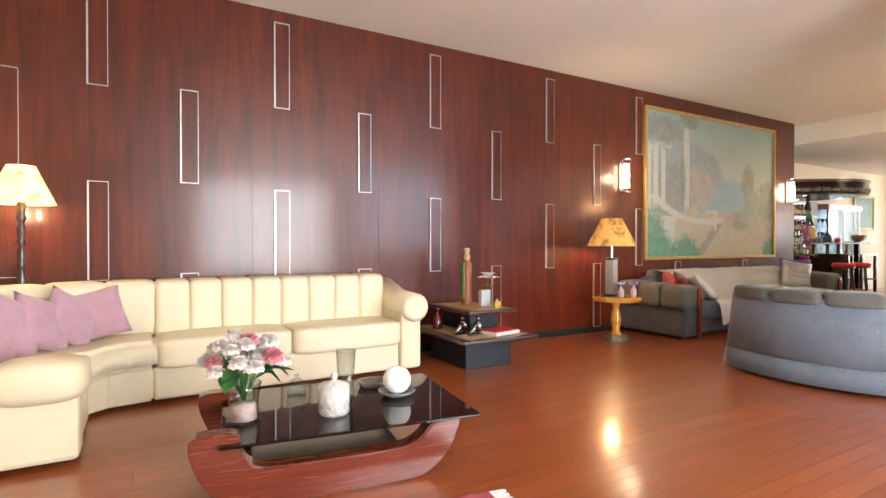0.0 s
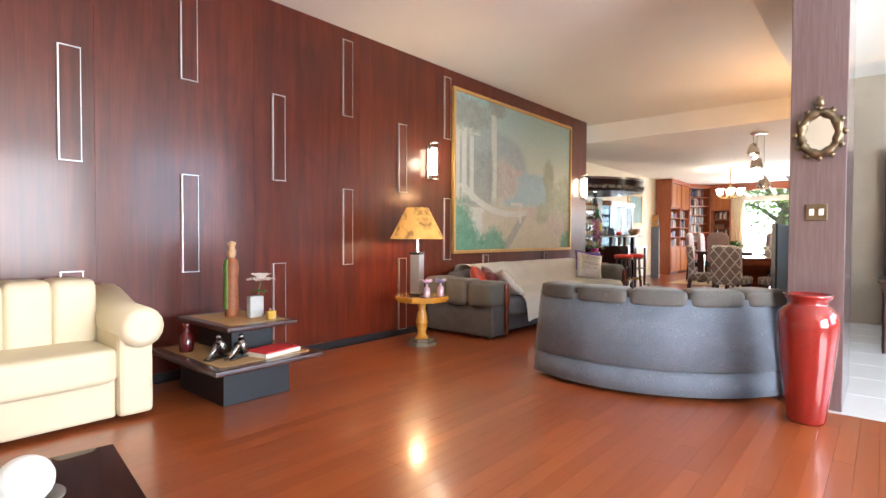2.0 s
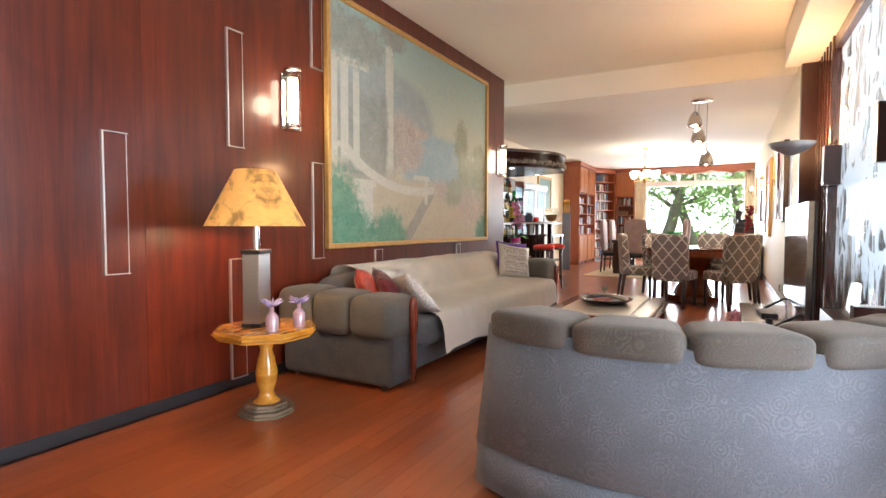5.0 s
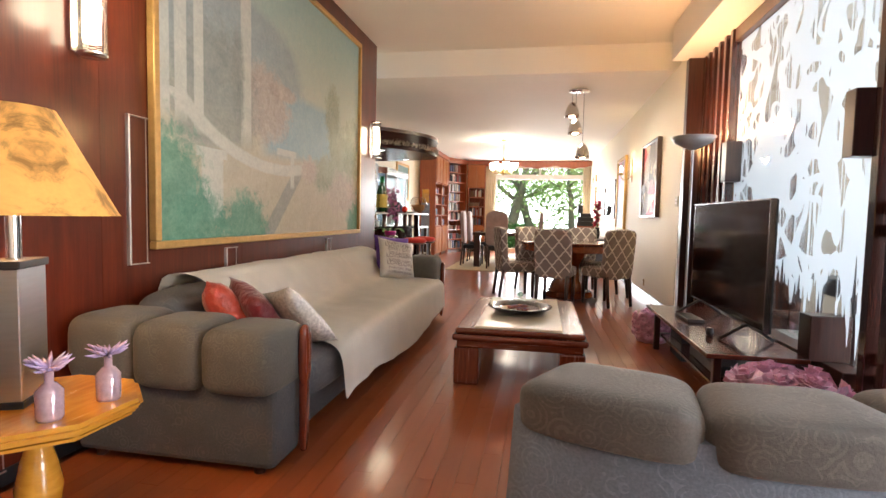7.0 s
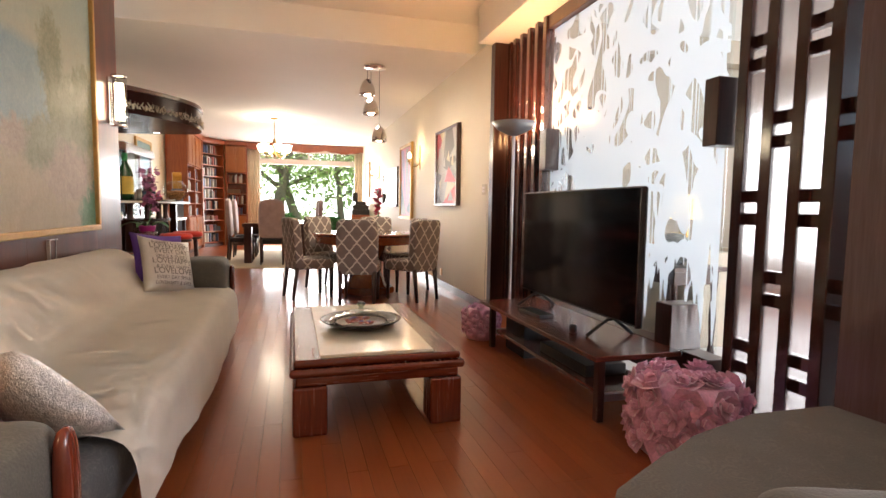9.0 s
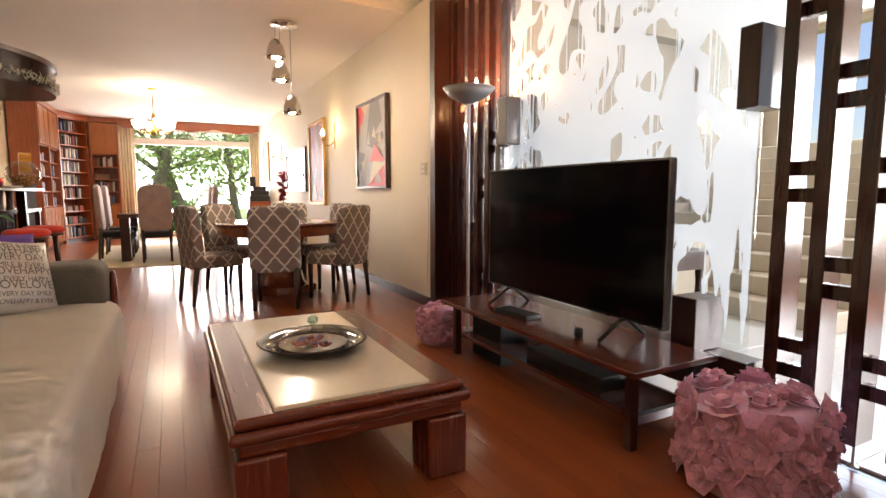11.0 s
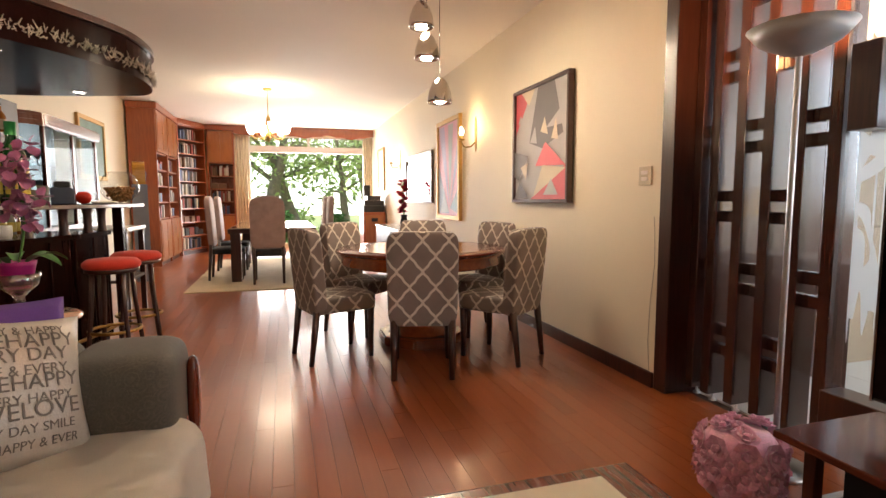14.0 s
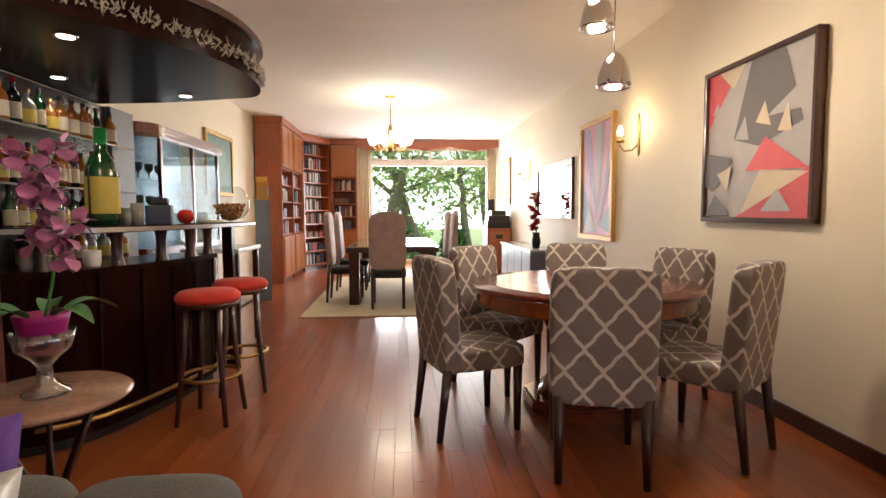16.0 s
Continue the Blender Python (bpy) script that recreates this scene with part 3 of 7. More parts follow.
g = part("pane", box(B(), END + 0.07, END + 0.076, WY0 + 0.06, WY1 - 0.06, 2.53, 2.74), PANE, win)
g.visible_shadow = False
bm = B()
box(bm, -200, 400, -300, 300, -0.36, -0.34)
tagged(part("ground", bm, GRASS, kind="structure"), "sunlit garden lawn reaching away from the house", "ground")
tagged(part("backdrop", box(B(), 60, 60.1, -60, 60, -1, 40), OUTSIDE, kind="structure"), "hazy bright sky behind the garden", "backdrop")


def tree(name, base, lean, height, radius, crown, count, seed, label, leafmat):
    rnd = random.Random(seed)
    t = thing(name, label, "tree", pose(*base))
    bm = B()
    pts = [Vector((lean[0] * k / 8 + 0.06 * rnd.uniform(-1, 1), lean[1] * k / 8 + 0.06 * rnd.uniform(-1, 1), height * k / 8)) for k in range(9)]
    tube(bm, pts, [radius * (1.15 - 0.75 * k / 8) for k in range(9)], 12)
    tips = []
    for k in range(9):
        p = pts[4 + k % 5]
        a = rnd.uniform(0, 6.28)
        q = p + Vector((math.cos(a) * 0.8, math.sin(a) * 0.8, rnd.uniform(0.0, 0.7)))
        e = q + Vector((math.cos(a) * 0.9, math.sin(a) * 0.9, rnd.uniform(-0.5, 0.5)))
        tube(bm, [p, q, e], [radius * 0.4, radius * 0.25, radius * 0.08], 7)
        tips += [p.lerp(q, 0.6), q, e, q.lerp(e, 0.5)]
    part("trunk", bm, BARK, t, smooth=True)
    bm = B()
    for _ in range(count):
        c = rnd.choice(tips) + Vector((rnd.gauss(0, crown), rnd.gauss(0, crown), rnd.gauss(0, crown * 0.75)))
        s = rnd.uniform(0.06, 0.15)
        mm = Matrix.Translation(c) @ Euler((rnd.uniform(-1, 1), rnd.uniform(-1, 1), rnd.uniform(0, 6.3))).to_matrix().to_4x4()
        vs = [bm.verts.new(mm @ Vector(p)) for p in ((-s, 0, 0), (-0.25 * s, 0.45 * s, 0.1 * s), (s, 0, -0.15 * s), (-0.25 * s, -0.45 * s, 0.1 * s))]
        bm.faces.new(vs)
    part("foliage", bm, leafmat, t, kind="stuff")
    return t


# crowns use the leaf green with sunlight mixed into its colour
tree("tree", (24.2, 4.15, -0.34), (0.3, -0.9), 4.2, 0.24, 0.5, 1300, 5, "leaning garden tree with grey bark and leaves coloured sunlit bright", LEAF_LIT)
tree("tree", (25.6, 2.9, -0.34), (-0.6, 1.3), 4.6, 0.2, 0.6, 1100, 6, "garden tree beside the window, sunlight put into its leaf colour", LEAF_LIT)
tree("tree", (23.6, 1.5, -0.34), (0.2, 0.3), 3.6, 0.14, 0.42, 1400, 7, "slender garden tree wrapped in climbing leaves", LEAF_LIT)
tree("tree", (28.5, 0.0, -0.34), (0.2, 0.6), 5.0, 0.2, 0.9, 1500, 8, "farther garden tree with a loose crown, lightened as if sunlit", LEAF_LIT)


def shrub(base, r, h, count, seed, mat):
    rnd = random.Random(seed)
    s = thing("shrub", "leafy garden shrub in bright daylight", "shrub", pose(*base), "garden shrubs")
    bm = B()
    for k in range(8):
        a = k * 0.8
        tube(bm, [(0, 0, 0), (r * 0.4 * math.cos(a), r * 0.4 * math.sin(a), h * 0.5), (r * 0.8 * math.cos(a), r * 0.8 * math.sin(a), h * 0.9)], [0.02, 0.012, 0.005], 5)
    part("stem", bm, BARK, s)
    bm = B()
    for _ in range(count):
        a, z = rnd.uniform(0, 6.28), rnd.uniform(0.1, 1)
        c = Vector((math.cos(a), math.sin(a), 0)) * r * rnd.uniform(0.2, 1.0) * (1.1 - 0.5 * z) + Vector((0, 0, z * h))
        l = rnd.uniform(0.08, 0.2)
        mm = Matrix.Translation(c) @ Euler((rnd.uniform(-1, 1), rnd.uniform(-1, 1), rnd.uniform(0, 6.3))).to_matrix().to_4x4()
        bm.faces.new([bm.verts.new(mm @ Vector(p)) for p in ((-l, 0, 0), (0, 0.3 * l, 0.1 * l), (l, 0, -0.2 * l), (0, -0.3 * l, 0.1 * l))])
    part("foliage", bm, mat, s, kind="stuff")


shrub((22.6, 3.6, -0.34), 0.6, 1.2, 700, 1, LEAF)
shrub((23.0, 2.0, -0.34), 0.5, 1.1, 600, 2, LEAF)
shrub((26.5, 3.2, -0.34), 1.0, 1.2, 700, 3, LEAF_LIT)

# valance and curtains
bm = B()
n = 60
y0, y1 = RIGHT + 0.02, 4.62
for k in range(n):
    a, b = y0 + (y1 - y0) * k / n, y0 + (y1 - y0) * (k + 1) / n

    def drop(y):
        s = (y - y0) / (y1 - y0) * 3
        return 2.735 + 0.035 * math.cos(2 * math.pi * s) + 0.012 * math.cos(6 * math.pi * s)

    vs = [bm.verts.new(p) for p in ((19.93, a, drop(a)), (19.93, b, drop(b)), (19.93, b, DCEIL - 0.005), (19.93, a, DCEIL - 0.005))]
    ws = [bm.verts.new(v.co + Vector((0.03, 0, 0))) for v in vs]
    for q in ((vs[3], vs[2], vs[1], vs[0]), ws, (vs[0], vs[1], ws[1], ws[0])):
        bm.faces.new(q)
setting("valance", bm, CABINET, "red-brown wooden pelmet with a scalloped lower edge", "pelmet")


def curtain(y0, y1, folds):
    c = B()
    for k in range(folds * 8):
        p = [(20.08 + 0.03 * math.sin(2 * math.pi * j / 8), y0 + (y1 - y0) * j / (folds * 8)) for j in (k, k + 1)]
        vs = [c.verts.new((p[i][0], p[i][1], z)) for i, z in ((0, 0.03), (1, 0.03), (1, 2.76), (0, 2.76))]
        c.faces.new(vs).smooth = True
    bmesh.ops.remove_doubles(c, verts=c.verts, dist=0.0005)
    bmesh.ops.solidify(c, geom=c.faces[:], thickness=0.004)
    return tagged(part("curtain", c, CURTAIN), "cream curtain hanging in soft folds", "curtain", "window curtains")


curtain(4.24, 4.56, 5)
curtain(1.27, 1.5, 4)


# ---- slatted screen and glass ----
screen = thing("slatted_screen", "dark wooden slatted room divider with staggered blocks", "screen", pose(0, 0, 0))


def slat(x, z0, z1, foot=True, w=0.062, d=0.14):
    part("slat", box(B(), x, x + w, 1.03 - d / 2, 1.03 + d / 2, z0, z1, 0.004, 1), SLAT, screen)
    if foot:
        part("foot", lathe(B(), [(0.022, 0.0), (0.022, 0.006), (0.007, 0.012), (0.007, z0)], 10, (x + w / 2, 1.03, 0)), STEEL, screen, "thin steel foot")


def tie(x0, x1, z):
    for dz in (0, 0.115):
        part("block", box(B(), x0, x1, 1.005, 1.055, z + dz, z + dz + 0.062, 0.003, 1), SLAT, screen)


near = [5.70, 5.86, 6.02, 6.18]
for k, x in enumerate(near):
    slat(x, 0.09 + 0.02 * (k % 2), 2.9)
for k in range(3):
    z = 0.30 if k % 2 == 0 else 0.68
    while z < 2.8:
        tie(near[k] + 0.062, near[k + 1], z)
        z += 0.78
z = 0.68
while z < 2.8:
    tie(5.62, 5.70, z)
    z += 0.78
far = [8.42, 8.59, 8.76, 8.93, 9.10, 9.225]
for k, x in enumerate(far):
    slat(x, 0.05, 2.9)
for k in range(5):
    z = 0.3 if k % 2 else 0.68
    while z < 2.8:
        tie(far[k] + 0.062, far[k + 1], z)
        z += 0.78
part("post", box(B(), 9.29, 9.397, 0.95, 1.246, 0, 2.9, 0.004, 1), DARK_UP, screen)
part("bracket", box(B(), 6.30, 6.40, 0.96, 1.16, 1.50, 1.86, 0.004, 1), DARK_UP, screen)
part("bracket", box(B(), 8.24, 8.36, 0.96, 1.16, 1.50, 1.86, 0.004, 1), DARK_UP, screen)
part("sill", box(B(), 6.30, 8.42, 0.99, 1.13, 0.13, 0.33, 0.004, 1), DARK_WOOD, screen)
part("block", box(B(), 6.52, 6.66, 0.98, 1.20, 0.33, 0.60, 0.004, 1), DARK_UP, screen)
part("rail", box(B(), 6.34, 8.42, 1.0, 1.08, 2.78, 2.9, 0.004, 1), DARK_WOOD, screen)
glass = thing("etched_glass_panel", "tall clear glass panel with white etched drips and loops", "glass panel", pose(0, 0, 0))
g = part("pane", box(B(), 6.36, 8.40, 1.018, 1.026, 0.34, 2.78), PANE, glass)
g.visible_shadow = False
bm = B()
bm.faces.new([bm.verts.new(p) for p in ((6.37, 1.030, 0.36), (8.39, 1.030, 0.36), (8.39, 1.030, 2.77), (6.37, 1.030, 2.77))])
part("film", bm, FILM, glass, "white etched film pattern")
pillar = setting("pillar", box(B(), 4.75, 5.62, 0.81, 1.12, 0, CEIL, 0.004, 1), PILLAR_SHEEN, "broad dark veneered pillar at the end of the screen, pale reflections put into its colour", "pillar")

# ---- hall behind the screen ----
stairs = thing("staircase", "pale stone staircase rising in the hall", "stairs", pose(0, 0, 0))
for k in range(10):
    part("step", box(B(), 7.0, 9.48, -1.1 - 0.29 * (k + 1), -1.1 - 0.29 * k + 0.02, 0.175 * k, 0.175 * (k + 1), 0.008, 1), STONE, stairs)
ct = thing("console_table", "small dark wooden hall table with turned legs", "table", pose(7.45, 0.42, 0))
part("top", box(B(), -0.3, 0.3, -0.24, 0.24, 0.70, 0.735, 0.008), DARK_WOOD, ct)
part("apron", box(B(), -0.26, 0.26, -0.2, 0.2, 0.60, 0.70), DARK_WOOD, ct)
for sx in (-0.24, 0.24):
    for sy in (-0.18, 0.18):
        part("leg", lathe(B(), [(0.018, 0), (0.026, 0.08), (0.018, 0.14), (0.028, 0.35), (0.02, 0.5), (0.028, 0.6)], 10, (sx, sy, 0)), DARK_UP, ct)
bowl = thing("glass_bowl", "cut glass bowl with a rounded lid", "bowl", pose(7.42, 0.45, 0.735))
part("body", lathe(B(), [(0.0, 0.0), (0.07, 0.0), (0.13, 0.06), (0.15, 0.12), (0.12, 0.2), (0.05, 0.24), (0.0, 0.25)], 16), CLEAR_BOTTLE, bowl)
hl = thing("table_lamp", "yellow lit lamp on a hall cabinet", "lamp", pose(8.0, -0.15, 0.8))
part("base", lathe(B(), [(0.08, 0), (0.08, 0.02), (0.03, 0.05), (0.05, 0.15), (0.015, 0.25), (0.015, 0.32)], 14), BRASS, hl)
part("shade", lathe(B(), [(0.16, 0.28), (0.09, 0.5)], 20), PALE_SHADE, hl)
hc = thing("hall_cabinet", "low pale stone shelf in the hall", "cabinet", pose(8.0, -0.15, 0))
part("body", box(B(), -0.45, 0.45, -0.2, 0.2, 0, 0.8, 0.006), STONE, hc)
hd = thing("door_panel", "dark carved wooden screen standing in the hall", "screen", pose(9.3, 0.32, 0))
part("body", box(B(), -0.05, 0.05, -0.3, 0.3, 0, 2.3, 0.006), DARK_UP, hd)
for k in range(3):
    part("rib", box(B(), -0.09, -0.05, -0.26 + 0.2 * k, -0.18 + 0.2 * k, 0.05, 2.25, 0.006), DARK_UP, hd)


# ---- cream corner sofa ----
def cream_sofa():
    s = thing("corner_sofa", "cream channelled corner sofa with rolled arms against the panelled wall", "sofa", pose(0, 0, 0))
    # straight run
    part("base", box(B(), -0.30, 1.60, 4.16, 4.84, 0.03, 0.27, 0.02), IVORY, s)
    for a, b in ((-0.28, 0.66), (0.67, 1.60)):
        part("seat", puff(B(), a - 0.004, b + 0.004, 4.09, 4.66, 0.25, 0.465, 12, 10, 0.05), IVORY, s)
    for k in range(8):
        a = -0.28 + 1.88 * k / 8
        part("backrest", puff(B(), a - 0.006, a + 0.241, 4.50, 4.84, 0.40, 0.86, 10, 8), IVORY, s)
    part("back_frame", box(B(), -0.30, 1.60, 4.60, 4.86, 0.25, 0.80, 0.04, 3), IVORY, s)
    # rolled arm
    part("arm", box(B(), 1.60, 1.80, 4.12, 4.84, 0.03, 0.56, 0.03), IVORY, s)
    bm = B()
    tube(bm, [(1.72, 4.06, 0.575), (1.72, 4.08, 0.575), (1.72, 4.45, 0.585), (1.72, 4.80, 0.66), (1.72, 4.84, 0.66)], [0.085, 0.125, 0.13, 0.15, 0.1], 16)
    part("arm_roll", bm, IVORY, s)
    # corner wedge
    part("base", box_poly([(-0.30, 4.16), (-0.30, 4.84), (-1.45, 4.84), (-1.70, 4.4), (-1.70, 3.9), (-0.72, 3.98), (-0.56, 4.12)], 0.03, 0.27), IVORY, s)
    part("seat", soft_poly([(-0.275, 4.09), (-0.275, 4.66), (-1.2, 4.66), (-1.5, 4.35), (-1.5, 3.85), (-0.64, 3.85), (-0.56, 4.01), (-0.45, 4.085)], 0.26, 0.465, 0.035), IVORY, s)
    for (xa, ya), (xb, yb) in (((-0.28, 4.68), (-0.62, 4.66)), ((-0.62, 4.66), (-0.96, 4.54)), ((-0.96, 4.54), (-1.26, 4.32)), ((-1.26, 4.32), (-1.46, 4.06)), ((-1.46, 4.06), (-1.58, 3.8))):
        ang = math.atan2(yb - ya, xb - xa)
        l = math.hypot(xb - xa, yb - ya) / 2 + 0.02
        part("backrest", puff(B(), -l, l, -0.15, 0.15, 0.40, 0.86, 8, 6, m=pose((xa + xb) / 2, (ya + yb) / 2, 0) @ pose(0, 0, 0, 0, 0, math.degrees(ang))), IVORY, s)
    # left run
    part("base", box(B(), -1.74, -0.66, 3.22, 3.95, 0.03, 0.27, 0.02), IVORY, s)
    part("seat", puff(B(), -1.5, -0.635, 3.40, 3.87, 0.25, 0.465, 10, 10), IVORY, s)
    for k in range(3):
        part("backrest", puff(B(), -1.76, -1.46, 3.32 + 0.19 * k, 3.52 + 0.19 * k, 0.40, 0.84, 6, 4), IVORY, s)
    part("arm", box(B(), -1.74, -0.64, 3.20, 3.40, 0.03, 0.44, 0.03), IVORY, s)
    for a, b in ((-1.74, -1.38), (-1.39, -1.0), (-1.01, -0.60)):
        part("arm_roll", puff(B(), a, b, 3.13, 3.44, 0.33, 0.56, 7, 3.4), IVORY, s)
    return s


def box_poly(poly, z0, z1):
    bm = B()
    prism(bm, poly, z0, z1)
    bmesh.ops.bevel(bm, geom=bm.edges[:], offset=0.015, segments=2, affect="EDGES")
    return bm


def soft_poly(poly, z0, z1, r=0.07):
    bm = B()
    prism(bm, poly, z0, z1)
    bmesh.ops.bevel(bm, geom=bm.edges[:], offset=r, segments=4, affect="EDGES")
    for f in bm.faces:
        f.smooth = len(f.verts) == 4 and f.calc_area() < 0.08
    return bm


cream_sofa()


def cushion(name, label, mats, m, w=0.42, d=0.14, group=""):
    """A square scatter cushion with pinched corners, standing in its own xz plane."""
    c = thing(name, label, "cushion", m, group)
    bm = B()
    n = 12
    grid = {}
    for side in (-1, 1):
        for i in range(n + 1):
            for j in range(n + 1):
                u, v = 2 * i / n - 1, 2 * j / n - 1
                edge = max(abs(u), abs(v))
                h = (1 - u ** 4) * (1 - v ** 4)
                pinch = 1 - 0.07 * (1 - (u * v) ** 2) * edge ** 2
                if i in (0, n) or j in (0, n):
                    if side == 1:
                        continue
                    grid[-1, i, j] = grid[1, i, j] = bm.verts.new((u * w / 2 * pinch, 0, v * w / 2 * pinch))
                else:
                    grid[side, i, j] = bm.verts.new((u * w / 2 * pinch, side * d / 2 * h ** 0.6, v * w / 2 * pinch))
    for side in (-1, 1):
        for i in range(n):
            for j in range(n):
                q = [grid[side, i, j], grid[side, i + 1, j], grid[side, i + 1, j + 1], grid[side, i, j + 1]]
                f = bm.faces.new(q if side == -1 else q[::-1])
                f.smooth = True
    part("cover", bm, mats, c)
    return c


for k, (x, y, rz, rx, w) in enumerate(((-0.66, 4.40, 10, -22, 0.38), (-0.78, 4.22, 52, -14, 0.36), (-0.91, 4.05, 56, -16, 0.37), (-1.02, 3.90, 54, -18, 0.36), (-1.13, 3.74, 58, -18, 0.37))):
    cushion("scatter_cushion", "dusty mauve plush cushion on the cream sofa", MAUVE, pose(x, y, 0.635, rx - 6, (-12, 30, 18, 34, 14)[k], rz - 8 * (k % 2)), w, 0.12, "mauve cushions")


# ---- grey three-seat sofa with throw ----
def grey_sofa():
    s = thing("grey_sofa", "grey patterned three-seat sofa with dark wood arm trims", "sofa", pose(0, 0, 0))
    part("base", box(B(), 5.30, 8.68, 3.92, 4.84, 0.05, 0.26, 0.03), SLATE, s)
    for a, b in ((5.42, 6.46), (6.46, 7.50), (7.50, 8.54)):
        part("seat", puff(B(), a, b, 3.82, 4.56, 0.22, 0.445, 8, 6), SLATE, s)
        part("backrest", puff(B(), a, b, 4.52, 4.84, 0.34, 0.725, 8, 4), SLATE, s)
    for x0, x1, far_end in ((5.12, 5.44, 0.0), (8.54, 8.90, 0.06)):
        part("arm", box(B(), x0 + 0.03, x1 - 0.03, 3.86, 4.84, 0.03, 0.48, 0.03), SLATE, s)
        for k in range(3):
            a = 3.84 + 0.333 * k
            bm = B()
            puff(bm, x0 - 0.035, x1 + 0.02, a, a + 0.35, 0.35, 0.645 + far_end + 0.012 * k, 12, 5.0)
            part("arm_pad", bm, OLIVE_PAD, s, "olive-grey figured arm pad")
        x = x0 + 0.16
        bm = B()
        puff(bm, x + 0.05, x + 0.13, 3.80, 3.845, 0.34, 0.63, 8, 3.0)
        puff(bm, x + 0.068, x + 0.117, 3.808, 3.845, 0.03, 0.50, 8, 4.0)
        part("arm_trim", bm, RED_UP, s, "red-brown varnished wooden arm front")
    for x in (5.2, 8.7):
        for y in (3.95, 4.75):
            part("foot", lathe(B(), [(0.025, 0), (0.03, 0.05)], 10, (x, y, 0)), DARK_WOOD, s)
    return s


grey_sofa()


def throw_cover():
    """Cloth draped over back, seat and front of the sofa."""
    bm = B()
    prof = [(4.87, 0.46), (4.865, 0.74), (4.80, 0.785), (4.68, 0.795), (4.56, 0.77), (4.45, 0.66), (4.39, 0.53), (4.30, 0.484), (4.10, 0.485), (3.92, 0.482), (3.82, 0.465), (3.775, 0.42), (3.765, 0.33), (3.76, 0.20), (3.755, 0.13)]
    nx = 70
    rows = []
    for i in range(nx + 1):
        u = i / nx
        x = 5.70 + 2.92 * u
        row = []
        for j, (y, z) in enumerate(prof):
            wob = 0.012 * noise.noise((x * 3.1, j * 0.7, 1.0)) + 0.006 * noise.noise((x * 9, j * 1.3, 4.0))
            hang = 0.05 * noise.noise((x * 1.7, 3.0, 0)) if j > 11 else 0
            low = 0.0
            if j == len(prof) - 1:
                low = 0.09 * math.sin(u * 7.5 + 0.6)
            row.append(bm.verts.new((x + 0.03 * noise.noise((y * 3, z * 3, u * 5)), y + wob + 0.015 * hang, z + wob + low * 0.5)))
        rows.append(row)
    for a, b in zip(rows, rows[1:]):
        for j in range(len(prof) - 1):
            bm.faces.new((a[j], a[j + 1], b[j + 1], b[j])).smooth = True
    bmesh.ops.solidify(bm, geom=bm.faces[:], thickness=0.006)
    ob = part("throw", bm, THROW)
    mod = ob.modifiers.new("soft", "SUBSURF")
    mod.levels = mod.render_levels = 1
    return tagged(ob, "ivory woven throw spread over the grey sofa", "throw")


throw_cover()
cushion("scatter_cushion", "orange-red satin cushion by the sofa arm", RED_SATIN, pose(5.60, 4.36, 0.60, -32, 14, 35), 0.38, 0.16)
cushion("scatter_cushion", "dark red satin cushion leaning on the sofa arm", MAROON, pose(5.66, 4.22, 0.60, -34, -10, 50), 0.38, 0.14)
cushion("scatter_cushion", "silver sequinned cushion leaning against red cushions", SEQUIN, pose(5.73, 4.06, 0.58, -40, 12, 58), 0.40, 0.12)


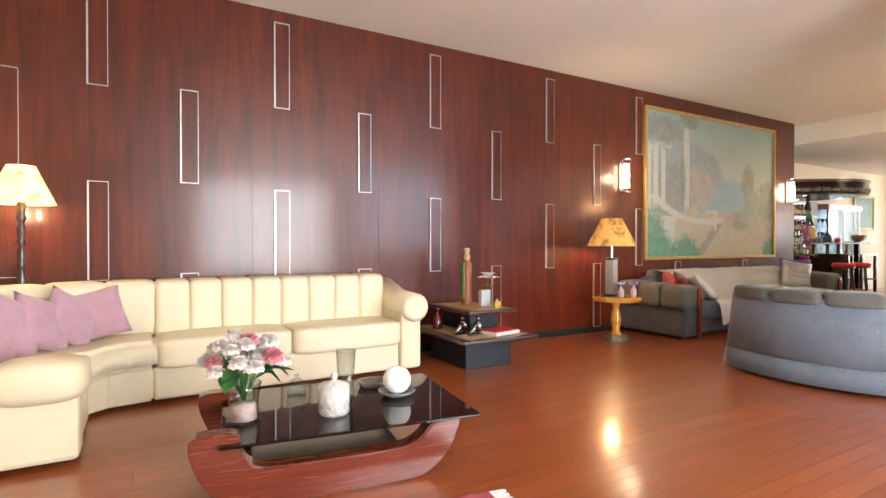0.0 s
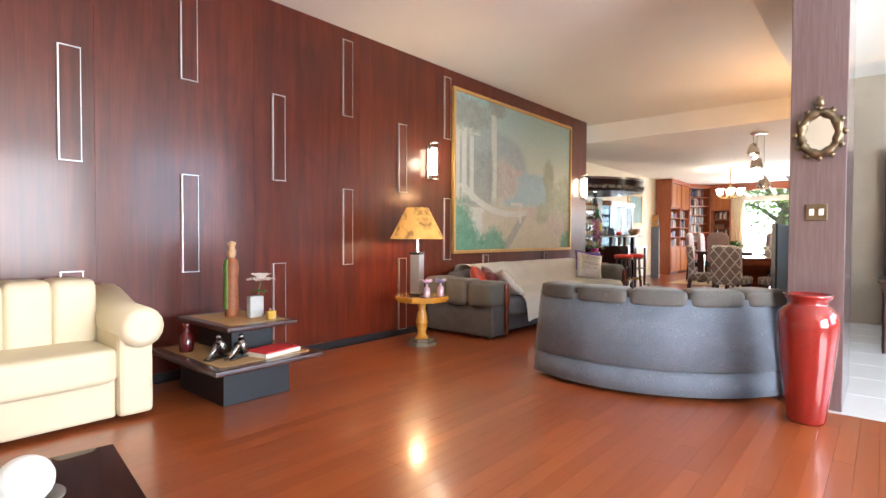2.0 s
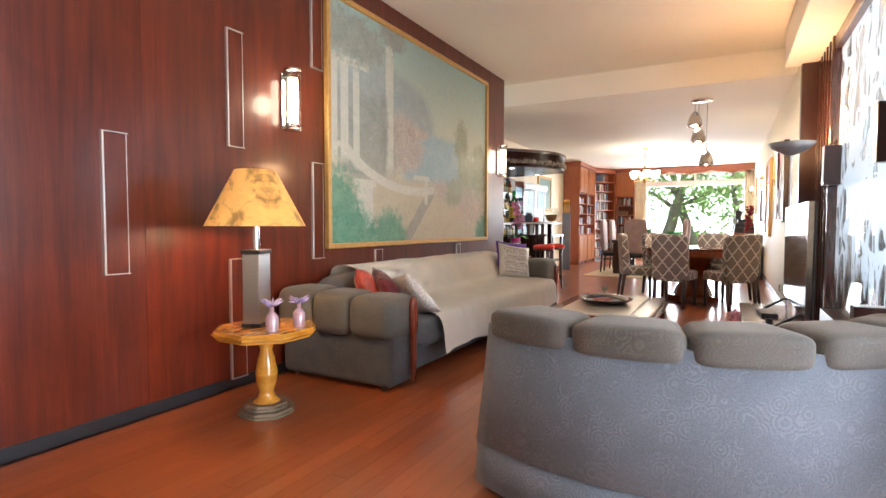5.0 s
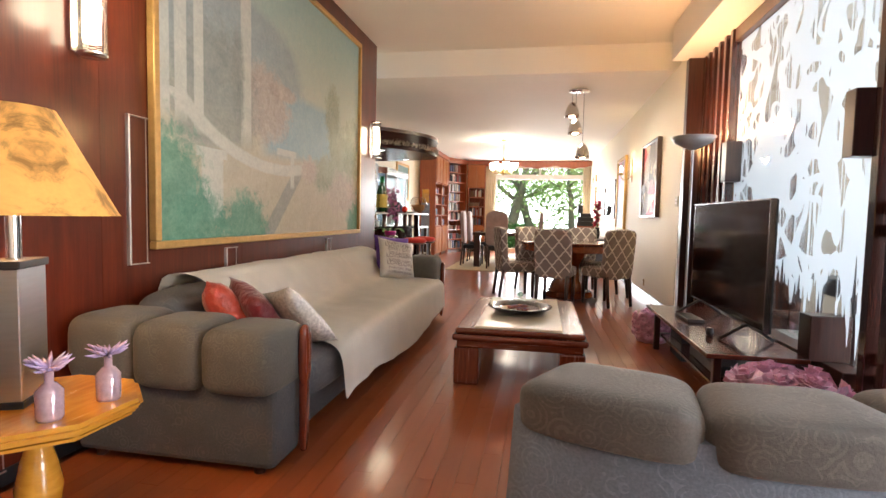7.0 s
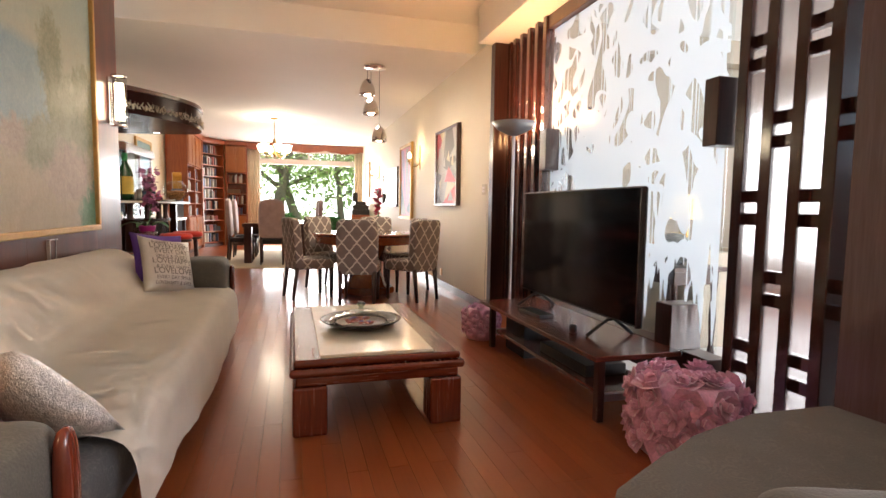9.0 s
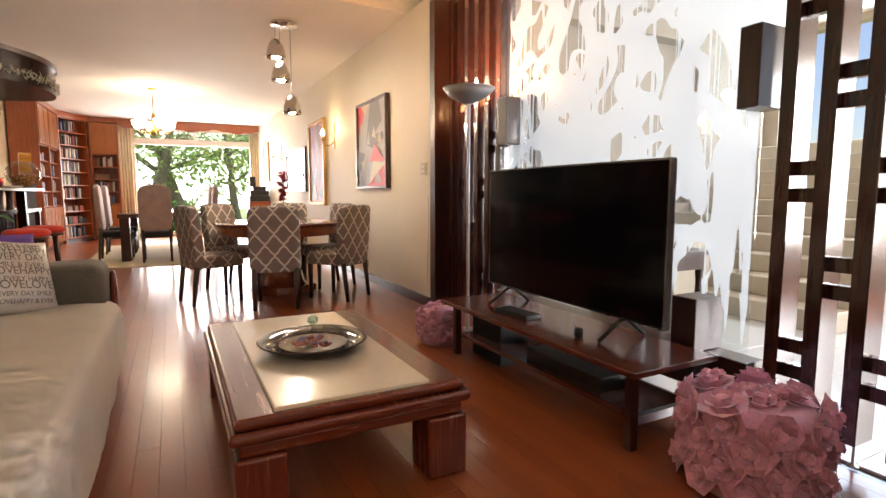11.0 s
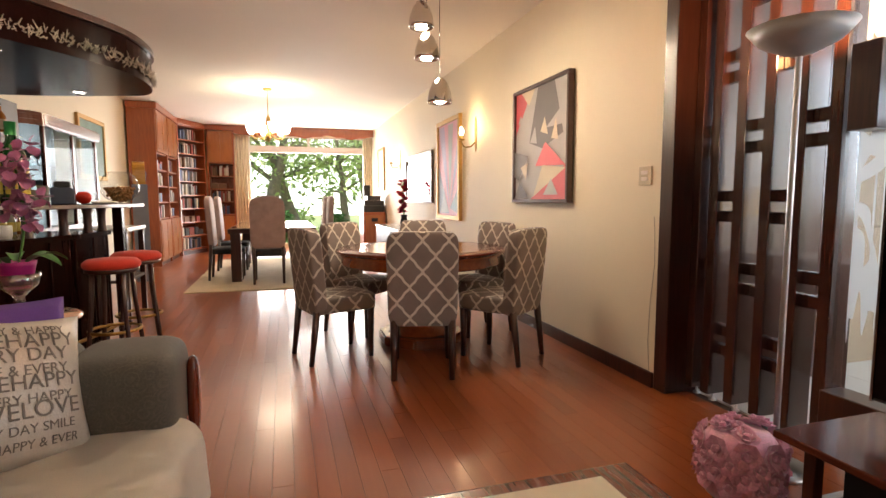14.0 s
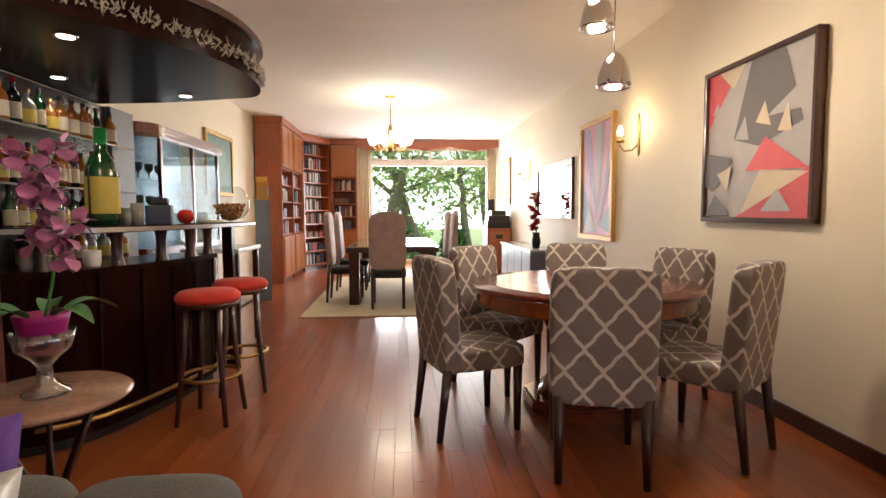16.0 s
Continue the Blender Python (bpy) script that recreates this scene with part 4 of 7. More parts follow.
# ---- curved grey loveseat ----
def loveseat():
    s = thing("curved_loveseat", "blue-grey curved loveseat with a padded back roll", "sofa", pose(5.40, 2.25, 0))
    a0, a1, n = radians(151), radians(250), 36

    def shell(r0, r1, z0, z1, taper=0.0):
        bm = B()
        rings = []
        for k in range(n + 1):
            a = a0 + (a1 - a0) * k / n
            rings.append([bm.verts.new((r * math.cos(a), r * math.sin(a), z)) for r, z in ((r1 + taper, z0), (r1 + taper * 0.45, (z0 + z1) / 2), (r1, z1), (r0, z1), (r0, z0))])
        for p, q in zip(rings, rings[1:]):
            for j in range(5):
                bm.faces.new((p[j], p[(j + 1) % 5], q[(j + 1) % 5], q[j])).smooth = j < 2
        bm.faces.new(rings[0])
        bm.faces.new(rings[-1][::-1])
        bmesh.ops.recalc_face_normals(bm, faces=bm.faces[:])
        return bm

    part("back_shell", shell(0.95, 1.175, 0.205, 0.70, 0.065), GREY_BLUE, s)
    part("skirt", shell(0.92, 1.235, 0.03, 0.20, 0.01), GREY_BLUE, s)
    for k in range(5):
        b0, b1 = a0 + (a1 - a0) * k / 5, a0 + (a1 - a0) * (k + 1) / 5
        for name, rc, rw, zc, zh in (("back_roll", 1.055, 0.14, 0.70, 0.07), ("back_cushion", 0.93, 0.10, 0.55, 0.16)):
            bm = B()
            puff(bm, -1, 1, -1, 1, -1, 1, 14, 6.0)
            for v in bm.verts:
                u, w, h = v.co
                ang = (b0 + b1) / 2 + u * (b1 - b0) / 2 * 1.01
                r = rc + w * rw
                lift = 0.35 + 0.65 * max(0.0, 1 - u ** 4) ** 0.5 if h > 0 and abs(u) < 1 else 0.6
                v.co = (r * math.cos(ang), r * math.sin(ang), zc + h * zh * (0.55 + 0.45 * lift))
            part(name, bm, GREY, s)
    arc = [(0.95 * math.cos(a0 + (a1 - a0) * k / 14), 0.95 * math.sin(a0 + (a1 - a0) * k / 14)) for k in range(15)]
    seat = arc + [(0.05, -0.86), (0.06, -0.45), (-0.04, -0.10), (-0.24, 0.28), (-0.55, 0.55)]
    part("seat", soft_poly(seat, 0.24, 0.45, 0.06), GREY, s)
    part("base", box_poly([(x * 0.95, y * 0.95) for x, y in seat], 0.05, 0.25), GREY_BLUE, s)
    for a in (156, 200, 246):
        part("foot", lathe(B(), [(0.02, 0), (0.025, 0.04)], 8, (1.12 * math.cos(radians(a)), 1.12 * math.sin(radians(a)), 0)), DARK_WOOD, s)
    part("foot", lathe(B(), [(0.02, 0), (0.025, 0.06)], 8, (-0.2, -0.1, 0)), DARK_WOOD, s)


loveseat()


# ---- marble coffee table ----
def marble_table():
    t = thing("coffee_table", "low varnished wooden coffee table with a cream marble inset", "coffee table", pose(7.32, 2.89, 0))
    x, y = 0.74, 0.45
    part("apron", box(B(), -x + 0.03, x - 0.03, -y + 0.03, y - 0.03, 0.25, 0.30, 0.01), RED_WOOD, t)
    part("rim", box(B(), -x, x, -y, y, 0.30, 0.345, 0.02, 4), RED_WOOD, t)
    part("rim", box(B(), -x + 0.02, x - 0.02, -y + 0.02, y - 0.02, 0.345, 0.385, 0.018, 4), RED_WOOD, t)
    part("marble_top", box(B(), -x + 0.05, x - 0.10, -y + 0.165, y - 0.15, 0.37, 0.400, 0.006), MARBLE, t, "cream marble slab")
    for sx in (-1, 1):
        for sy in (-1, 1):
            cx, cy = sx * (x - 0.1), sy * (y - 0.1)
            part("leg", box(B(), cx - 0.085, cx + 0.085, cy - 0.085, cy + 0.085, 0, 0.25, 0.012), RED_UP, t)


marble_table()
dish = thing("lidded_dish", "wide silver dish with a clear glass lid", "dish", pose(7.24, 2.91, 0.400))
part("rim", lathe(B(), [(0.13, 0.0), (0.19, 0.010), (0.245, 0.046), (0.249, 0.051), (0.244, 0.054), (0.20, 0.036), (0.155, 0.030), (0.13, 0.0)], 56), surface("black_plum_glass", (0.012, 0.008, 0.013), 0.06, 0.2, 8, 50, bump=0.0, coat=0.1), dish, "wide dark plum glass rim")
part("plate", lathe(B(), [(0.155, 0.031), (0.12, 0.012), (0.0, 0.010)], 48), surface("pale_dish_glass", (0.50, 0.44, 0.42), 0.1, 0.2, 12, 60, bump=0.0, coat=0.5), dish, "pale glass centre")
part("lid", lathe(B(), [(0.165, 0.034), (0.155, 0.055), (0.11, 0.085), (0.05, 0.102), (0.0, 0.107)], 40), GLASS, dish, "clear glass lid")
part("knob", lathe(B(), [(0.0, 0.106), (0.012, 0.11), (0.012, 0.12), (0.024, 0.13), (0.026, 0.142), (0.016, 0.155), (0.0, 0.158)], 16), clear_pane("green_tinted_glass", (0.62, 0.78, 0.64), 0.5), dish, "pale green glass knob")
bm, rnd = B(), random.Random(14)
for k in range(26):
    a, q = rnd.uniform(0, 6.28), 0.09 * math.sqrt(rnd.random())
    puff(bm, -0.02, 0.02, -0.014, 0.014, -0.008, 0.008, 3, 2.4, m=Matrix.Translation((q * math.cos(a), q * math.sin(a), 0.03 + 0.3 * (0.09 - q))) @ Euler((rnd.uniform(-0.6, 0.6), rnd.uniform(-0.6, 0.6), a)).to_matrix().to_4x4(), mi=k % 3 == 0)
part("filling", bm, [surface("pink_petals", (0.42, 0.13, 0.12), 0.6, 0.4, 30, 90), surface("violet_petals", (0.20, 0.15, 0.36), 0.6, 0.3, 30, 90)], dish, "dried pink and violet petals", kind="stuff")


# ---- television and stand ----
tvs = thing("tv_stand", "long low dark wooden television stand with open shelf", "tv stand", pose(0, 0, 0))
part("top", box(B(), 6.34, 8.08, 1.27, 1.81, 0.352, 0.38, 0.005), STAND_WOOD, tvs)
part("shelf", box(B(), 6.42, 8.0, 1.33, 1.70, 0.12, 0.145, 0.004), STAND_WOOD, tvs)
for x in (6.42, 7.98):
    for y in (1.33, 1.73):
        part("leg", box(B(), x - 0.022, x + 0.022, y - 0.022, y + 0.022, 0, 0.352, 0.003, 1), DARK_UP, tvs)
    part("rail", box(B(), x - 0.015, x + 0.015, 1.35, 1.71, 0.11, 0.15), STEEL, tvs)
part("panel", box(B(), 7.6, 7.95, 1.40, 1.62, 0.0, 0.352), BLACK_LACQUER, tvs)
sb = thing("sound_box", "black audio box on the stand's shelf", "audio box", pose(7.0, 1.5, 0.145))
part("body", box(B(), -0.3, 0.3, -0.14, 0.14, 0, 0.07, 0.006), BLACK_PLASTIC, sb)
tv = thing("television", "large black flat television on splayed feet", "television", pose(7.24, 1.46, 0.38))
part("body", box(B(), -0.75, 0.75, -0.045, -0.005, 0.10, 0.90, 0.008), BLACK_PLASTIC, tv)
part("screen", box(B(), -0.742, 0.742, -0.004, 0.002, 0.115, 0.892, 0.001, 1), SCREEN_GLASS, tv, "dark glossy screen")
part("bezel", box(box(box(B(), -0.752, 0.752, -0.03, 0.004, 0.893, 0.902), -0.752, -0.743, -0.03, 0.004, 0.10, 0.893), 0.743, 0.752, -0.03, 0.004, 0.10, 0.893), PEWTER, tv)
for x in (-0.5, 0.5):
    bm = B()
    tube(bm, [(x, 0.16, 0.008), (x, 0.02, 0.10), (x, -0.03, 0.105), (x, -0.16, 0.008)], 0.011, 8)
    part("foot", bm, BLACK_PLASTIC, tv)
rt = thing("router_box", "flat black set-top box", "set-top box", pose(7.42, 1.62, 0.38, 0, 0, 4))
part("body", box(B(), -0.15, 0.15, -0.06, 0.06, 0, 0.028, 0.005), BLACK_PLASTIC, rt)
gd = thing("remote_cup", "small black gadget on the television stand", "gadget", pose(6.86, 1.64, 0.38))
part("body", lathe(B(), [(0.0, 0), (0.022, 0), (0.026, 0.02), (0.022, 0.05), (0.0, 0.055)], 14), BLACK_PLASTIC, gd)


# ---- uplighter ----
ul = thing("floor_lamp", "slim steel uplighter with a shallow dish shade", "floor lamp", pose(8.40, 1.40, 0))
part("base", lathe(B(), [(0.0, 0), (0.14, 0), (0.14, 0.02), (0.02, 0.035), (0.0, 0.035)], 28), STEEL, ul)
part("pole", lathe(B(), [(0.013, 0.03), (0.013, 1.82)], 12), STEEL, ul)
bm = lathe(B(), [(0.015, 1.80), (0.06, 1.815), (0.15, 1.86), (0.20, 1.92), (0.195, 1.92), (0.145, 1.87), (0.05, 1.83), (0.0, 1.825)], 36)
part("dish", bm, BRUSHED_PALE, ul)


# ---- rose poufs ----
def rose_pouf(m, r, h, seed):
    rnd = random.Random(seed)
    p = thing("rose_pouf", "round pink pouf covered in satin roses", "pouf", m, "pink rose poufs")
    part("core", lathe(B(), [(0.0, 0), (r * 0.8, 0), (r * 0.92, 0.05), (r * 0.92, h - 0.07), (r * 0.7, h - 0.02), (0, h - 0.01)], 24), ROSE, p)
    spots = [(a * 2 * math.pi / 9 + 0.35 * lev, 0.08 + lev * (h - 0.14) / 3, True) for lev in range(4) for a in range(9)]
    for a in range(9):
        spots.append((rnd.uniform(0, 6.28), (0.15 + 0.75 * (a / 9)) * r, False))
    for a, q, side in spots:
        c = Vector((r * 0.9 * math.cos(a), r * 0.9 * math.sin(a), q)) if side else Vector((q * math.cos(a), q * math.sin(a), h - 0.015))
        nrm = Vector((math.cos(a), math.sin(a), 0.15)) if side else Vector((0.3 * math.cos(a), 0.3 * math.sin(a), 1))
        rot = nrm.to_track_quat("Z", "Y").to_matrix().to_4x4()
        bm = B()
        size = r * rnd.uniform(0.27, 0.33)
        for ring in range(3):
            rr, hh = size * (1 - 0.3 * ring), size * (0.25 + 0.22 * ring)
            for k in range(6 - ring):
                b0 = 2 * math.pi * k / (6 - ring) + ring * 0.5
                pts = [(0.55 * rr, b0 - 0.5, 0), (rr, b0 - 0.45, hh), (rr * 1.12, b0, hh * 1.1), (rr, b0 + 0.75, hh), (0.55 * rr, b0 + 0.75, 0)]
                bm.faces.new([bm.verts.new((d * math.cos(e), d * math.sin(e), z)) for d, e, z in pts]).smooth = True
        lathe(bm, [(size * 0.3, 0), (size * 0.35, size * 0.5), (0, size * 0.75)], 7)
        part("rose", bm, ROSE, p, at=Matrix.Translation(c) @ rot)


rose_pouf(pose(6.02, 1.52, 0), 0.25, 0.36, 3)
rose_pouf(pose(8.30, 1.71, 0), 0.16, 0.28, 4)


# ---- dining set ----
def trellis_chair(m):
    c = thing("dining_chair", "upholstered dining chair in taupe trellis slip cover", "chair", m, "chairs round the table")
    bm = B()
    puff(bm, -0.235, 0.235, -0.06, 0.05, 0.36, 1.0, 10, 9)
    for v in bm.verts:
        v.co.y -= 0.09 * max(0, v.co.z - 0.45)
        v.co.x *= 1 + 0.04 * (v.co.z - 0.4)
    part("backrest", bm, TRELLIS, c)
    part("seat", puff(B(), -0.235, 0.235, -0.02, 0.45, 0.37, 0.50, 10, 8, 0.12), TRELLIS, c)
    for x in (-0.195, 0.195):
        for y, lean in ((-0.03, -0.05), (0.40, 0.0)):
            bm = B()
            tube(bm, [(x, y + lean, 0), (x, y, 0.40)], [0.019, 0.029], 8)
            part("leg", bm, DARK_UP, c)
    return c


TABLE = (11.0, 2.36)
chair = None
for deg, r in ((166, 0.97), (217, 0.97), (284, 0.76), (344, 0.87), (44, 0.84), (107, 0.98)):
    a = radians(deg)
    m = pose(TABLE[0] + r * math.cos(a), TABLE[1] + r * math.sin(a), 0, 0, 0, deg + 90)
    chair = trellis_chair(m) if chair is None else copy_thing(chair, m)
dt = thing("dining_table", "round polished red-brown dining table on a pedestal", "table", pose(*TABLE, 0))
part("top", lathe(B(), [(0.0, 0.765), (0.66, 0.765), (0.70, 0.77), (0.718, 0.782), (0.72, 0.792), (0.71, 0.80), (0.0, 0.803)], 72), RED_WOOD, dt)
part("apron", lathe(B(), [(0.0, 0.665), (0.645, 0.665), (0.668, 0.672), (0.675, 0.685), (0.672, 0.74), (0.69, 0.752), (0.69, 0.7655)], 72), ORANGE_TOP, dt, "deep moulded red-brown apron")
part("inlay", lathe(B(), [(0.60, 0.8035), (0.0, 0.806)], 64), ORANGE_TOP, dt, "polished figured veneer")
part("pedestal", lathe(B(), [(0.30, 0.08), (0.26, 0.11), (0.23, 0.20), (0.20, 0.24), (0.19, 0.46), (0.24, 0.54), (0.30, 0.665)], 8), ORANGE_TOP, dt)
part("plinth", box_poly([(0.38 * math.cos(math.pi / 4 * k + 0.39), 0.38 * math.sin(math.pi / 4 * k + 0.39)) for k in range(8)], 0, 0.085), ORANGE_TOP, dt)

# ---- far table, chairs, rug ----
tagged(part("rug", box(B(), 14.0, 17.9, 2.7, 4.75, 0, 0.014, 0.004), BEIGE_RUG), "plain beige wool rug under the far table", "rug")
ft = thing("far_table", "heavy dark rectangular table with a pale glass top", "table", pose(0, 0, 0))
part("top", box(B(), 14.72, 17.2, 3.02, 4.26, 0.72, 0.79, 0.008), DARK_WOOD, ft)
part("glass_top", box(B(), 14.76, 17.16, 3.06, 4.22, 0.791, 0.80, 0.002), surface("pale_glass_top", (0.42, 0.40, 0.30), 0.08, 0.1, 3, 30, bump=0.0, coat=0.5), ft, "pale reflective glass top")
for x in (14.82, 17.1):
    for y in (3.12, 4.16):
        part("leg", box(B(), x - 0.07, x + 0.07, y - 0.07, y + 0.07, 0.014, 0.72, 0.006), DARK_UP, ft)


def high_chair(m):
    c = thing("high_back_chair", "high-backed chair covered in taupe floral cloth", "chair", m, "chairs at the far table")
    bm = B()
    puff(bm, -0.24, 0.24, -0.055, 0.035, 0.52, 1.22, 10, 7)
    for v in bm.verts:
        if v.co.z > 1.0:
            v.co.z += 0.05 * (1 - (v.co.x / 0.24) ** 2)
        v.co.y -= 0.06 * max(0, v.co.z - 0.5)
    part("backrest", bm, TAUPE, c)
    part("seat", puff(B(), -0.24, 0.24, -0.02, 0.44, 0.40, 0.50, 8, 6), DARK_FABRIC, c)
    for x in (-0.2, 0.2):
        for y in (-0.02, 0.40):
            bm = B()
            tube(bm, [(x, y - (0.04 if y < 0 else 0), 0.014), (x, y, 0.55 if y < 0 else 0.42)], [0.018, 0.026], 8)
            part("leg", bm, DARK_UP, c)
    return c


hc0 = high_chair(pose(14.48, 3.70, 0, 0, 0, -90))
for x, y, rz in ((15.2, 4.50, 180), (16.3, 4.50, 180), (15.3, 2.80, 0), (16.4, 2.80, 0)):
    copy_thing(hc0, pose(x, y, 0, 0, 0, rz))


# ---- large painting on the panelled wall ----
def painting():
    p = thing("landscape_painting", "huge pale coastal garden landscape painting in a gilt frame", "painting", pose(0, WALL - 0.016, 0))
    x0, x1, z0, z1 = 5.68, 8.97, 0.92, 3.08
    for a, b, c, d in ((x0, x1, z0, z0 + 0.045), (x0, x1, z1 - 0.045, z1), (x0, x0 + 0.045, z0 + 0.045, z1 - 0.045), (x1 - 0.045, x1, z0 + 0.045, z1 - 0.045)):
        part("frame", box(B(), a, b, -0.05, 0.0, c, d, 0.008, 2), GILT, p, "narrow gilt frame")

    m, t, s = nodes("painted_landscape")
    v = coords(t)
    sep = t.nodes.new("ShaderNodeSeparateXYZ")
    t.links.new(v, sep.inputs[0])
    u = math_at(t, "DIVIDE", math_at(t, "SUBTRACT", sep.outputs[0], x0), x1 - x0)
    w = math_at(t, "DIVIDE", math_at(t, "SUBTRACT", sep.outputs[1], z0), z1 - z0)
    rag = math_at(t, "SUBTRACT", noise_at(t, v, 11, 6, 0.7, 0.4), 0.5)
    fine = noise_at(t, v, 34, 4, 0.7, 0.6)
    mid = noise_at(t, v, 6, 5, 0.7, 0.8)

    def toned(a, b):
        return mixed(t, 0.45, ramp(t, mid, [(0.35, a), (0.65, b)]), ramp(t, fine, [(0.35, a), (0.65, b)]))

    def put(col, d, a, b, soft=0.12, rough=0.8, cover=0.9):
        """Lay a colour over col where the distance d, made ragged, is under one."""
        e = math_at(t, "MULTIPLY_ADD", rag, rough, d)
        f = math_at(t, "MULTIPLY", math_at(t, "SMOOTH_MIN", 1.0, math_at(t, "MAXIMUM", math_at(t, "DIVIDE", math_at(t, "SUBTRACT", 1.0 + soft, e), 2 * soft), 0.0), 0.05), cover)
        return mixed(t, f, col, toned(a, b))

    def oval(cu, cw, ru, rw):
        a = math_at(t, "POWER", math_at(t, "ABSOLUTE", math_at(t, "DIVIDE", math_at(t, "SUBTRACT", u, cu), ru)), 2.0)
        b = math_at(t, "POWER", math_at(t, "ABSOLUTE", math_at(t, "DIVIDE", math_at(t, "SUBTRACT", w, cw), rw)), 2.0)
        return math_at(t, "SQRT", math_at(t, "ADD", a, b))

    def block(cu, cw, ru, rw, lean=0.0):
        uu = math_at(t, "MULTIPLY_ADD", math_at(t, "SUBTRACT", w, cw), lean, u)
        a = math_at(t, "ABSOLUTE", math_at(t, "DIVIDE", math_at(t, "SUBTRACT", uu, cu), ru))
        b = math_at(t, "ABSOLUTE", math_at(t, "DIVIDE", math_at(t, "SUBTRACT", w, cw), rw))
        return math_at(t, "MAXIMUM", a, b)

    col = ramp(t, math_at(t, "MULTIPLY_ADD", rag, 0.25, w), [(0.40, (0.46, 0.43, 0.32)), (0.62, (0.40, 0.44, 0.36)), (0.95, (0.27, 0.38, 0.36))])
    pale, path = ((0.40, 0.41, 0.36), (0.52, 0.52, 0.45)), ((0.38, 0.33, 0.24), (0.46, 0.41, 0.31))
    green, dusk, rock, soft_ = ((0.05, 0.18, 0.12), (0.16, 0.32, 0.22)), ((0.17, 0.20, 0.18), (0.30, 0.31, 0.27)), ((0.30, 0.25, 0.21), (0.50, 0.43, 0.36)), ((0.16, 0.21, 0.13), (0.34, 0.35, 0.25))
    col = put(col, oval(0.28, 0.60, 0.27, 0.20), (0.22, 0.27, 0.28), (0.32, 0.35, 0.34), 0.1, 0.3, 0.85)
    col = put(col, block(0.56, 0.43, 0.2, 0.13), (0.20, 0.32, 0.38), (0.30, 0.41, 0.44), 0.15, 0.2, 0.9)
    col = put(col, oval(0.36, 0.48, 0.12, 0.13), *rock, 0.2, 1.2)
    col = put(col, oval(0.45, 0.55, 0.07, 0.03), *rock, 0.2, 0.8)
    col = put(col, oval(0.17, 0.44, 0.15, 0.22), *dusk, 0.25, 1.4, 0.8)
    col = put(col, oval(0.5, -0.20, 0.95, 0.52), *path, 0.05, 0.15)
    col = put(col, block(0.44, 0.12, 0.03, 0.16, -0.65), *dusk, 0.1, 0.2, 0.75)
    ring = math_at(t, "DIVIDE", math_at(t, "ABSOLUTE", math_at(t, "SUBTRACT", oval(0.42, 0.66, 0.44, 0.40), 1.0)), 0.05)
    low = math_at(t, "MULTIPLY", math_at(t, "GREATER_THAN", w, 0.43), 9.0)
    high = math_at(t, "MULTIPLY", math_at(t, "GREATER_THAN", u, 0.58), 9.0)
    col = put(col, math_at(t, "ADD", math_at(t, "ADD", ring, low), high), *pale, 0.2, 0.35, 0.95)
    for cu, cw, ru, rw in ((0.285, 0.64, 0.020, 0.30), (0.03, 0.56, 0.016, 0.20), (0.075, 0.56, 0.016, 0.20), (0.125, 0.54, 0.014, 0.20), (0.08, 0.76, 0.10, 0.016), (0.165, 0.17, 0.034, 0.10), (0.165, 0.275, 0.048, 0.014), (0.47, 0.33, 0.05, 0.012), (0.50, 0.27, 0.010, 0.07)):
        col = put(col, block(cu, cw, ru, rw), *pale, 0.1, 0.15, 0.95)
    col = put(col, oval(0.255, 0.52, 0.022, 0.16), *dusk, 0.25, 1.0, 0.85)
    for cu, cw, ru, rw, mt in ((0.04, 0.13, 0.10, 0.19, green), (0.12, 0.05, 0.08, 0.11, green), (0.28, 0.05, 0.09, 0.11, green), (0.96, 0.09, 0.07, 0.16, green), (0.10, 0.86, 0.16, 0.10, dusk), (0.30, 0.95, 0.07, 0.06, dusk),
                               (0.765, 0.55, 0.055, 0.13, soft_), (0.77, 0.40, 0.03, 0.14, soft_), (0.87, 0.33, 0.13, 0.17, soft_), (0.84, 0.20, 0.13, 0.10, rock), (0.93, 0.46, 0.07, 0.12, soft_), (0.70, 0.28, 0.07, 0.08, soft_), (0.60, 0.28, 0.05, 0.05, rock)):
        col = put(col, oval(cu, cw, ru, rw), *mt, 0.22, 1.8, 0.92)
    strokes = noise_at(t, coords(t, (1.4, 1.0, 1)), 17, 8, 0.75, 1.2)
    col = mixed(t, 0.16, col, ramp(t, strokes, [(0.30, (0.26, 0.27, 0.25)), (0.5, (0.5, 0.5, 0.5)), (0.72, (0.74, 0.73, 0.70))]), "OVERLAY")
    t.links.new(col, s.inputs["Base Color"])
    s.inputs["Roughness"].default_value = 0.55
    s.inputs["Specular IOR Level"].default_value = 0.3
    bumped(t, s, fine, 0.1, 0.002)
    part("canvas", box(B(), x0 + 0.045, x1 - 0.045, -0.02, -0.005, z0 + 0.045, z1 - 0.045), m, p, "pale green-blue painted coast and garden")


painting()


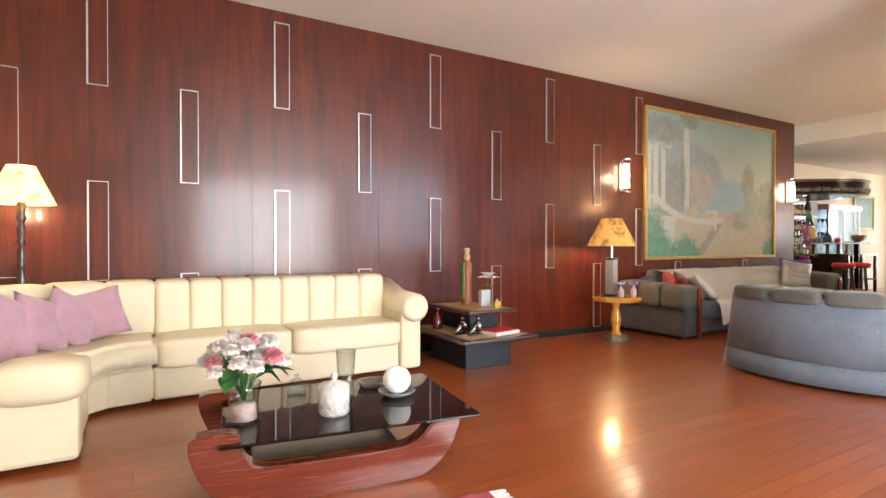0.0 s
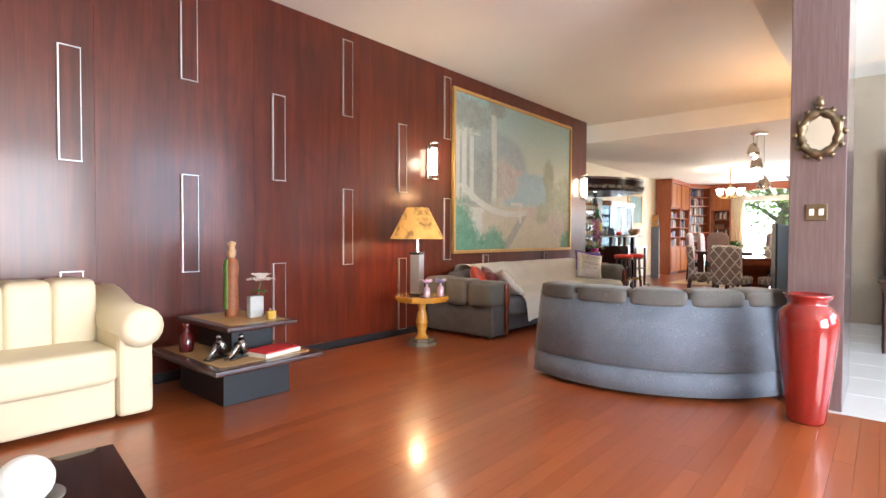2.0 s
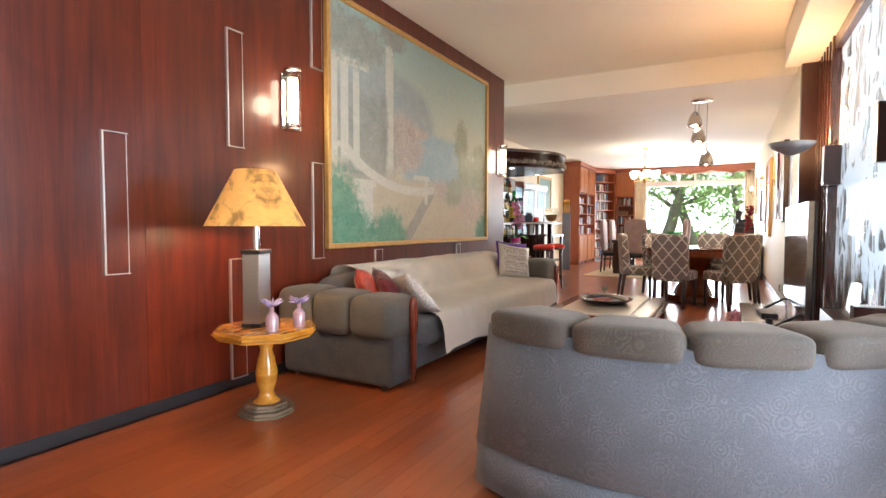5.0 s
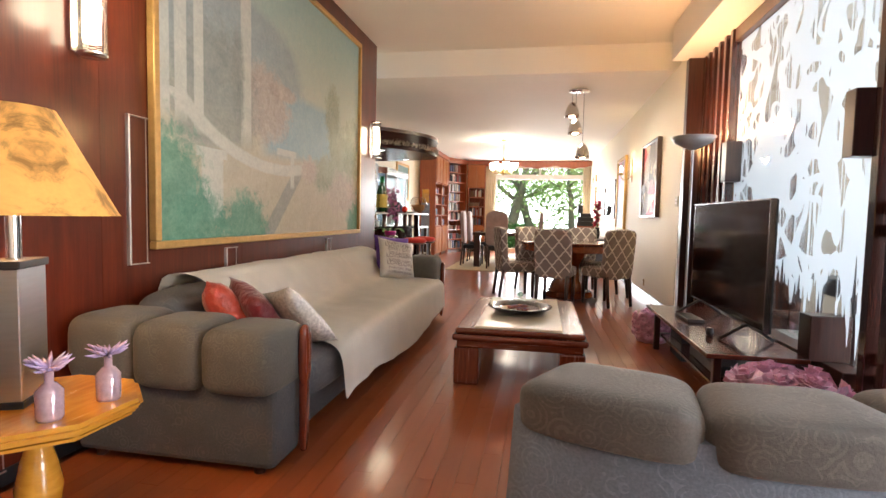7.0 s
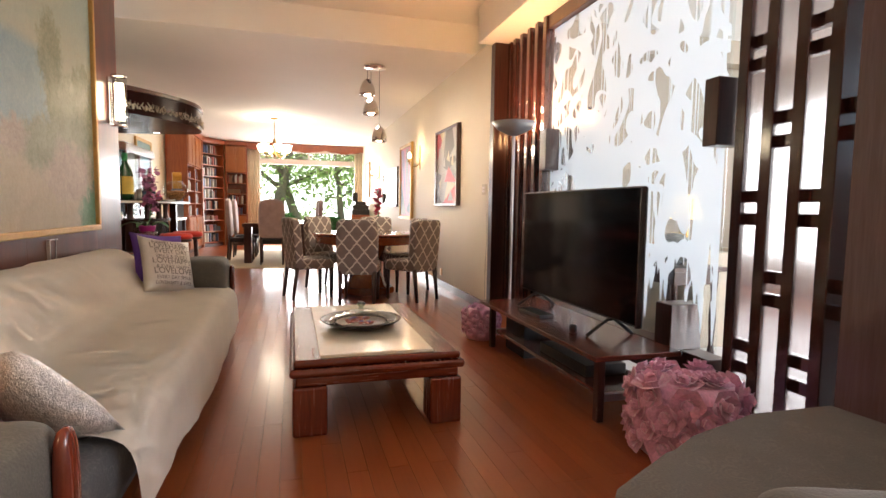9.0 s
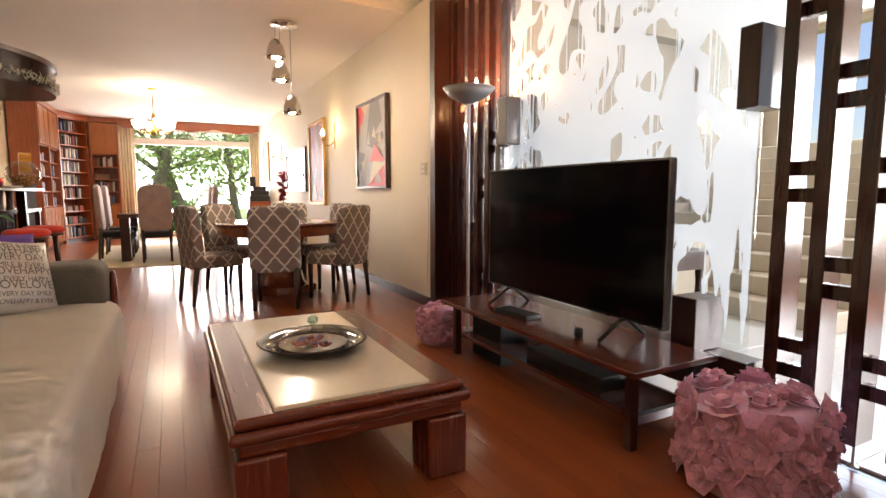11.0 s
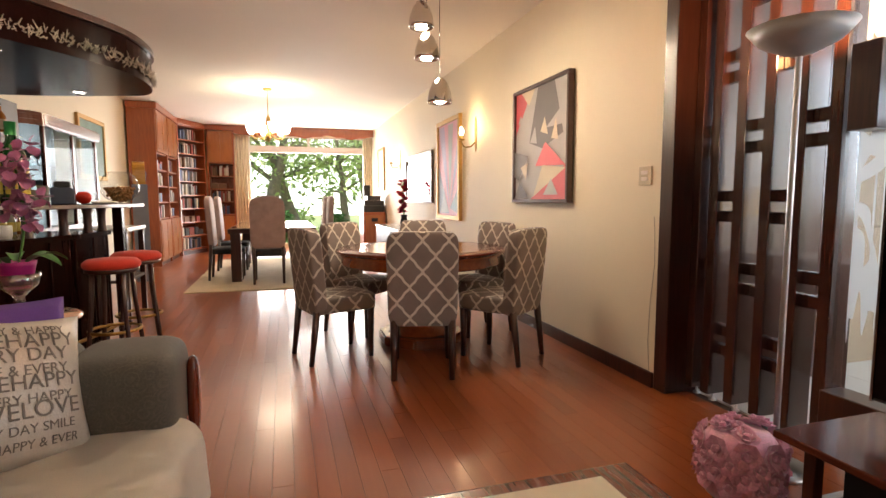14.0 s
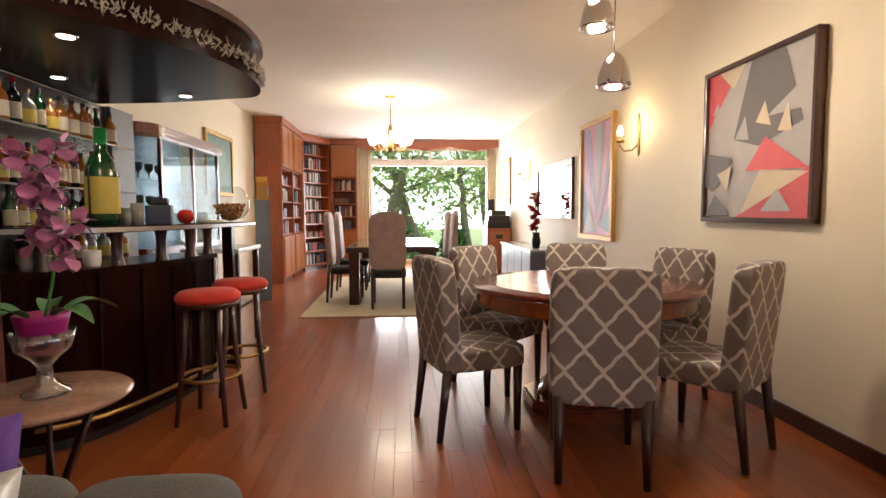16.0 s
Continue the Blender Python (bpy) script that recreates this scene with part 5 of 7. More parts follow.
# ---- lamps on the walls ----
def tube_sconce(x):
    s = thing("wall_sconce", "lit cylindrical glass wall lamp with chrome caps", "wall lamp", pose(x, WALL - 0.014, 1.83), "glass wall lamps")
    part("back_plate", box(B(), -0.045, 0.045, -0.02, 0.0, 0.02, 0.43, 0.004), CHROME, s)
    part("glass", lathe(B(), [(0.062, 0.01), (0.062, 0.44)], 24, (0.0, -0.085, 0)), GLASS, s, "clear ribbed glass cylinder")
    part("bulb", lathe(B(), [(0.0, 0.06), (0.036, 0.065), (0.036, 0.385), (0.0, 0.39)], 16, (0, -0.085, 0)), TUBE_BULB, s, "glowing frosted tube")
    for z in (0.0, 0.44):
        part("cap", lathe(B(), [(0.0, z), (0.064, z), (0.064, z + 0.015), (0.0, z + 0.015)], 24, (0, -0.085, 0)), CHROME, s)
    lamp("sconce_light", "POINT", 6, pose(x, WALL - 0.24, 2.05), (1.0, 0.80, 0.52), 0.08)


tube_sconce(5.25)
tube_sconce(9.42)


def arm_sconce(x, power=8):
    s = thing("candle_sconce", "brass wall lamp with a single lit candle bulb", "wall lamp", pose(x, RIGHT, 1.78), "brass candle lamps")
    bm = B()
    puff(bm, -0.028, 0.028, 0.0, 0.02, 0.0, 0.42, 6, 2.6)
    part("back_plate", bm, BRASS, s)
    bm = B()
    tube(bm, [(0, 0.01, 0.12), (0.0, 0.07, 0.06), (0.0, 0.15, 0.05), (0, 0.19, 0.10), (0, 0.19, 0.13)], 0.008, 8)
    lathe(bm, [(0.0, 0.125), (0.035, 0.13), (0.042, 0.15), (0.016, 0.152), (0.014, 0.19)], 14, (0, 0.19, 0))
    part("arm", bm, BRASS, s)
    part("bulb", lathe(B(), [(0.012, 0.19), (0.03, 0.215), (0.028, 0.245), (0.008, 0.285), (0.0, 0.29)], 12, (0, 0.19, 0)), WARM_BULB, s, "glowing candle bulb")
    lamp("candle_light", "POINT", power, pose(x, RIGHT + 0.19, 2.08), (1.0, 0.70, 0.36), 0.04)


arm_sconce(12.63)
arm_sconce(16.87)

# ---- chandelier and pendants ----
ch = thing("chandelier", "brass chandelier with six lit glass shades", "chandelier", pose(15.5, 3.67, DCEIL))
part("rose", lathe(B(), [(0.0, 0), (0.075, 0), (0.06, -0.03), (0.0, -0.035)], 20), BRASS, ch)
part("rod", lathe(B(), [(0.008, -0.03), (0.008, -0.40), (0.03, -0.45), (0.045, -0.56), (0.025, -0.67), (0.05, -0.73), (0.02, -0.81), (0.0, -0.84)], 14), BRASS, ch)
for k in range(6):
    a = math.pi / 3 * k + 0.3
    c, s_ = math.cos(a), math.sin(a)
    bm = B()
    tube(bm, [(0.03 * c, 0.03 * s_, -0.69), (0.12 * c, 0.12 * s_, -0.79), (0.22 * c, 0.22 * s_, -0.78), (0.27 * c, 0.27 * s_, -0.71)], 0.008, 8)
    part("arm", bm, BRASS, ch)
    part("shade", lathe(B(), [(0.0, -0.71), (0.035, -0.70), (0.065, -0.64), (0.085, -0.55), (0.078, -0.55), (0.058, -0.64), (0.0, -0.69)], 16, (0.27 * c, 0.27 * s_, 0)), SOFT_BULB, ch, "frosted glass tulip shade")
lamp("chandelier_light", "POINT", 19, pose(15.5, 3.67, DCEIL - 0.52), (1.0, 0.80, 0.52), 0.22)

pd = thing("pendant_lamp", "cluster of three chrome dome pendants on one ceiling plate", "pendant lamp", pose(10.85, 2.29, DCEIL))
part("plate", lathe(B(), [(0.0, 0), (0.14, 0), (0.14, -0.025), (0.0, -0.028)], 28), CHROME, pd)
for dx, dy, z in ((0.02, 0.09, 2.58), (0.04, 0.04, 2.345), (0.04, -0.07, 2.0)):
    z -= DCEIL
    part("cord", lathe(B(), [(0.003, -0.02), (0.003, z + 0.2)], 6, (dx, dy, 0)), BLACK_PLASTIC, pd)
    part("dome", lathe(B(), [(0.012, z + 0.215), (0.03, z + 0.205), (0.065, z + 0.16), (0.092, z + 0.09), (0.102, z + 0.02), (0.10, z), (0.09, z + 0.01), (0.085, z + 0.08), (0.05, z + 0.15), (0.0, z + 0.18)], 28, (dx, dy, 0)), CHROME, pd)
    part("bulb", lathe(B(), [(0.0, z + 0.02), (0.05, z + 0.03), (0.055, z + 0.06), (0.0, z + 0.12)], 14, (dx, dy, 0)), SOFT_BULB, pd, "glowing round bulb")
    lamp("pendant_light", "POINT", 28, pose(10.85 + dx, 2.29 + dy, DCEIL + z - 0.01), (1.0, 0.82, 0.58), 0.05)
lamp("uplighter_light", "POINT", 58, pose(8.40, 1.40, 2.0), (1.0, 0.52, 0.20), 0.08)


# ---- lamp behind the cream sofa ----
sl = thing("standing_lamp", "turned dark wooden lamp with a lit pale shade", "floor lamp", pose(-1.11, 4.68, 0))
prof = [(0.07, 0), (0.07, 0.03), (0.03, 0.06)]
z = 0.1
while z < 1.3:
    prof += [(0.018, z), (0.034, z + 0.03), (0.022, z + 0.06), (0.03, z + 0.12), (0.018, z + 0.16)]
    z += 0.17
part("pole", lathe(B(), prof + [(0.012, 1.58)], 14), DARK_UP, sl)
part("shade", lathe(B(), [(0.205, 1.42), (0.085, 1.69)], 32), PALE_SHADE, sl, "pale pleated cone shade lit from inside")
lamp("shade_light", "POINT", 16, pose(-1.11, 4.68, 1.36), (1.0, 0.72, 0.38), 0.06)


# ---- octagonal lamp table and lamp ----
def octagon(r, turn=0.3927):
    return [(r * math.cos(math.pi / 4 * k + turn), r * math.sin(math.pi / 4 * k + turn)) for k in range(8)]


ot = thing("lamp_table", "honey-coloured octagonal pedestal table", "side table", pose(4.52, 4.33, 0))
part("top", box_poly(octagon(0.31), 0.485, 0.52), YELLOW_WOOD, ot)
part("moulding", box_poly(octagon(0.285), 0.462, 0.485), YELLOW_WOOD, ot)
part("column", lathe(B(), [(0.08, 0.07), (0.05, 0.10), (0.042, 0.13), (0.062, 0.20), (0.066, 0.25), (0.05, 0.33), (0.036, 0.38), (0.05, 0.43), (0.06, 0.465)], 20), YELLOW_WOOD, ot)
part("foot", box_poly(octagon(0.175), 0.0, 0.035), FOOT_STONE, ot, "worn stepped octagonal foot")
part("foot", box_poly(octagon(0.14), 0.035, 0.07), FOOT_STONE, ot)
tl = thing("table_lamp", "steel block table lamp with a mottled orange shade", "table lamp", pose(4.52, 4.40, 0.52, 0, 0, 25))
part("body", box(B(), -0.085, 0.085, -0.05, 0.05, 0.02, 0.43, 0.004), STEEL, tl)
part("base", box(B(), -0.092, 0.092, -0.057, 0.057, 0, 0.022, 0.003), BLACK_LACQUER, tl)
part("cap", box(B(), -0.092, 0.092, -0.057, 0.057, 0.43, 0.455, 0.003), BLACK_LACQUER, tl)
part("neck", lathe(B(), [(0.022, 0.455), (0.022, 0.66)], 14), CHROME, tl)
part("shade", lathe(B(), [(0.29, 0.595), (0.284, 0.602), (0.118, 0.925), (0.108, 0.925)], 40), PARCHMENT, tl, "mottled orange parchment shade lit from inside")
lamp("shade_light", "POINT", 24, pose(4.52, 4.40, 1.16), (1.0, 0.66, 0.32), 0.05)
for k, (x, y) in enumerate(((4.42, 4.17), (4.60, 4.14))):
    d = thing("perfume_bottle", "small pink glass bottle with a spiky lilac stopper", "bottle", pose(x, y, 0.52), "small glass bottles")
    part("body", lathe(B(), [(0.0, 0), (0.034, 0), (0.036, 0.01), (0.036, 0.085), (0.02, 0.105), (0.012, 0.11), (0.012, 0.14), (0.0, 0.142)], 18), LILAC, d)
    bm = B()
    rnd = random.Random(k)
    for j in range(26):
        a, e = j * 2.4, rnd.uniform(0.1, 0.7)
        v = Vector((math.cos(a) * math.cos(e), math.sin(a) * math.cos(e), math.sin(e)))
        tube(bm, [Vector((0, 0, 0.145)), Vector((0, 0, 0.145)) + v * 0.04, Vector((0, 0, 0.148)) + v * 0.068], [0.004, 0.007, 0.001], 5)
    part("stopper", bm, LILAC_STAR, d, "lilac glass flower stopper")

# ---- stepped side table ----
st = thing("stepped_table", "two-tier side table with brown trays on black blocks", "side table", pose(0, 0, 0))
part("block", box(B(), 2.16, 2.66, 3.94, 4.60, 0, 0.272, 0.004), BLACK_LACQUER, st)
part("tray", box(B(), 1.98, 2.78, 3.68, 4.72, 0.272, 0.31, 0.012, 3), DARK_WOOD, st)
part("inlay", box(B(), 2.05, 2.71, 3.76, 4.64, 0.3105, 0.313), surface("tan_leather", (0.42, 0.27, 0.12), 0.5, 0.12, 6, 90), st, "tan leather inlay")
part("block", box(B(), 2.30, 2.62, 4.10, 4.62, 0.314, 0.49, 0.004), BLACK_LACQUER, st)
part("tray", box(B(), 2.18, 2.72, 3.92, 4.72, 0.49, 0.525, 0.012, 3), DARK_WOOD, st)
part("inlay", box(B(), 2.24, 2.66, 3.99, 4.64, 0.5255, 0.528), surface("tan_leather_small", (0.44, 0.28, 0.12), 0.5, 0.12, 6, 90), st, "tan leather inlay")
sg = thing("statuette", "tall carved figure in green and terracotta paint", "statue", pose(2.46, 4.40, 0.528, 0, 0, 8))
part("robe", lathe(B(), [(0.0, 0), (0.05, 0), (0.052, 0.02), (0.047, 0.15), (0.044, 0.28), (0.052, 0.36), (0.045, 0.42), (0.02, 0.445)], 14), surface("terracotta_paint", (0.26, 0.085, 0.03), 0.5, 0.45, 14, 60), sg, "terracotta painted robe")
part("cloak", lathe(B(), [(0.056, 0.06), (0.052, 0.2), (0.05, 0.3), (0.056, 0.37), (0.042, 0.43)], 14, (-0.008, 0.004, 0), arc=0.62), surface("green_paint", (0.09, 0.16, 0.02), 0.5, 0.45, 9, 60), sg, "mossy green painted cloak")
part("top", lathe(B(), [(0.02, 0.44), (0.03, 0.46), (0.034, 0.49), (0.022, 0.52), (0.026, 0.535), (0.034, 0.56), (0.0, 0.575)], 12), surface("ochre_paint", (0.48, 0.30, 0.16), 0.5, 0.25, 20, 60), sg)
vs = thing("flower_vase", "frosted glass block vase with a white lily", "vase", pose(2.56, 4.22, 0.528))
part("vase", box(B(), -0.065, 0.045, -0.03, 0.03, 0, 0.16, 0.008), surface("frosted_glass", (0.45, 0.47, 0.46), 0.3, 0.12, 15, 60, coat=0.3), vs)
bm = B()
tube(bm, [(0.0, 0, 0.10), (0.02, 0, 0.2), (0.03, -0.01, 0.26)], 0.004, 6)
part("stem", bm, LEAF, vs)


def petal(bm, c, d, l, w, curl=0.3, mi=0):
    d = Vector(d).normalized()
    side = d.cross(Vector((0, 0, 1)))
    side = side.normalized() if side.length > 0.05 else Vector((1, 0, 0))
    up = side.cross(d)
    c = Vector(c)
    rim = [(0.0, 0.0), (0.22, 0.62), (0.52, 1.0), (0.82, 0.78), (1.0, 0.0), (0.82, -0.78), (0.52, -1.0), (0.22, -0.62)]
    vs_ = [bm.verts.new(c + d * l * a + side * w * b + up * l * (0.16 * a * (1 - a) * 4 * abs(b) - curl * a ** 3)) for a, b in rim] + [bm.verts.new(c + d * l * 0.55 + up * l * 0.02)]
    for i in range(8):
        f = bm.faces.new((vs_[i], vs_[(i + 1) % 8], vs_[8]))
        f.smooth, f.material_index = True, mi


def blossom(bm, c, r, n=8, rows=2, tilt=0.4, mi=0, broad=0.32):
    for row in range(rows):
        for k in range(n):
            a = 2 * math.pi * k / n + row * 0.4
            e = tilt + row * 0.55
            petal(bm, c, (math.cos(a) * math.cos(e), math.sin(a) * math.cos(e), math.sin(e)), r * (1 - 0.15 * row), r * broad, 0.12, mi)


bm = B()
blossom(bm, (0.03, -0.01, 0.27), 0.115, 8, 2, 0.2)
part("petals", bm, PETAL_WHITE, vs)
bm = B()
for a in range(4):
    petal(bm, (0.02, 0, 0.19), (math.cos(a * 1.6), math.sin(a * 1.6), 0.2), 0.07, 0.02)
part("leaf", bm, LEAF, vs)
pf = thing("scent_bottle", "square gold-tinted scent bottle", "bottle", pose(2.58, 4.05, 0.528))
part("body", box(B(), -0.033, 0.033, -0.018, 0.018, 0, 0.06, 0.005), surface("gold_liquid", (0.50, 0.32, 0.05), 0.12, 0.2, 9, 60, coat=0.5), pf)
part("cap", box(B(), -0.011, 0.011, -0.011, 0.011, 0.06, 0.085, 0.003), CHROME, pf)
for x, y, lean in ((2.16, 4.02, 0.05), (2.26, 3.93, 0.09)):
    f = thing("pewter_ornament", "abstract seated ornament in polished pewter", "ornament", pose(x, y, 0.313, 0, 0, 20), "pewter ornaments")
    bm = B()
    tube(bm, [(-0.09, 0, 0.012), (-0.03, 0, 0.06), (0.0, 0, 0.10)], [0.012, 0.02, 0.022], 8)
    tube(bm, [(0.05, 0, 0.03), (0.04, 0, 0.08), (lean * 0.3, 0, 0.125)], [0.035, 0.03, 0.02], 10)
    lathe(bm, [(0.0, 0.0), (0.018, 0.008), (0.02, 0.022), (0.0, 0.04)], 10, (lean * 0.3, 0, 0.125))
    box(bm, -0.1, 0.08, -0.03, 0.03, 0.0, 0.012, 0.003, 1)
    part("body", bm, PEWTER, f)
rb = thing("red_box", "flat box with a red quilted lid", "box", pose(2.50, 3.90, 0.313, 0, 0, 12))
part("body", box(B(), -0.16, 0.16, -0.11, 0.11, 0, 0.028, 0.003), surface("white_card", (0.66, 0.63, 0.58), 0.6, 0.05), rb)
part("lid", box(B(), -0.15, 0.15, -0.10, 0.10, 0.028, 0.038, 0.004), surface("red_quilted_card", (0.46, 0.018, 0.02), 0.6, 0.25, 40, 90, bump=0.4), rb, "red quilted lid")
cg = thing("red_decanter", "dark red glass decanter", "decanter", pose(2.12, 4.40, 0.313))
part("body", lathe(B(), [(0, 0), (0.045, 0), (0.05, 0.02), (0.05, 0.11), (0.02, 0.14), (0.018, 0.18), (0.03, 0.2), (0.0, 0.2)], 16), surface("ruby_glass", (0.09, 0.006, 0.008), 0.08, 0.2, 6, 40, bump=0, coat=0.6), cg)


# ---- boat-shaped coffee table with smoked glass ----
def boat_table():
    t = thing("glass_coffee_table", "low red wooden boat-shaped coffee table with smoked glass top", "coffee table", pose(0.47, 2.66, 0, 0, 0, -8))
    prof = [(-0.62, 0.33), (-0.62, 0.25), (-0.57, 0.12), (-0.47, 0.03), (-0.40, 0.0), (0.38, 0.0), (0.48, 0.05), (0.56, 0.14), (0.60, 0.24), (0.60, 0.27), (0.46, 0.27), (0.40, 0.20), (0.32, 0.16), (-0.30, 0.16), (-0.38, 0.19), (-0.42, 0.25), (-0.42, 0.33)]
    for _ in range(2):
        ends = [(a, b) for a, b in zip(prof, prof[1:] + prof[:1])]
        prof = [q for (ax, az), (bx, bz) in ends for q in ((0.8 * ax + 0.2 * bx, 0.8 * az + 0.2 * bz), (0.2 * ax + 0.8 * bx, 0.2 * az + 0.8 * bz))]
    for y in (-0.40, 0.28):
        bm = B()
        prism(bm, prof, 0, 0.10)
        for v in bm.verts:
            v.co = Vector((v.co.x, y + v.co.z, v.co.y))
        bmesh.ops.recalc_face_normals(bm, faces=bm.faces[:])
        bmesh.ops.bevel(bm, geom=[e for e in bm.edges if e.calc_face_angle(0) > 0.9], offset=0.008, segments=2, affect="EDGES")
        part("side", bm, RED_WOOD, t, "curved red-brown wooden side")
    part("floor_plate", box(B(), -0.36, 0.36, -0.30, 0.28, 0.06, 0.10, 0.004), DARK_WOOD, t)
    g = part("glass_top", box(B(), -0.50, 0.70, -0.43, 0.44, 0.275, 0.289, 0.003, 2), SMOKED, t, "dark smoked glass slab")
    return t


boat_table()
TM = pose(0.47, 2.66, 0.289, 0, 0, -8)


def on_glass(x, y, rz=0):
    return TM @ pose(x, y, 0, 0, 0, rz)


fv = thing("flower_arrangement", "glass vase of pink and white artificial flowers", "flowers", on_glass(-0.40, -0.14))
part("vase", lathe(B(), [(0.0, 0.0), (0.075, 0.0), (0.078, 0.02), (0.066, 0.08), (0.072, 0.15), (0.082, 0.19), (0.078, 0.19), (0.062, 0.08), (0.07, 0.02), (0.0, 0.015)], 24), GLASS, fv, "clear glass vase")
part("pebbles", lathe(B(), [(0.0, 0.02), (0.06, 0.02), (0.055, 0.09), (0.0, 0.10)], 14), surface("blush_petal", (0.70, 0.50, 0.47), 0.6, 0.3, 30, 60), fv, "blush petals inside the vase")
rnd = random.Random(11)
stems, whites, pinks, leaves = B(), B(), B(), B()
for k in range(24):
    a, rad = k * 2.4, 0.02 + 0.15 * math.sqrt(k / 24)
    tip = Vector((rad * math.cos(a) * 1.15, rad * math.sin(a), 0.40 - 1.1 * rad * rad * 4 + rnd.uniform(-0.03, 0.03)))
    tube(stems, [(0, 0, 0.1), (tip.x * 0.4, tip.y * 0.4, 0.24), tip], 0.0028, 5)
    blossom(whites if k % 6 else pinks, tip, rnd.uniform(0.046, 0.062), 9, 5, -0.35, 0, 0.5)
for k in range(16):
    a = k * 2.1
    petal(leaves, (0.05 * math.cos(a), 0.05 * math.sin(a), 0.2 + 0.006 * k), (math.cos(a), math.sin(a), rnd.uniform(-0.3, 0.5)), rnd.uniform(0.11, 0.19), 0.04, 0.3)
part("stems", stems, LEAF, fv)
part("white_blossoms", whites, PETAL_WHITE, fv, "white and blush blossoms")
part("pink_blossoms", pinks, PETAL_PINK, fv, "coral pink blossoms")
part("leaves", leaves, LEAF, fv)
jar = thing("crystal_jar", "cut crystal jar with a knobbed lid", "jar", on_glass(0.02, -0.16))
part("body", lathe(B(), [(0.0, 0), (0.07, 0.0), (0.078, 0.015), (0.078, 0.125), (0.07, 0.135), (0.0, 0.135)], 14), surface("cut_crystal", (0.52, 0.50, 0.48), 0.1, 0.45, 30, 50, bump=0.5, coat=0.6, depth=0.01), jar)
part("lid", lathe(B(), [(0.08, 0.135), (0.07, 0.15), (0.02, 0.165), (0.012, 0.17), (0.02, 0.185), (0.016, 0.2), (0.0, 0.205)], 14), surface("cut_crystal_lid", (0.58, 0.56, 0.53), 0.1, 0.35, 30, 50, bump=0.4, coat=0.6), jar)
tv_ = thing("tall_glass", "tall ribbed clear glass vase", "vase", on_glass(0.13, 0.10))
part("body", lathe(B(), [(0.0, 0), (0.05, 0), (0.052, 0.02), (0.044, 0.06), (0.056, 0.26), (0.052, 0.26), (0.038, 0.06), (0.0, 0.03)], 20), GLASS, tv_)
sj = thing("crystal_jar", "small clear lidded sweet jar", "jar", on_glass(-0.12, 0.22))
part("body", lathe(B(), [(0.0, 0), (0.05, 0), (0.055, 0.06), (0.04, 0.075), (0.03, 0.09), (0.01, 0.1), (0.014, 0.12), (0, 0.125)], 14), GLASS, sj)
cb = thing("round_candle", "white ball candle on a glass saucer", "candle", on_glass(0.40, 0.02))
part("saucer", lathe(B(), [(0.0, 0.0), (0.06, 0.0), (0.105, 0.03), (0.10, 0.036), (0.06, 0.012), (0.0, 0.01)], 28), CLEAR_BOTTLE, cb, "clear glass saucer")
part("ball", lathe(B(), [(0.078 * math.sin(math.pi * k / 12), 0.088 - 0.078 * math.cos(math.pi * k / 12)) for k in range(13)], 28), WHITE_BALL, cb)
ad = thing("glass_ashtray", "low clear glass dish", "dish", on_glass(0.32, 0.26))
part("body", lathe(B(), [(0.0, 0.0), (0.07, 0.0), (0.09, 0.035), (0.08, 0.035), (0.05, 0.012), (0.0, 0.012)], 10), CLEAR_BOTTLE, ad)

# rug by the glass table
rg = thing("fringed_rug", "pink and cream patterned rug with a white fringe", "rug", pose(-0.02, 1.45, 0, 0, 0, -8))
part("field", box(B(), -0.95, 0.95, -0.62, 0.62, 0, 0.008, 0.002, 1), surface("pink_rug", (0.34, 0.07, 0.09), 0.95, 0.3, 14, 120, bump=0.4), rg)
part("border", box(B(), -0.82, 0.82, -0.50, 0.50, 0.008, 0.0105), surface("cream_rug_pattern", (0.52, 0.44, 0.36), 0.95, 0.45, 26, 90, bump=0.4), rg, "cream patterned field")
bm = B()
rnd = random.Random(4)
for k in range(150):
    y = -0.62 + 1.24 * k / 150
    for sx in (-1, 1):
        box(bm, sx * 0.95, sx * (1.01 + rnd.uniform(0, 0.02)), y, y + 0.005, 0.001, 0.006)
part("fringe", bm, PETAL_WHITE, rg, "white cotton fringe", kind="stuff")

# ---- pillar fittings and vase ----
rv = thing("floor_vase", "tall glossy red ceramic floor vase", "vase", pose(4.40, 0.97, 0))
part("body", lathe(B(), [(0.0, 0), (0.095, 0), (0.105, 0.02), (0.125, 0.2), (0.15, 0.45), (0.163, 0.60), (0.155, 0.68), (0.11, 0.725), (0.10, 0.74), (0.125, 0.775), (0.13, 0.79), (0.115, 0.795), (0.09, 0.76), (0.09, 0.70), (0.0, 0.5)], 48), RED_GLAZE, rv)
wm = thing("wall_mirror", "small oval mirror in an ornate brass frame", "mirror", pose(4.748, 0.955, 1.83, 0, 0, 0))
bm = B()
pts = [(0, 0.095 * math.cos(a * math.pi / 16), 0.125 * math.sin(a * math.pi / 16)) for a in range(32)]
tube(bm, [(-0.015, y * 1.08, z * 1.08) for _, y, z in pts], [0.02 + 0.012 * abs(math.sin(a * 0.8)) for a in range(32)], 8, closed=True)
for a in range(12):
    c = (-0.015, 0.135 * math.cos(a * math.pi / 6), 0.165 * math.sin(a * math.pi / 6))
    lathe(bm, [(0, -0.025), (0.022, 0), (0, 0.025)], 8, c)
lathe(bm, [(0, -0.03), (0.03, 0.0), (0.015, 0.05), (0, 0.06)], 8, (-0.015, 0, 0.19))
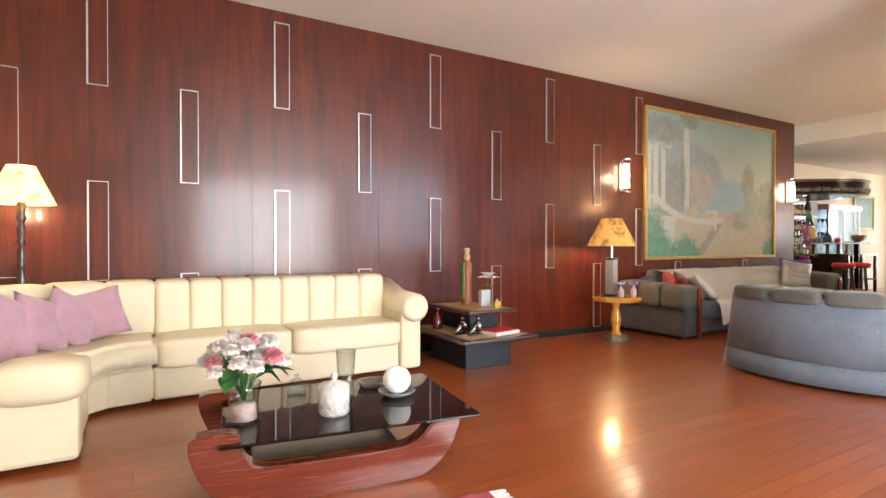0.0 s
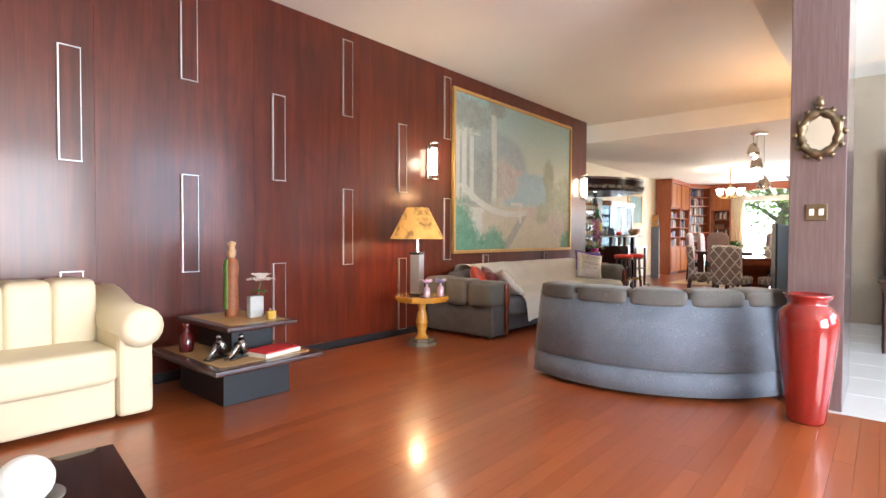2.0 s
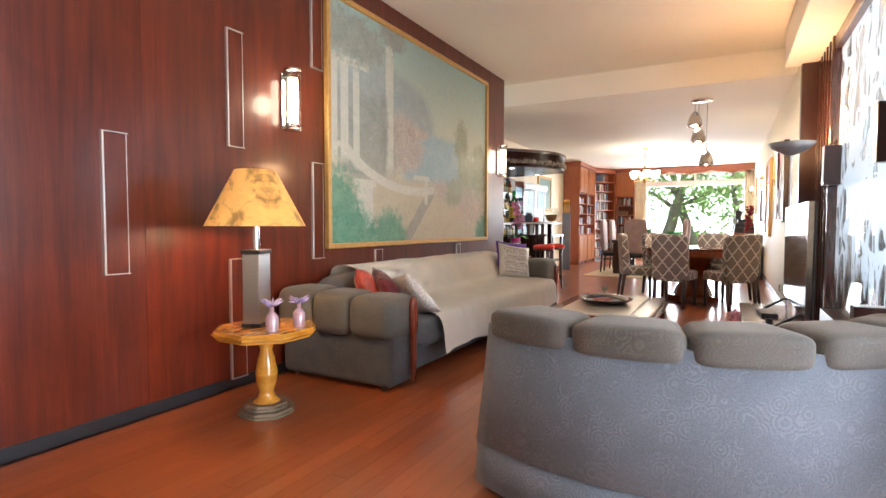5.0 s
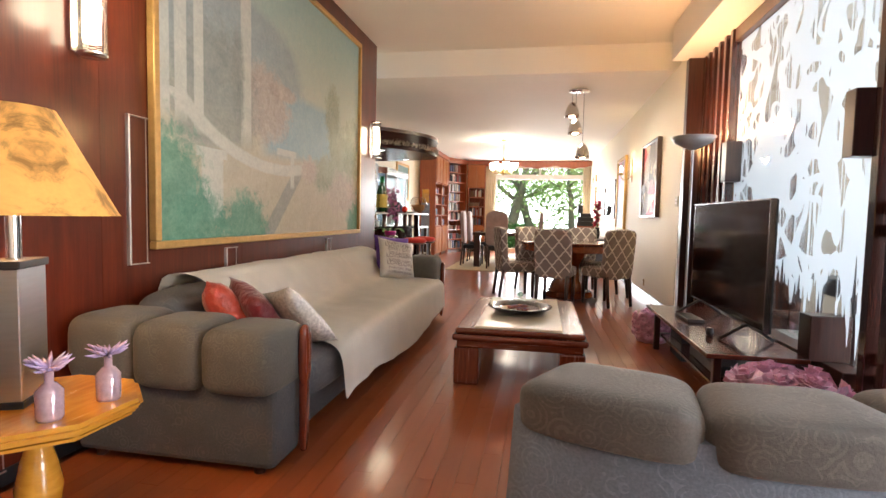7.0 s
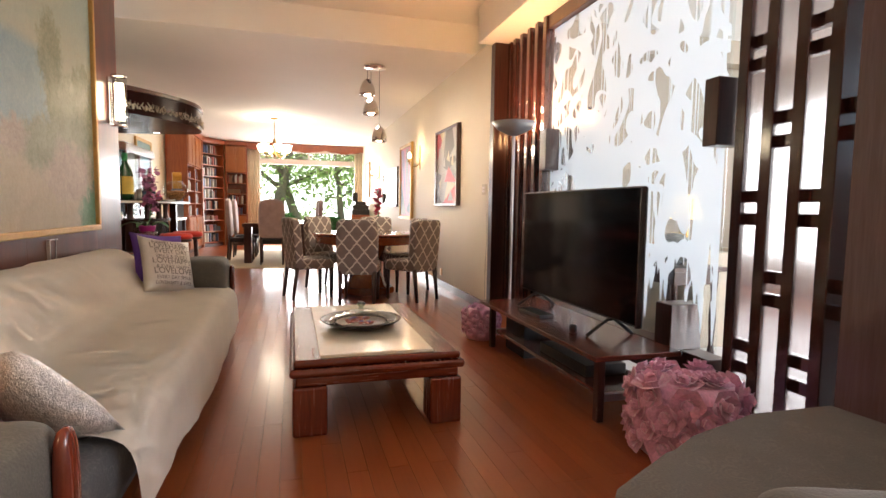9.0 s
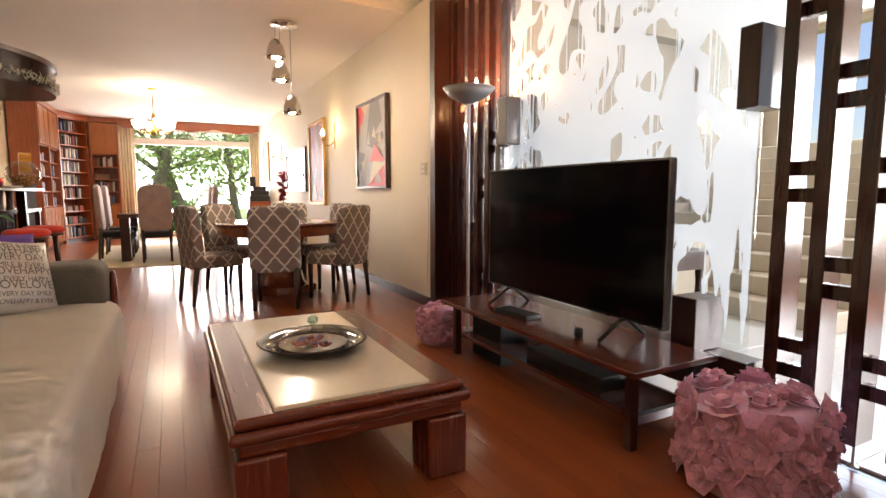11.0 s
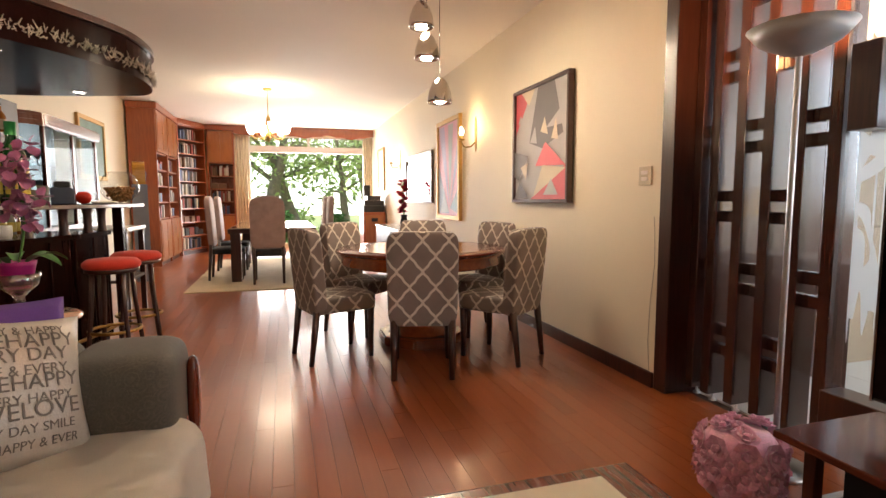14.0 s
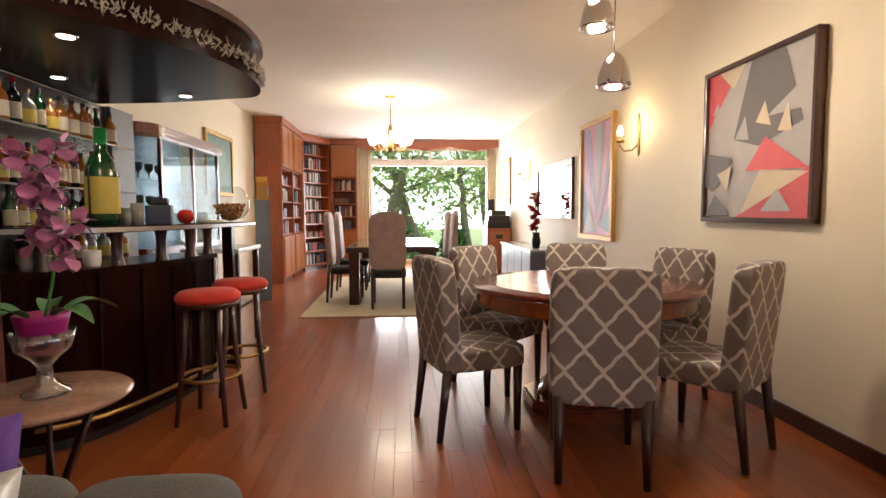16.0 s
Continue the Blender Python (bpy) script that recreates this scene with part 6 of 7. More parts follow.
part("frame", bm, OLD_BRASS, wm, "ornate cast brass frame")
bm = B()
bm.faces.new([bm.verts.new((-0.012, y, z)) for _, y, z in pts])
part("glass", bm, MIRROR, wm)
sp = thing("switch_plate", "ornate brass switch plate with two white switches", "switch", pose(4.748, 0.965, 1.31))
part("plate", box(B(), -0.01, 0, -0.06, 0.06, -0.055, 0.055, 0.004), OLD_BRASS, sp)
for y in (-0.04, 0.012):
    part("rocker", box(B(), -0.016, -0.01, y, y + 0.028, -0.022, 0.022, 0.003), PETAL_WHITE, sp)


# ---- bar ----
def smooth_path(pts, n=6):
    """Points of a smooth line through pts."""
    out = []
    p = [Vector((*q, 0)) for q in pts]
    for i in range(len(p) - 1):
        a, b, c, d = p[max(i - 1, 0)], p[i], p[i + 1], p[min(i + 2, len(p) - 1)]
        for k in range(n):
            t = k / n
            v = 0.5 * ((2 * b) + (c - a) * t + (2 * a - 5 * b + 4 * c - d) * t * t + (3 * b - a - 3 * c + d) * t ** 3)
            out.append((v.x, v.y))
    return out + [pts[-1]]


def moved(path, d):
    """The path moved sideways by d, to its right."""
    out = []
    for i, (x, y) in enumerate(path):
        (ax, ay), (bx, by) = path[max(i - 1, 0)], path[min(i + 1, len(path) - 1)]
        l = math.hypot(bx - ax, by - ay)
        out.append((x + d * (by - ay) / l, y - d * (bx - ax) / l))
    return out


bar_line = smooth_path([(10.40, 5.72), (10.46, 5.48), (10.66, 5.20), (11.05, 5.05), (11.4, 4.96), (11.75, 4.92)])
ledge_line = smooth_path([(10.40, 5.72), (10.46, 5.48), (10.66, 5.20), (11.05, 5.05), (11.4, 4.96), (11.75, 4.92), (12.28, 4.87)])
bar = thing("bar_counter", "curved dark wooden bar counter with a raised glass shelf", "bar counter", pose(0, 0, 0))


def along(path, inner, outer, z0, z1):
    bm = B()
    prism(bm, moved(path, outer) + moved(path, inner)[::-1], z0, z1)
    return bm


part("front", along(bar_line, -0.06, 0.0, 0.06, 0.92), BAR_WOOD, bar)
part("plinth", along(bar_line, -0.08, -0.03, 0.0, 0.06), BLACK_LACQUER, bar)
part("counter", along(bar_line, -0.42, 0.03, 0.92, 0.955), BAR_WOOD, bar)
part("ledge", along(ledge_line, -0.12, 0.12, 1.145, 1.18), BAR_WOOD, bar)
part("ledge_foot", box(B(), 12.12, 12.20, 4.90, 4.98, 0.0, 1.145, 0.004), BAR_WOOD, bar)
part("edge_strip", along(ledge_line, 0.118, 0.124, 1.15, 1.175), STEEL, bar, "thin metal edging")
for k in (3, 9, 15, 20, 25, 29):
    x, y = moved(bar_line, -0.02)[k]
    part("post", lathe(B(), [(0.04, 0.955), (0.03, 1.0), (0.03, 1.1), (0.04, 1.145)], 12, (x, y, 0)), DARK_UP, bar)
bm = B()
tube(bm, [(x, y, 0.17) for x, y in moved(bar_line, 0.10)[8:]], 0.014, 8)
part("foot_rail", bm, BRASS, bar, "brass foot rail")
for k in range(1, 30, 4):
    x, y = moved(bar_line, 0.001)[k]
    nx, ny = moved(bar_line, 0.012)[k]
    bm = B()
    tube(bm, [(nx, ny, 0.08), (nx, ny, 0.91)], 0.008, 6)
    part("bead", bm, BAR_WOOD, bar)

canopy_line = smooth_path([(9.72, 5.32), (9.92, 4.98), (10.30, 4.66), (10.70, 4.44), (11.15, 4.40), (11.48, 4.50), (11.58, 4.72), (11.70, 5.10), (11.76, 5.40), (11.80, 5.73)])
can = thing("bar_canopy", "curved dark wooden bar canopy with spotlights", "canopy", pose(0, 0, 0))
bm = B()
prism(bm, canopy_line + [(9.70, 5.73), (9.70, 5.3)], 2.05, 2.09)
part("soffit", bm, BAR_WOOD, can, "dark glossy underside")
part("fascia", along(canopy_line, -0.05, 0.0, 2.09, 2.28), BAR_WOOD, can)
part("rim", along(canopy_line, -0.09, 0.02, 2.28, 2.32), DARK_WOOD, can)
bm = B()
prism(bm, moved(canopy_line, -0.06) + [(9.74, 5.73), (9.74, 5.4)], 2.24, 2.30)
part("lid", bm, DARK_WOOD, can)
for x, y in ((11.50, 4.98), (10.30, 5.02), (11.05, 5.52), (10.5, 5.5)):
    part("spot", lathe(B(), [(0.0, 2.046), (0.035, 2.046), (0.035, 2.05)], 16, (x, y, 0)), SPOT_BULB, can, "lit recessed spotlight")
    part("spot_ring", lathe(B(), [(0.036, 2.049), (0.048, 2.044), (0.05, 2.05)], 18, (x, y, 0)), CHROME, can)
    lamp("spot_light", "SPOT", 4, look((x, y, 2.03), (x, y + 0.001, 0)), (1.0, 0.84, 0.6), 0.03).data.spot_size = radians(100)
bm = B()
rnd = random.Random(2)
gl = moved(canopy_line, 0.015)
for i in range(len(gl) - 8):
    for _ in range(16):
        t = rnd.random()
        x, y = gl[i][0] + (gl[i + 1][0] - gl[i][0]) * t, gl[i][1] + (gl[i + 1][1] - gl[i][1]) * t
        a, z = rnd.uniform(0, 6.28), 2.10 + rnd.uniform(0, 0.05)
        tube(bm, [(x, y, z), (x + 0.02 * math.cos(a), y + 0.02 * math.sin(a), z + rnd.uniform(-0.03, 0.05))], [0.005, 0.0015], 4)
gar = part("garland", bm, surface("silver_tinsel", (0.50, 0.46, 0.38), 0.3, 0.4, 40, 90, metal=0.6), kind="stuff")
tagged(gar, "silver leafy garland round the canopy edge", "garland")

# bar back with shelves and bottles
BB = 5.74
bb = thing("bar_shelves", "mirror-backed glass shelves behind the bar", "shelves", pose(0, 0, 0))
part("mirror", box(B(), 9.68, 11.88, BB - 0.02, BB - 0.004, 0.95, 2.04), DIM_BACK, bb, "mirrored back panel with its dark reflection put into the colour")
part("side_panel", box(B(), 11.89, 12.22, BB - 0.06, BACK - 0.004, 0.9, 2.05, 0.004), surface("grey_side_board", (0.13, 0.135, 0.15), 0.5, 0.2, 6, 60), bb, "grey metal side panel")
part("partition", box(B(), 9.68, 11.88, BB, BACK - 0.004, 0, 2.05), DARK_UP, bb)
for z in (1.14, 1.40, 1.72):
    part("shelf", box(B(), 9.68, 11.88, BB - 0.22, BB - 0.022, z, z + 0.012, 0.002), DARK_GLASS, bb, "thick glass shelf")
part("cabinet", box(B(), 10.75, 11.88, BB - 0.26, BB - 0.002, 0.0, 0.9, 0.005), DARK_WOOD, bb)
part("counter", box(B(), 10.75, 11.88, BB - 0.28, BB - 0.004, 0.9, 0.93, 0.005), DARK_WOOD, bb)


def bottle(m, h, r, glass_, lab, cap, label):
    b = thing("bottle", label, "bottle", m, "bar bottles")
    part("body", lathe(B(), [(0, 0), (r, 0), (r, h * 0.58), (r * 0.75, h * 0.68), (r * 0.34, h * 0.76), (r * 0.32, h * 0.95), (r * 0.38, h * 0.955), (0, h * 0.957)], 16), glass_, b)
    part("cap", lathe(B(), [(r * 0.4, h * 0.9), (r * 0.4, h), (0, h)], 12), cap, b)
    part("label", lathe(B(), [(r * 1.012, h * 0.14), (r * 1.012, h * 0.48)], 16), lab, b)
    return b


kinds = [bottle(pose(10.72 + 0.1 * k, BB - 0.12, 1.732), h, r, g_, l_, c_, t_) for k, (h, r, g_, l_, c_, t_) in enumerate((
    (0.24, 0.04, AMBER, LABEL_WHITE, BLACK_PLASTIC, "amber spirit bottle with a white label"),
    (0.26, 0.036, DARK_BOTTLE, LABEL_WHITE, RED_GLAZE, "dark wine bottle with a pale label"),
    (0.22, 0.045, CLEAR_BOTTLE, LABEL_YELLOW, BRASS, "clear squat bottle with a yellow label"),
    (0.25, 0.034, GREEN_GLASS, LABEL_WHITE, BLACK_PLASTIC, "green bottle with a white label"),
    (0.21, 0.042, AMBER, LABEL_YELLOW, BRASS, "round amber bottle with a gold cap")))]
rnd = random.Random(9)
for z in (1.152, 1.412, 1.732):
    for k in range(12):
        if z > 1.7 and k < 5:
            continue
        copy_thing(rnd.choice(kinds), pose(10.72 + 0.1 * k + rnd.uniform(-0.008, 0.008), BB - 0.12 + rnd.uniform(-0.035, 0.03), z, 0, 0, rnd.uniform(0, 360)))
for k in range(9):
    copy_thing(rnd.choice(kinds), pose(10.82 + 0.12 * k, BB - 0.14 + rnd.uniform(-0.04, 0.04), 0.93, 0, 0, rnd.uniform(0, 360)))
gb = thing("wine_jug", "big dark green bottle with a yellow label in a wire stand", "bottle", pose(10.77, 5.15, 1.18) @ Matrix.Scale(0.86, 4))
part("body", lathe(B(), [(0, 0), (0.085, 0), (0.095, 0.05), (0.095, 0.34), (0.07, 0.42), (0.035, 0.48), (0.034, 0.60), (0, 0.60)], 24), GREEN_GLASS, gb)
part("label", lathe(B(), [(0.0965, 0.08), (0.0965, 0.31)], 24), LABEL_YELLOW, gb, "yellow paper label")
part("neck_foil", lathe(B(), [(0.037, 0.52), (0.037, 0.62), (0, 0.62)], 14), surface("green_foil", (0.02, 0.25, 0.06), 0.3, 0.2, 10, 50, metal=0.4), gb, "bright green foil")
bm = B()
tube(bm, [(-0.11, 0.02, 0.0), (-0.11, 0.02, 0.36), (-0.06, 0.02, 0.40)], 0.007, 6)
tube(bm, [(0.11, 0.02, 0.0), (0.11, 0.02, 0.36), (0.06, 0.02, 0.40)], 0.007, 6)
part("stand", bm, BLACK_PLASTIC, gb)
for x, y, z, h, r, mt, nm, lb in ((10.95, 5.06, 1.18, 0.13, 0.034, CLEAR_BOTTLE, "tumbler", "clear tumbler on the bar ledge"), (10.90, 5.10, 1.18, 0.10, 0.03, CLEAR_BOTTLE, "tumbler", "short cut glass on the bar ledge"), (11.02, 5.10, 1.18, 0.09, 0.03, CLEAR_BOTTLE, "tumbler", "small clear glass on the bar ledge"), (10.56, 5.42, 0.955, 0.10, 0.04, CLEAR_BOTTLE, "tumbler", "cut glass tumbler on the bar"), (10.80, 5.24, 0.955, 0.09, 0.045, WHITE_BALL, "white_candle", "thick white candle on the bar counter")):
    o = thing(nm, lb, "bar ware", pose(x, y, z))
    part("body", lathe(B(), [(0, 0), (r * 0.85, 0), (r, h * 0.3), (r, h), (r * 0.9, h), (r * 0.85, 0.012), (0, 0.012)], 16), mt, o)
bl = thing("napkin_holder", "dark slate-blue box holding folded napkins", "napkin holder", pose(11.10, 5.0, 1.18, 0, 0, 20))
part("body", box(B(), -0.09, 0.09, -0.07, 0.07, 0, 0.12, 0.008), surface("slate_blue_box", (0.025, 0.04, 0.075), 0.5, 0.2, 9, 60), bl)
part("napkins", box(B(), -0.05, 0.06, -0.05, 0.05, 0.12, 0.165, 0.012), BLACK_PLASTIC, bl)
rbl = thing("red_ball", "glossy red apple ornament on the bar", "ornament", pose(11.40, 4.965, 1.18))
part("body", lathe(B(), [(0.0, 0.004)] + [(0.055 * math.sin(math.pi * k / 10), 0.05 - 0.05 * math.cos(math.pi * k / 10)) for k in range(1, 10)] + [(0.0, 0.092)], 20), surface("red_gloss", (0.62, 0.03, 0.015), 0.15, 0.2, 9, 50, bump=0.0, coat=0.5), rbl)
tray = thing("serving_dish", "low cream dish beside the nut jar", "dish", pose(11.72, 4.92, 1.18))
part("body", lathe(B(), [(0.0, 0.0), (0.08, 0.0), (0.10, 0.018), (0.09, 0.022), (0.0, 0.012)], 20), MARBLE, tray)
nb = thing("nut_bowl", "round fishbowl jar half full of nuts", "jar", pose(12.05, 4.885, 1.18) @ Matrix.Scale(1.15, 4))
part("globe", lathe(B(), [(0.0, 0.003)] + [(0.135 * math.sin(math.pi * k / 14), 0.13 - 0.13 * math.cos(math.pi * k / 14)) for k in range(3, 13)], 28), GLASS, nb, "clear glass globe")
bm = B()
rnd = random.Random(5)
for k in range(170):
    z = 0.012 + 0.10 * rnd.random()
    a, rr = rnd.uniform(0, 6.28), (0.118 * math.sqrt(1 - ((z - 0.13) / 0.13) ** 2) - 0.012) * math.sqrt(rnd.random())
    lathe(bm, [(0, -0.014), (0.011, -0.006), (0.013, 0.004), (0, 0.014)], 6, (rr * math.cos(a), rr * math.sin(a), z + 0.01))
part("nuts", bm, surface("nut_shell", (0.42, 0.19, 0.06), 0.6, 0.3, 30, 60), nb, "brown nuts", kind="stuff")


def stool(m):
    s = thing("bar_stool", "tall dark bar stool with a red velvet seat", "bar stool", m, "bar stools")
    part("seat", lathe(B(), [(0.0, 0.72), (0.17, 0.72), (0.185, 0.735), (0.185, 0.76), (0.16, 0.785), (0.08, 0.795), (0, 0.797)], 32), RED_VELVET, s, "round red velvet seat")
    part("seat_ring", lathe(B(), [(0.15, 0.69), (0.175, 0.70), (0.175, 0.722), (0.15, 0.722)], 28), DARK_WOOD, s)
    for k in range(4):
        a = math.pi / 2 * k + 0.7
        c, d = math.cos(a), math.sin(a)
        bm = B()
        tube(bm, [(0.205 * c, 0.205 * d, 0.0), (0.19 * c, 0.19 * d, 0.12), (0.15 * c, 0.15 * d, 0.45), (0.135 * c, 0.135 * d, 0.70)], [0.014, 0.015, 0.016, 0.017], 10)
        part("leg", bm, DARK_UP, s)
    bm = B()
    tube(bm, [(0.165 * math.cos(a * math.pi / 14), 0.165 * math.sin(a * math.pi / 14), 0.27) for a in range(28)], 0.012, 8, closed=True)
    part("foot_ring", bm, BRASS, s, "bent wood foot ring")
    return s


s0 = stool(pose(10.97, 4.68, 0))
copy_thing(s0, pose(11.50, 4.65, 0, 0, 0, 20))

# vitrine, side desk and wall art behind the bar
vt = thing("glass_vitrine", "red-brown vitrine with curved glass corner", "cabinet", pose(12.32, 5.62, 0))
part("body", box(B(), 0.0, 1.68, 0.04, 0.46, 0.0, 0.95, 0.008), RED_UP, vt)
part("back", box(B(), 0.0, 1.68, 0.43, 0.46, 0.95, 1.9), DIM_BACK, vt, "dark glazed back panel")
part("side", box(B(), 0.0, 0.03, 0.24, 0.43, 0.95, 1.9, 0.004), RED_UP, vt)
arc = [(0.24 - 0.24 * math.cos(math.pi / 2 * k / 8), 0.24 - 0.24 * math.sin(math.pi / 2 * k / 8)) for k in range(9)]
crown = [(x - 0.03, y - 0.04) for x, y in arc] + [(1.71, -0.04), (1.71, 0.47), (-0.03, 0.47)]
part("crown", box_poly(crown, 1.9, 2.02), RED_WOOD, vt)
bm = B()
prism(bm, arc + [(1.62, 0.0), (1.62, 0.006)] + [(x + 0.005, y + 0.006) for x, y in arc[::-1]], 0.95, 1.9)
part("glass", bm, CASE_GLASS, vt, "clear curved glass front")
for x in (0.22, 0.92, 1.62):
    part("post", box(B(), x, x + 0.035, -0.006, 0.03, 0.95, 1.9, 0.004, 1), RED_UP, vt)
for z in (1.25, 1.55):
    part("shelf", box(B(), 0.06, 1.62, 0.16, 0.425, z, z + 0.008), DARK_GLASS, vt)
for k in range(8):
    o = thing("goblet", "clear stemmed goblet in the vitrine", "glass", pose(12.52 + 0.2 * (k % 4), 5.9, 1.258 if k < 4 else 1.558), "vitrine goblets")
    part("body", lathe(B(), [(0, 0), (0.03, 0), (0.006, 0.01), (0.006, 0.07), (0.035, 0.10), (0.038, 0.16), (0.034, 0.16), (0.03, 0.11), (0, 0.09)], 14), CLEAR_BOTTLE, o)
sd = thing("side_desk", "small dark desk with pale edging beside the bar", "desk", pose(12.74, 5.18, 0))
part("top", box(B(), -0.35, 0.35, -0.25, 0.25, 0.90, 0.94, 0.006), WHITE_TILE, sd)
for x in (-0.31, 0.31):
    for y in (-0.21, 0.21):
        part("leg", box(B(), x - 0.025, x + 0.025, y - 0.025, y + 0.025, 0, 0.9, 0.003), DARK_UP, sd)
part("shelf", box(B(), -0.33, 0.33, -0.23, 0.23, 0.4, 0.43), DARK_WOOD, sd)


def framed(name, label, x0, x1, z0, z1, y, facing, fmat, w=0.04, deep=0.035):
    """A framed picture on a wall that faces along y."""
    p = thing(name, label, "painting", pose(0, y, 0))
    s = facing
    for a, b, c, d in ((x0, x1, z0, z0 + w), (x0, x1, z1 - w, z1), (x0, x0 + w, z0 + w, z1 - w), (x1 - w, x1, z0 + w, z1 - w)):
        part("frame", box(B(), a, b, min(0, s * deep), max(0, s * deep), c, d, 0.004, 1), fmat, p)
    return p


def flat_shape(p, poly, x0, x1, z0, z1, depth, facing, mat):
    bm = B()
    bm.faces.new([bm.verts.new((x0 + u * (x1 - x0), facing * depth, z0 + v * (z1 - z0))) for u, v in poly])
    bm.normal_update()
    for f in bm.faces:
        if f.normal.y * facing < 0:
            f.normal_flip()
    part("painted_shape", bm, mat, p)


A_GREY, A_DARK, A_RED, A_BEIGE = (surface(n, c, 0.5, 0.08, 6, 60, bump=0.1) for n, c in (("art_grey", (0.36, 0.34, 0.33)), ("art_dark", (0.13, 0.12, 0.12)), ("art_red", (0.55, 0.09, 0.10)), ("art_beige", (0.52, 0.43, 0.30))))
x0, x1, z0, z1 = 10.42, 11.47, 1.18, 2.24
p = framed("abstract_painting", "abstract canvas of red grey and black triangles, thin dark frame", x0, x1, z0, z1, RIGHT, 1, DARK_WOOD, 0.03, 0.06)
part("canvas", box(B(), x0 + 0.03, x1 - 0.03, 0.0, 0.03, z0 + 0.03, z1 - 0.03), A_GREY, p)
a, b, c, d = x1 - 0.03, x0 + 0.03, z0 + 0.03, z1 - 0.03   # u runs from the far end
for k, (poly, mt) in enumerate((
        ([(0, 0.62), (0.34, 1), (0, 1)], A_RED), ([(0.05, 0.72), (0.16, 0.72), (0.10, 0.80)], A_GREY), ([(0.12, 1), (0.40, 1), (0.28, 0.86)], A_BEIGE),
        ([(0.46, 1), (0.76, 1), (0.92, 0.55), (0.55, 0.45), (0.30, 0.52)], A_DARK), ([(0.62, 0.62), (0.98, 0.82), (0.98, 0.62)], A_GREY),
        ([(0.52, 0.60), (0.60, 0.72), (0.66, 0.56)], A_BEIGE), ([(0.72, 0.52), (0.80, 0.68), (0.84, 0.50)], A_BEIGE), ([(0.32, 0.52), (0.42, 0.66), (0.46, 0.50)], A_GREY),
        ([(0.34, 0.0), (1, 0.30), (1, 0.0)], A_RED), ([(0.44, 0.30), (0.62, 0.50), (0.98, 0.28)], A_RED), ([(0.40, 0.02), (0.98, 0.26), (0.58, 0.30)], A_BEIGE),
        ([(0.60, 0.04), (0.74, 0.18), (0.86, 0.04)], A_GREY), ([(0, 0.0), (0.12, 0.16), (0.30, 0.02)], A_DARK), ([(0, 0.46), (0.30, 0.40), (0.10, 0.18), (0, 0.22)], A_DARK), ([(0.14, 0.30), (0.30, 0.34), (0.26, 0.18)], A_BEIGE))):
    flat_shape(p, poly, a, b, c, d, 0.032 + 0.0012 * k, 1, mt)
x0, x1, z0, z1 = 13.15, 14.18, 0.93, 2.32
p = framed("ray_painting", "tall pink and violet ray painting in a gilt frame", x0, x1, z0, z1, RIGHT, 1, GILT, 0.06, 0.05)
A_PINK, A_VIOLET, A_BLUE = (surface(n, c, 0.5, 0.1, 4, 60, bump=0.1) for n, c in (("art_pink", (0.62, 0.28, 0.36)), ("art_violet", (0.36, 0.26, 0.42)), ("art_slate", (0.20, 0.24, 0.30))))
part("canvas", box(B(), x0 + 0.06, x1 - 0.06, 0.0, 0.025, z0 + 0.06, z1 - 0.06), A_PINK, p)
a, b, c, d = x1 - 0.06, x0 + 0.06, z0 + 0.06, z1 - 0.06
for k, (poly, mt) in enumerate((([(0, 0.55), (0.55, 0.02), (0, 0.02)], A_BLUE), ([(0, 0.98), (0.3, 0.98), (0.55, 0.1)], A_VIOLET), ([(0.5, 0.98), (0.75, 0.98), (0.58, 0.12)], A_GREY), ([(1, 0.9), (1, 0.6), (0.6, 0.1)], A_VIOLET), ([(0.6, 0.08), (1, 0.3), (1, 0.02)], A_BLUE), ([(0.1, 0.02), (0.55, 0.04), (0.3, 0.25)], A_GREY))):
    flat_shape(p, poly, a, b, c, d, 0.027 + 0.0012 * k, 1, mt)
p = framed("wall_mirror", "wide mirror in a dark wooden frame above the sideboard", 14.5, 16.3, 1.16, 1.98, RIGHT, 1, DARK_WOOD, 0.07, 0.04)
p["category"] = "mirror"
part("glass", box(B(), 14.57, 16.23, 0.0, 0.02, 1.23, 1.91), MIRROR, p)
p = framed("small_painting", "small framed picture in a gilt frame near the window", 18.5, 19.3, 1.42, 2.4, RIGHT, 1, GILT, 0.06, 0.04)
part("canvas", box(B(), 18.56, 19.24, 0.0, 0.02, 1.48, 2.34), A_BEIGE, p)
p = framed("green_painting", "green toned painting in a gilt frame behind the bar", 14.85, 15.95, 1.5, 2.38, BACK, -1, GILT, 0.06, 0.04)
part("canvas", box(B(), 14.91, 15.89, -0.02, 0.0, 1.56, 2.32), surface("art_green", (0.10, 0.20, 0.15), 0.5, 0.45, 5, 40, bump=0.2), p)
sw = thing("wall_switch", "cream double switch on the wall", "switch", pose(9.54, RIGHT, 1.36))
part("plate", box(B(), -0.06, 0.06, 0, 0.010, -0.06, 0.06, 0.003), surface("switch_plastic", (0.55, 0.48, 0.36), 0.4, 0.05), sw)
for z in (-0.02, 0.02):
    part("rocker", box(B(), -0.03, 0.03, 0.010, 0.016, z - 0.012, z + 0.012, 0.002), PETAL_WHITE, sw)
so = thing("wall_socket", "small dark wall socket above the skirting", "socket", pose(11.25, RIGHT, 0.22))
part("plate", box(B(), -0.035, 0.035, 0, 0.012, -0.05, 0.05, 0.003), BRASS, so)
bm = B()
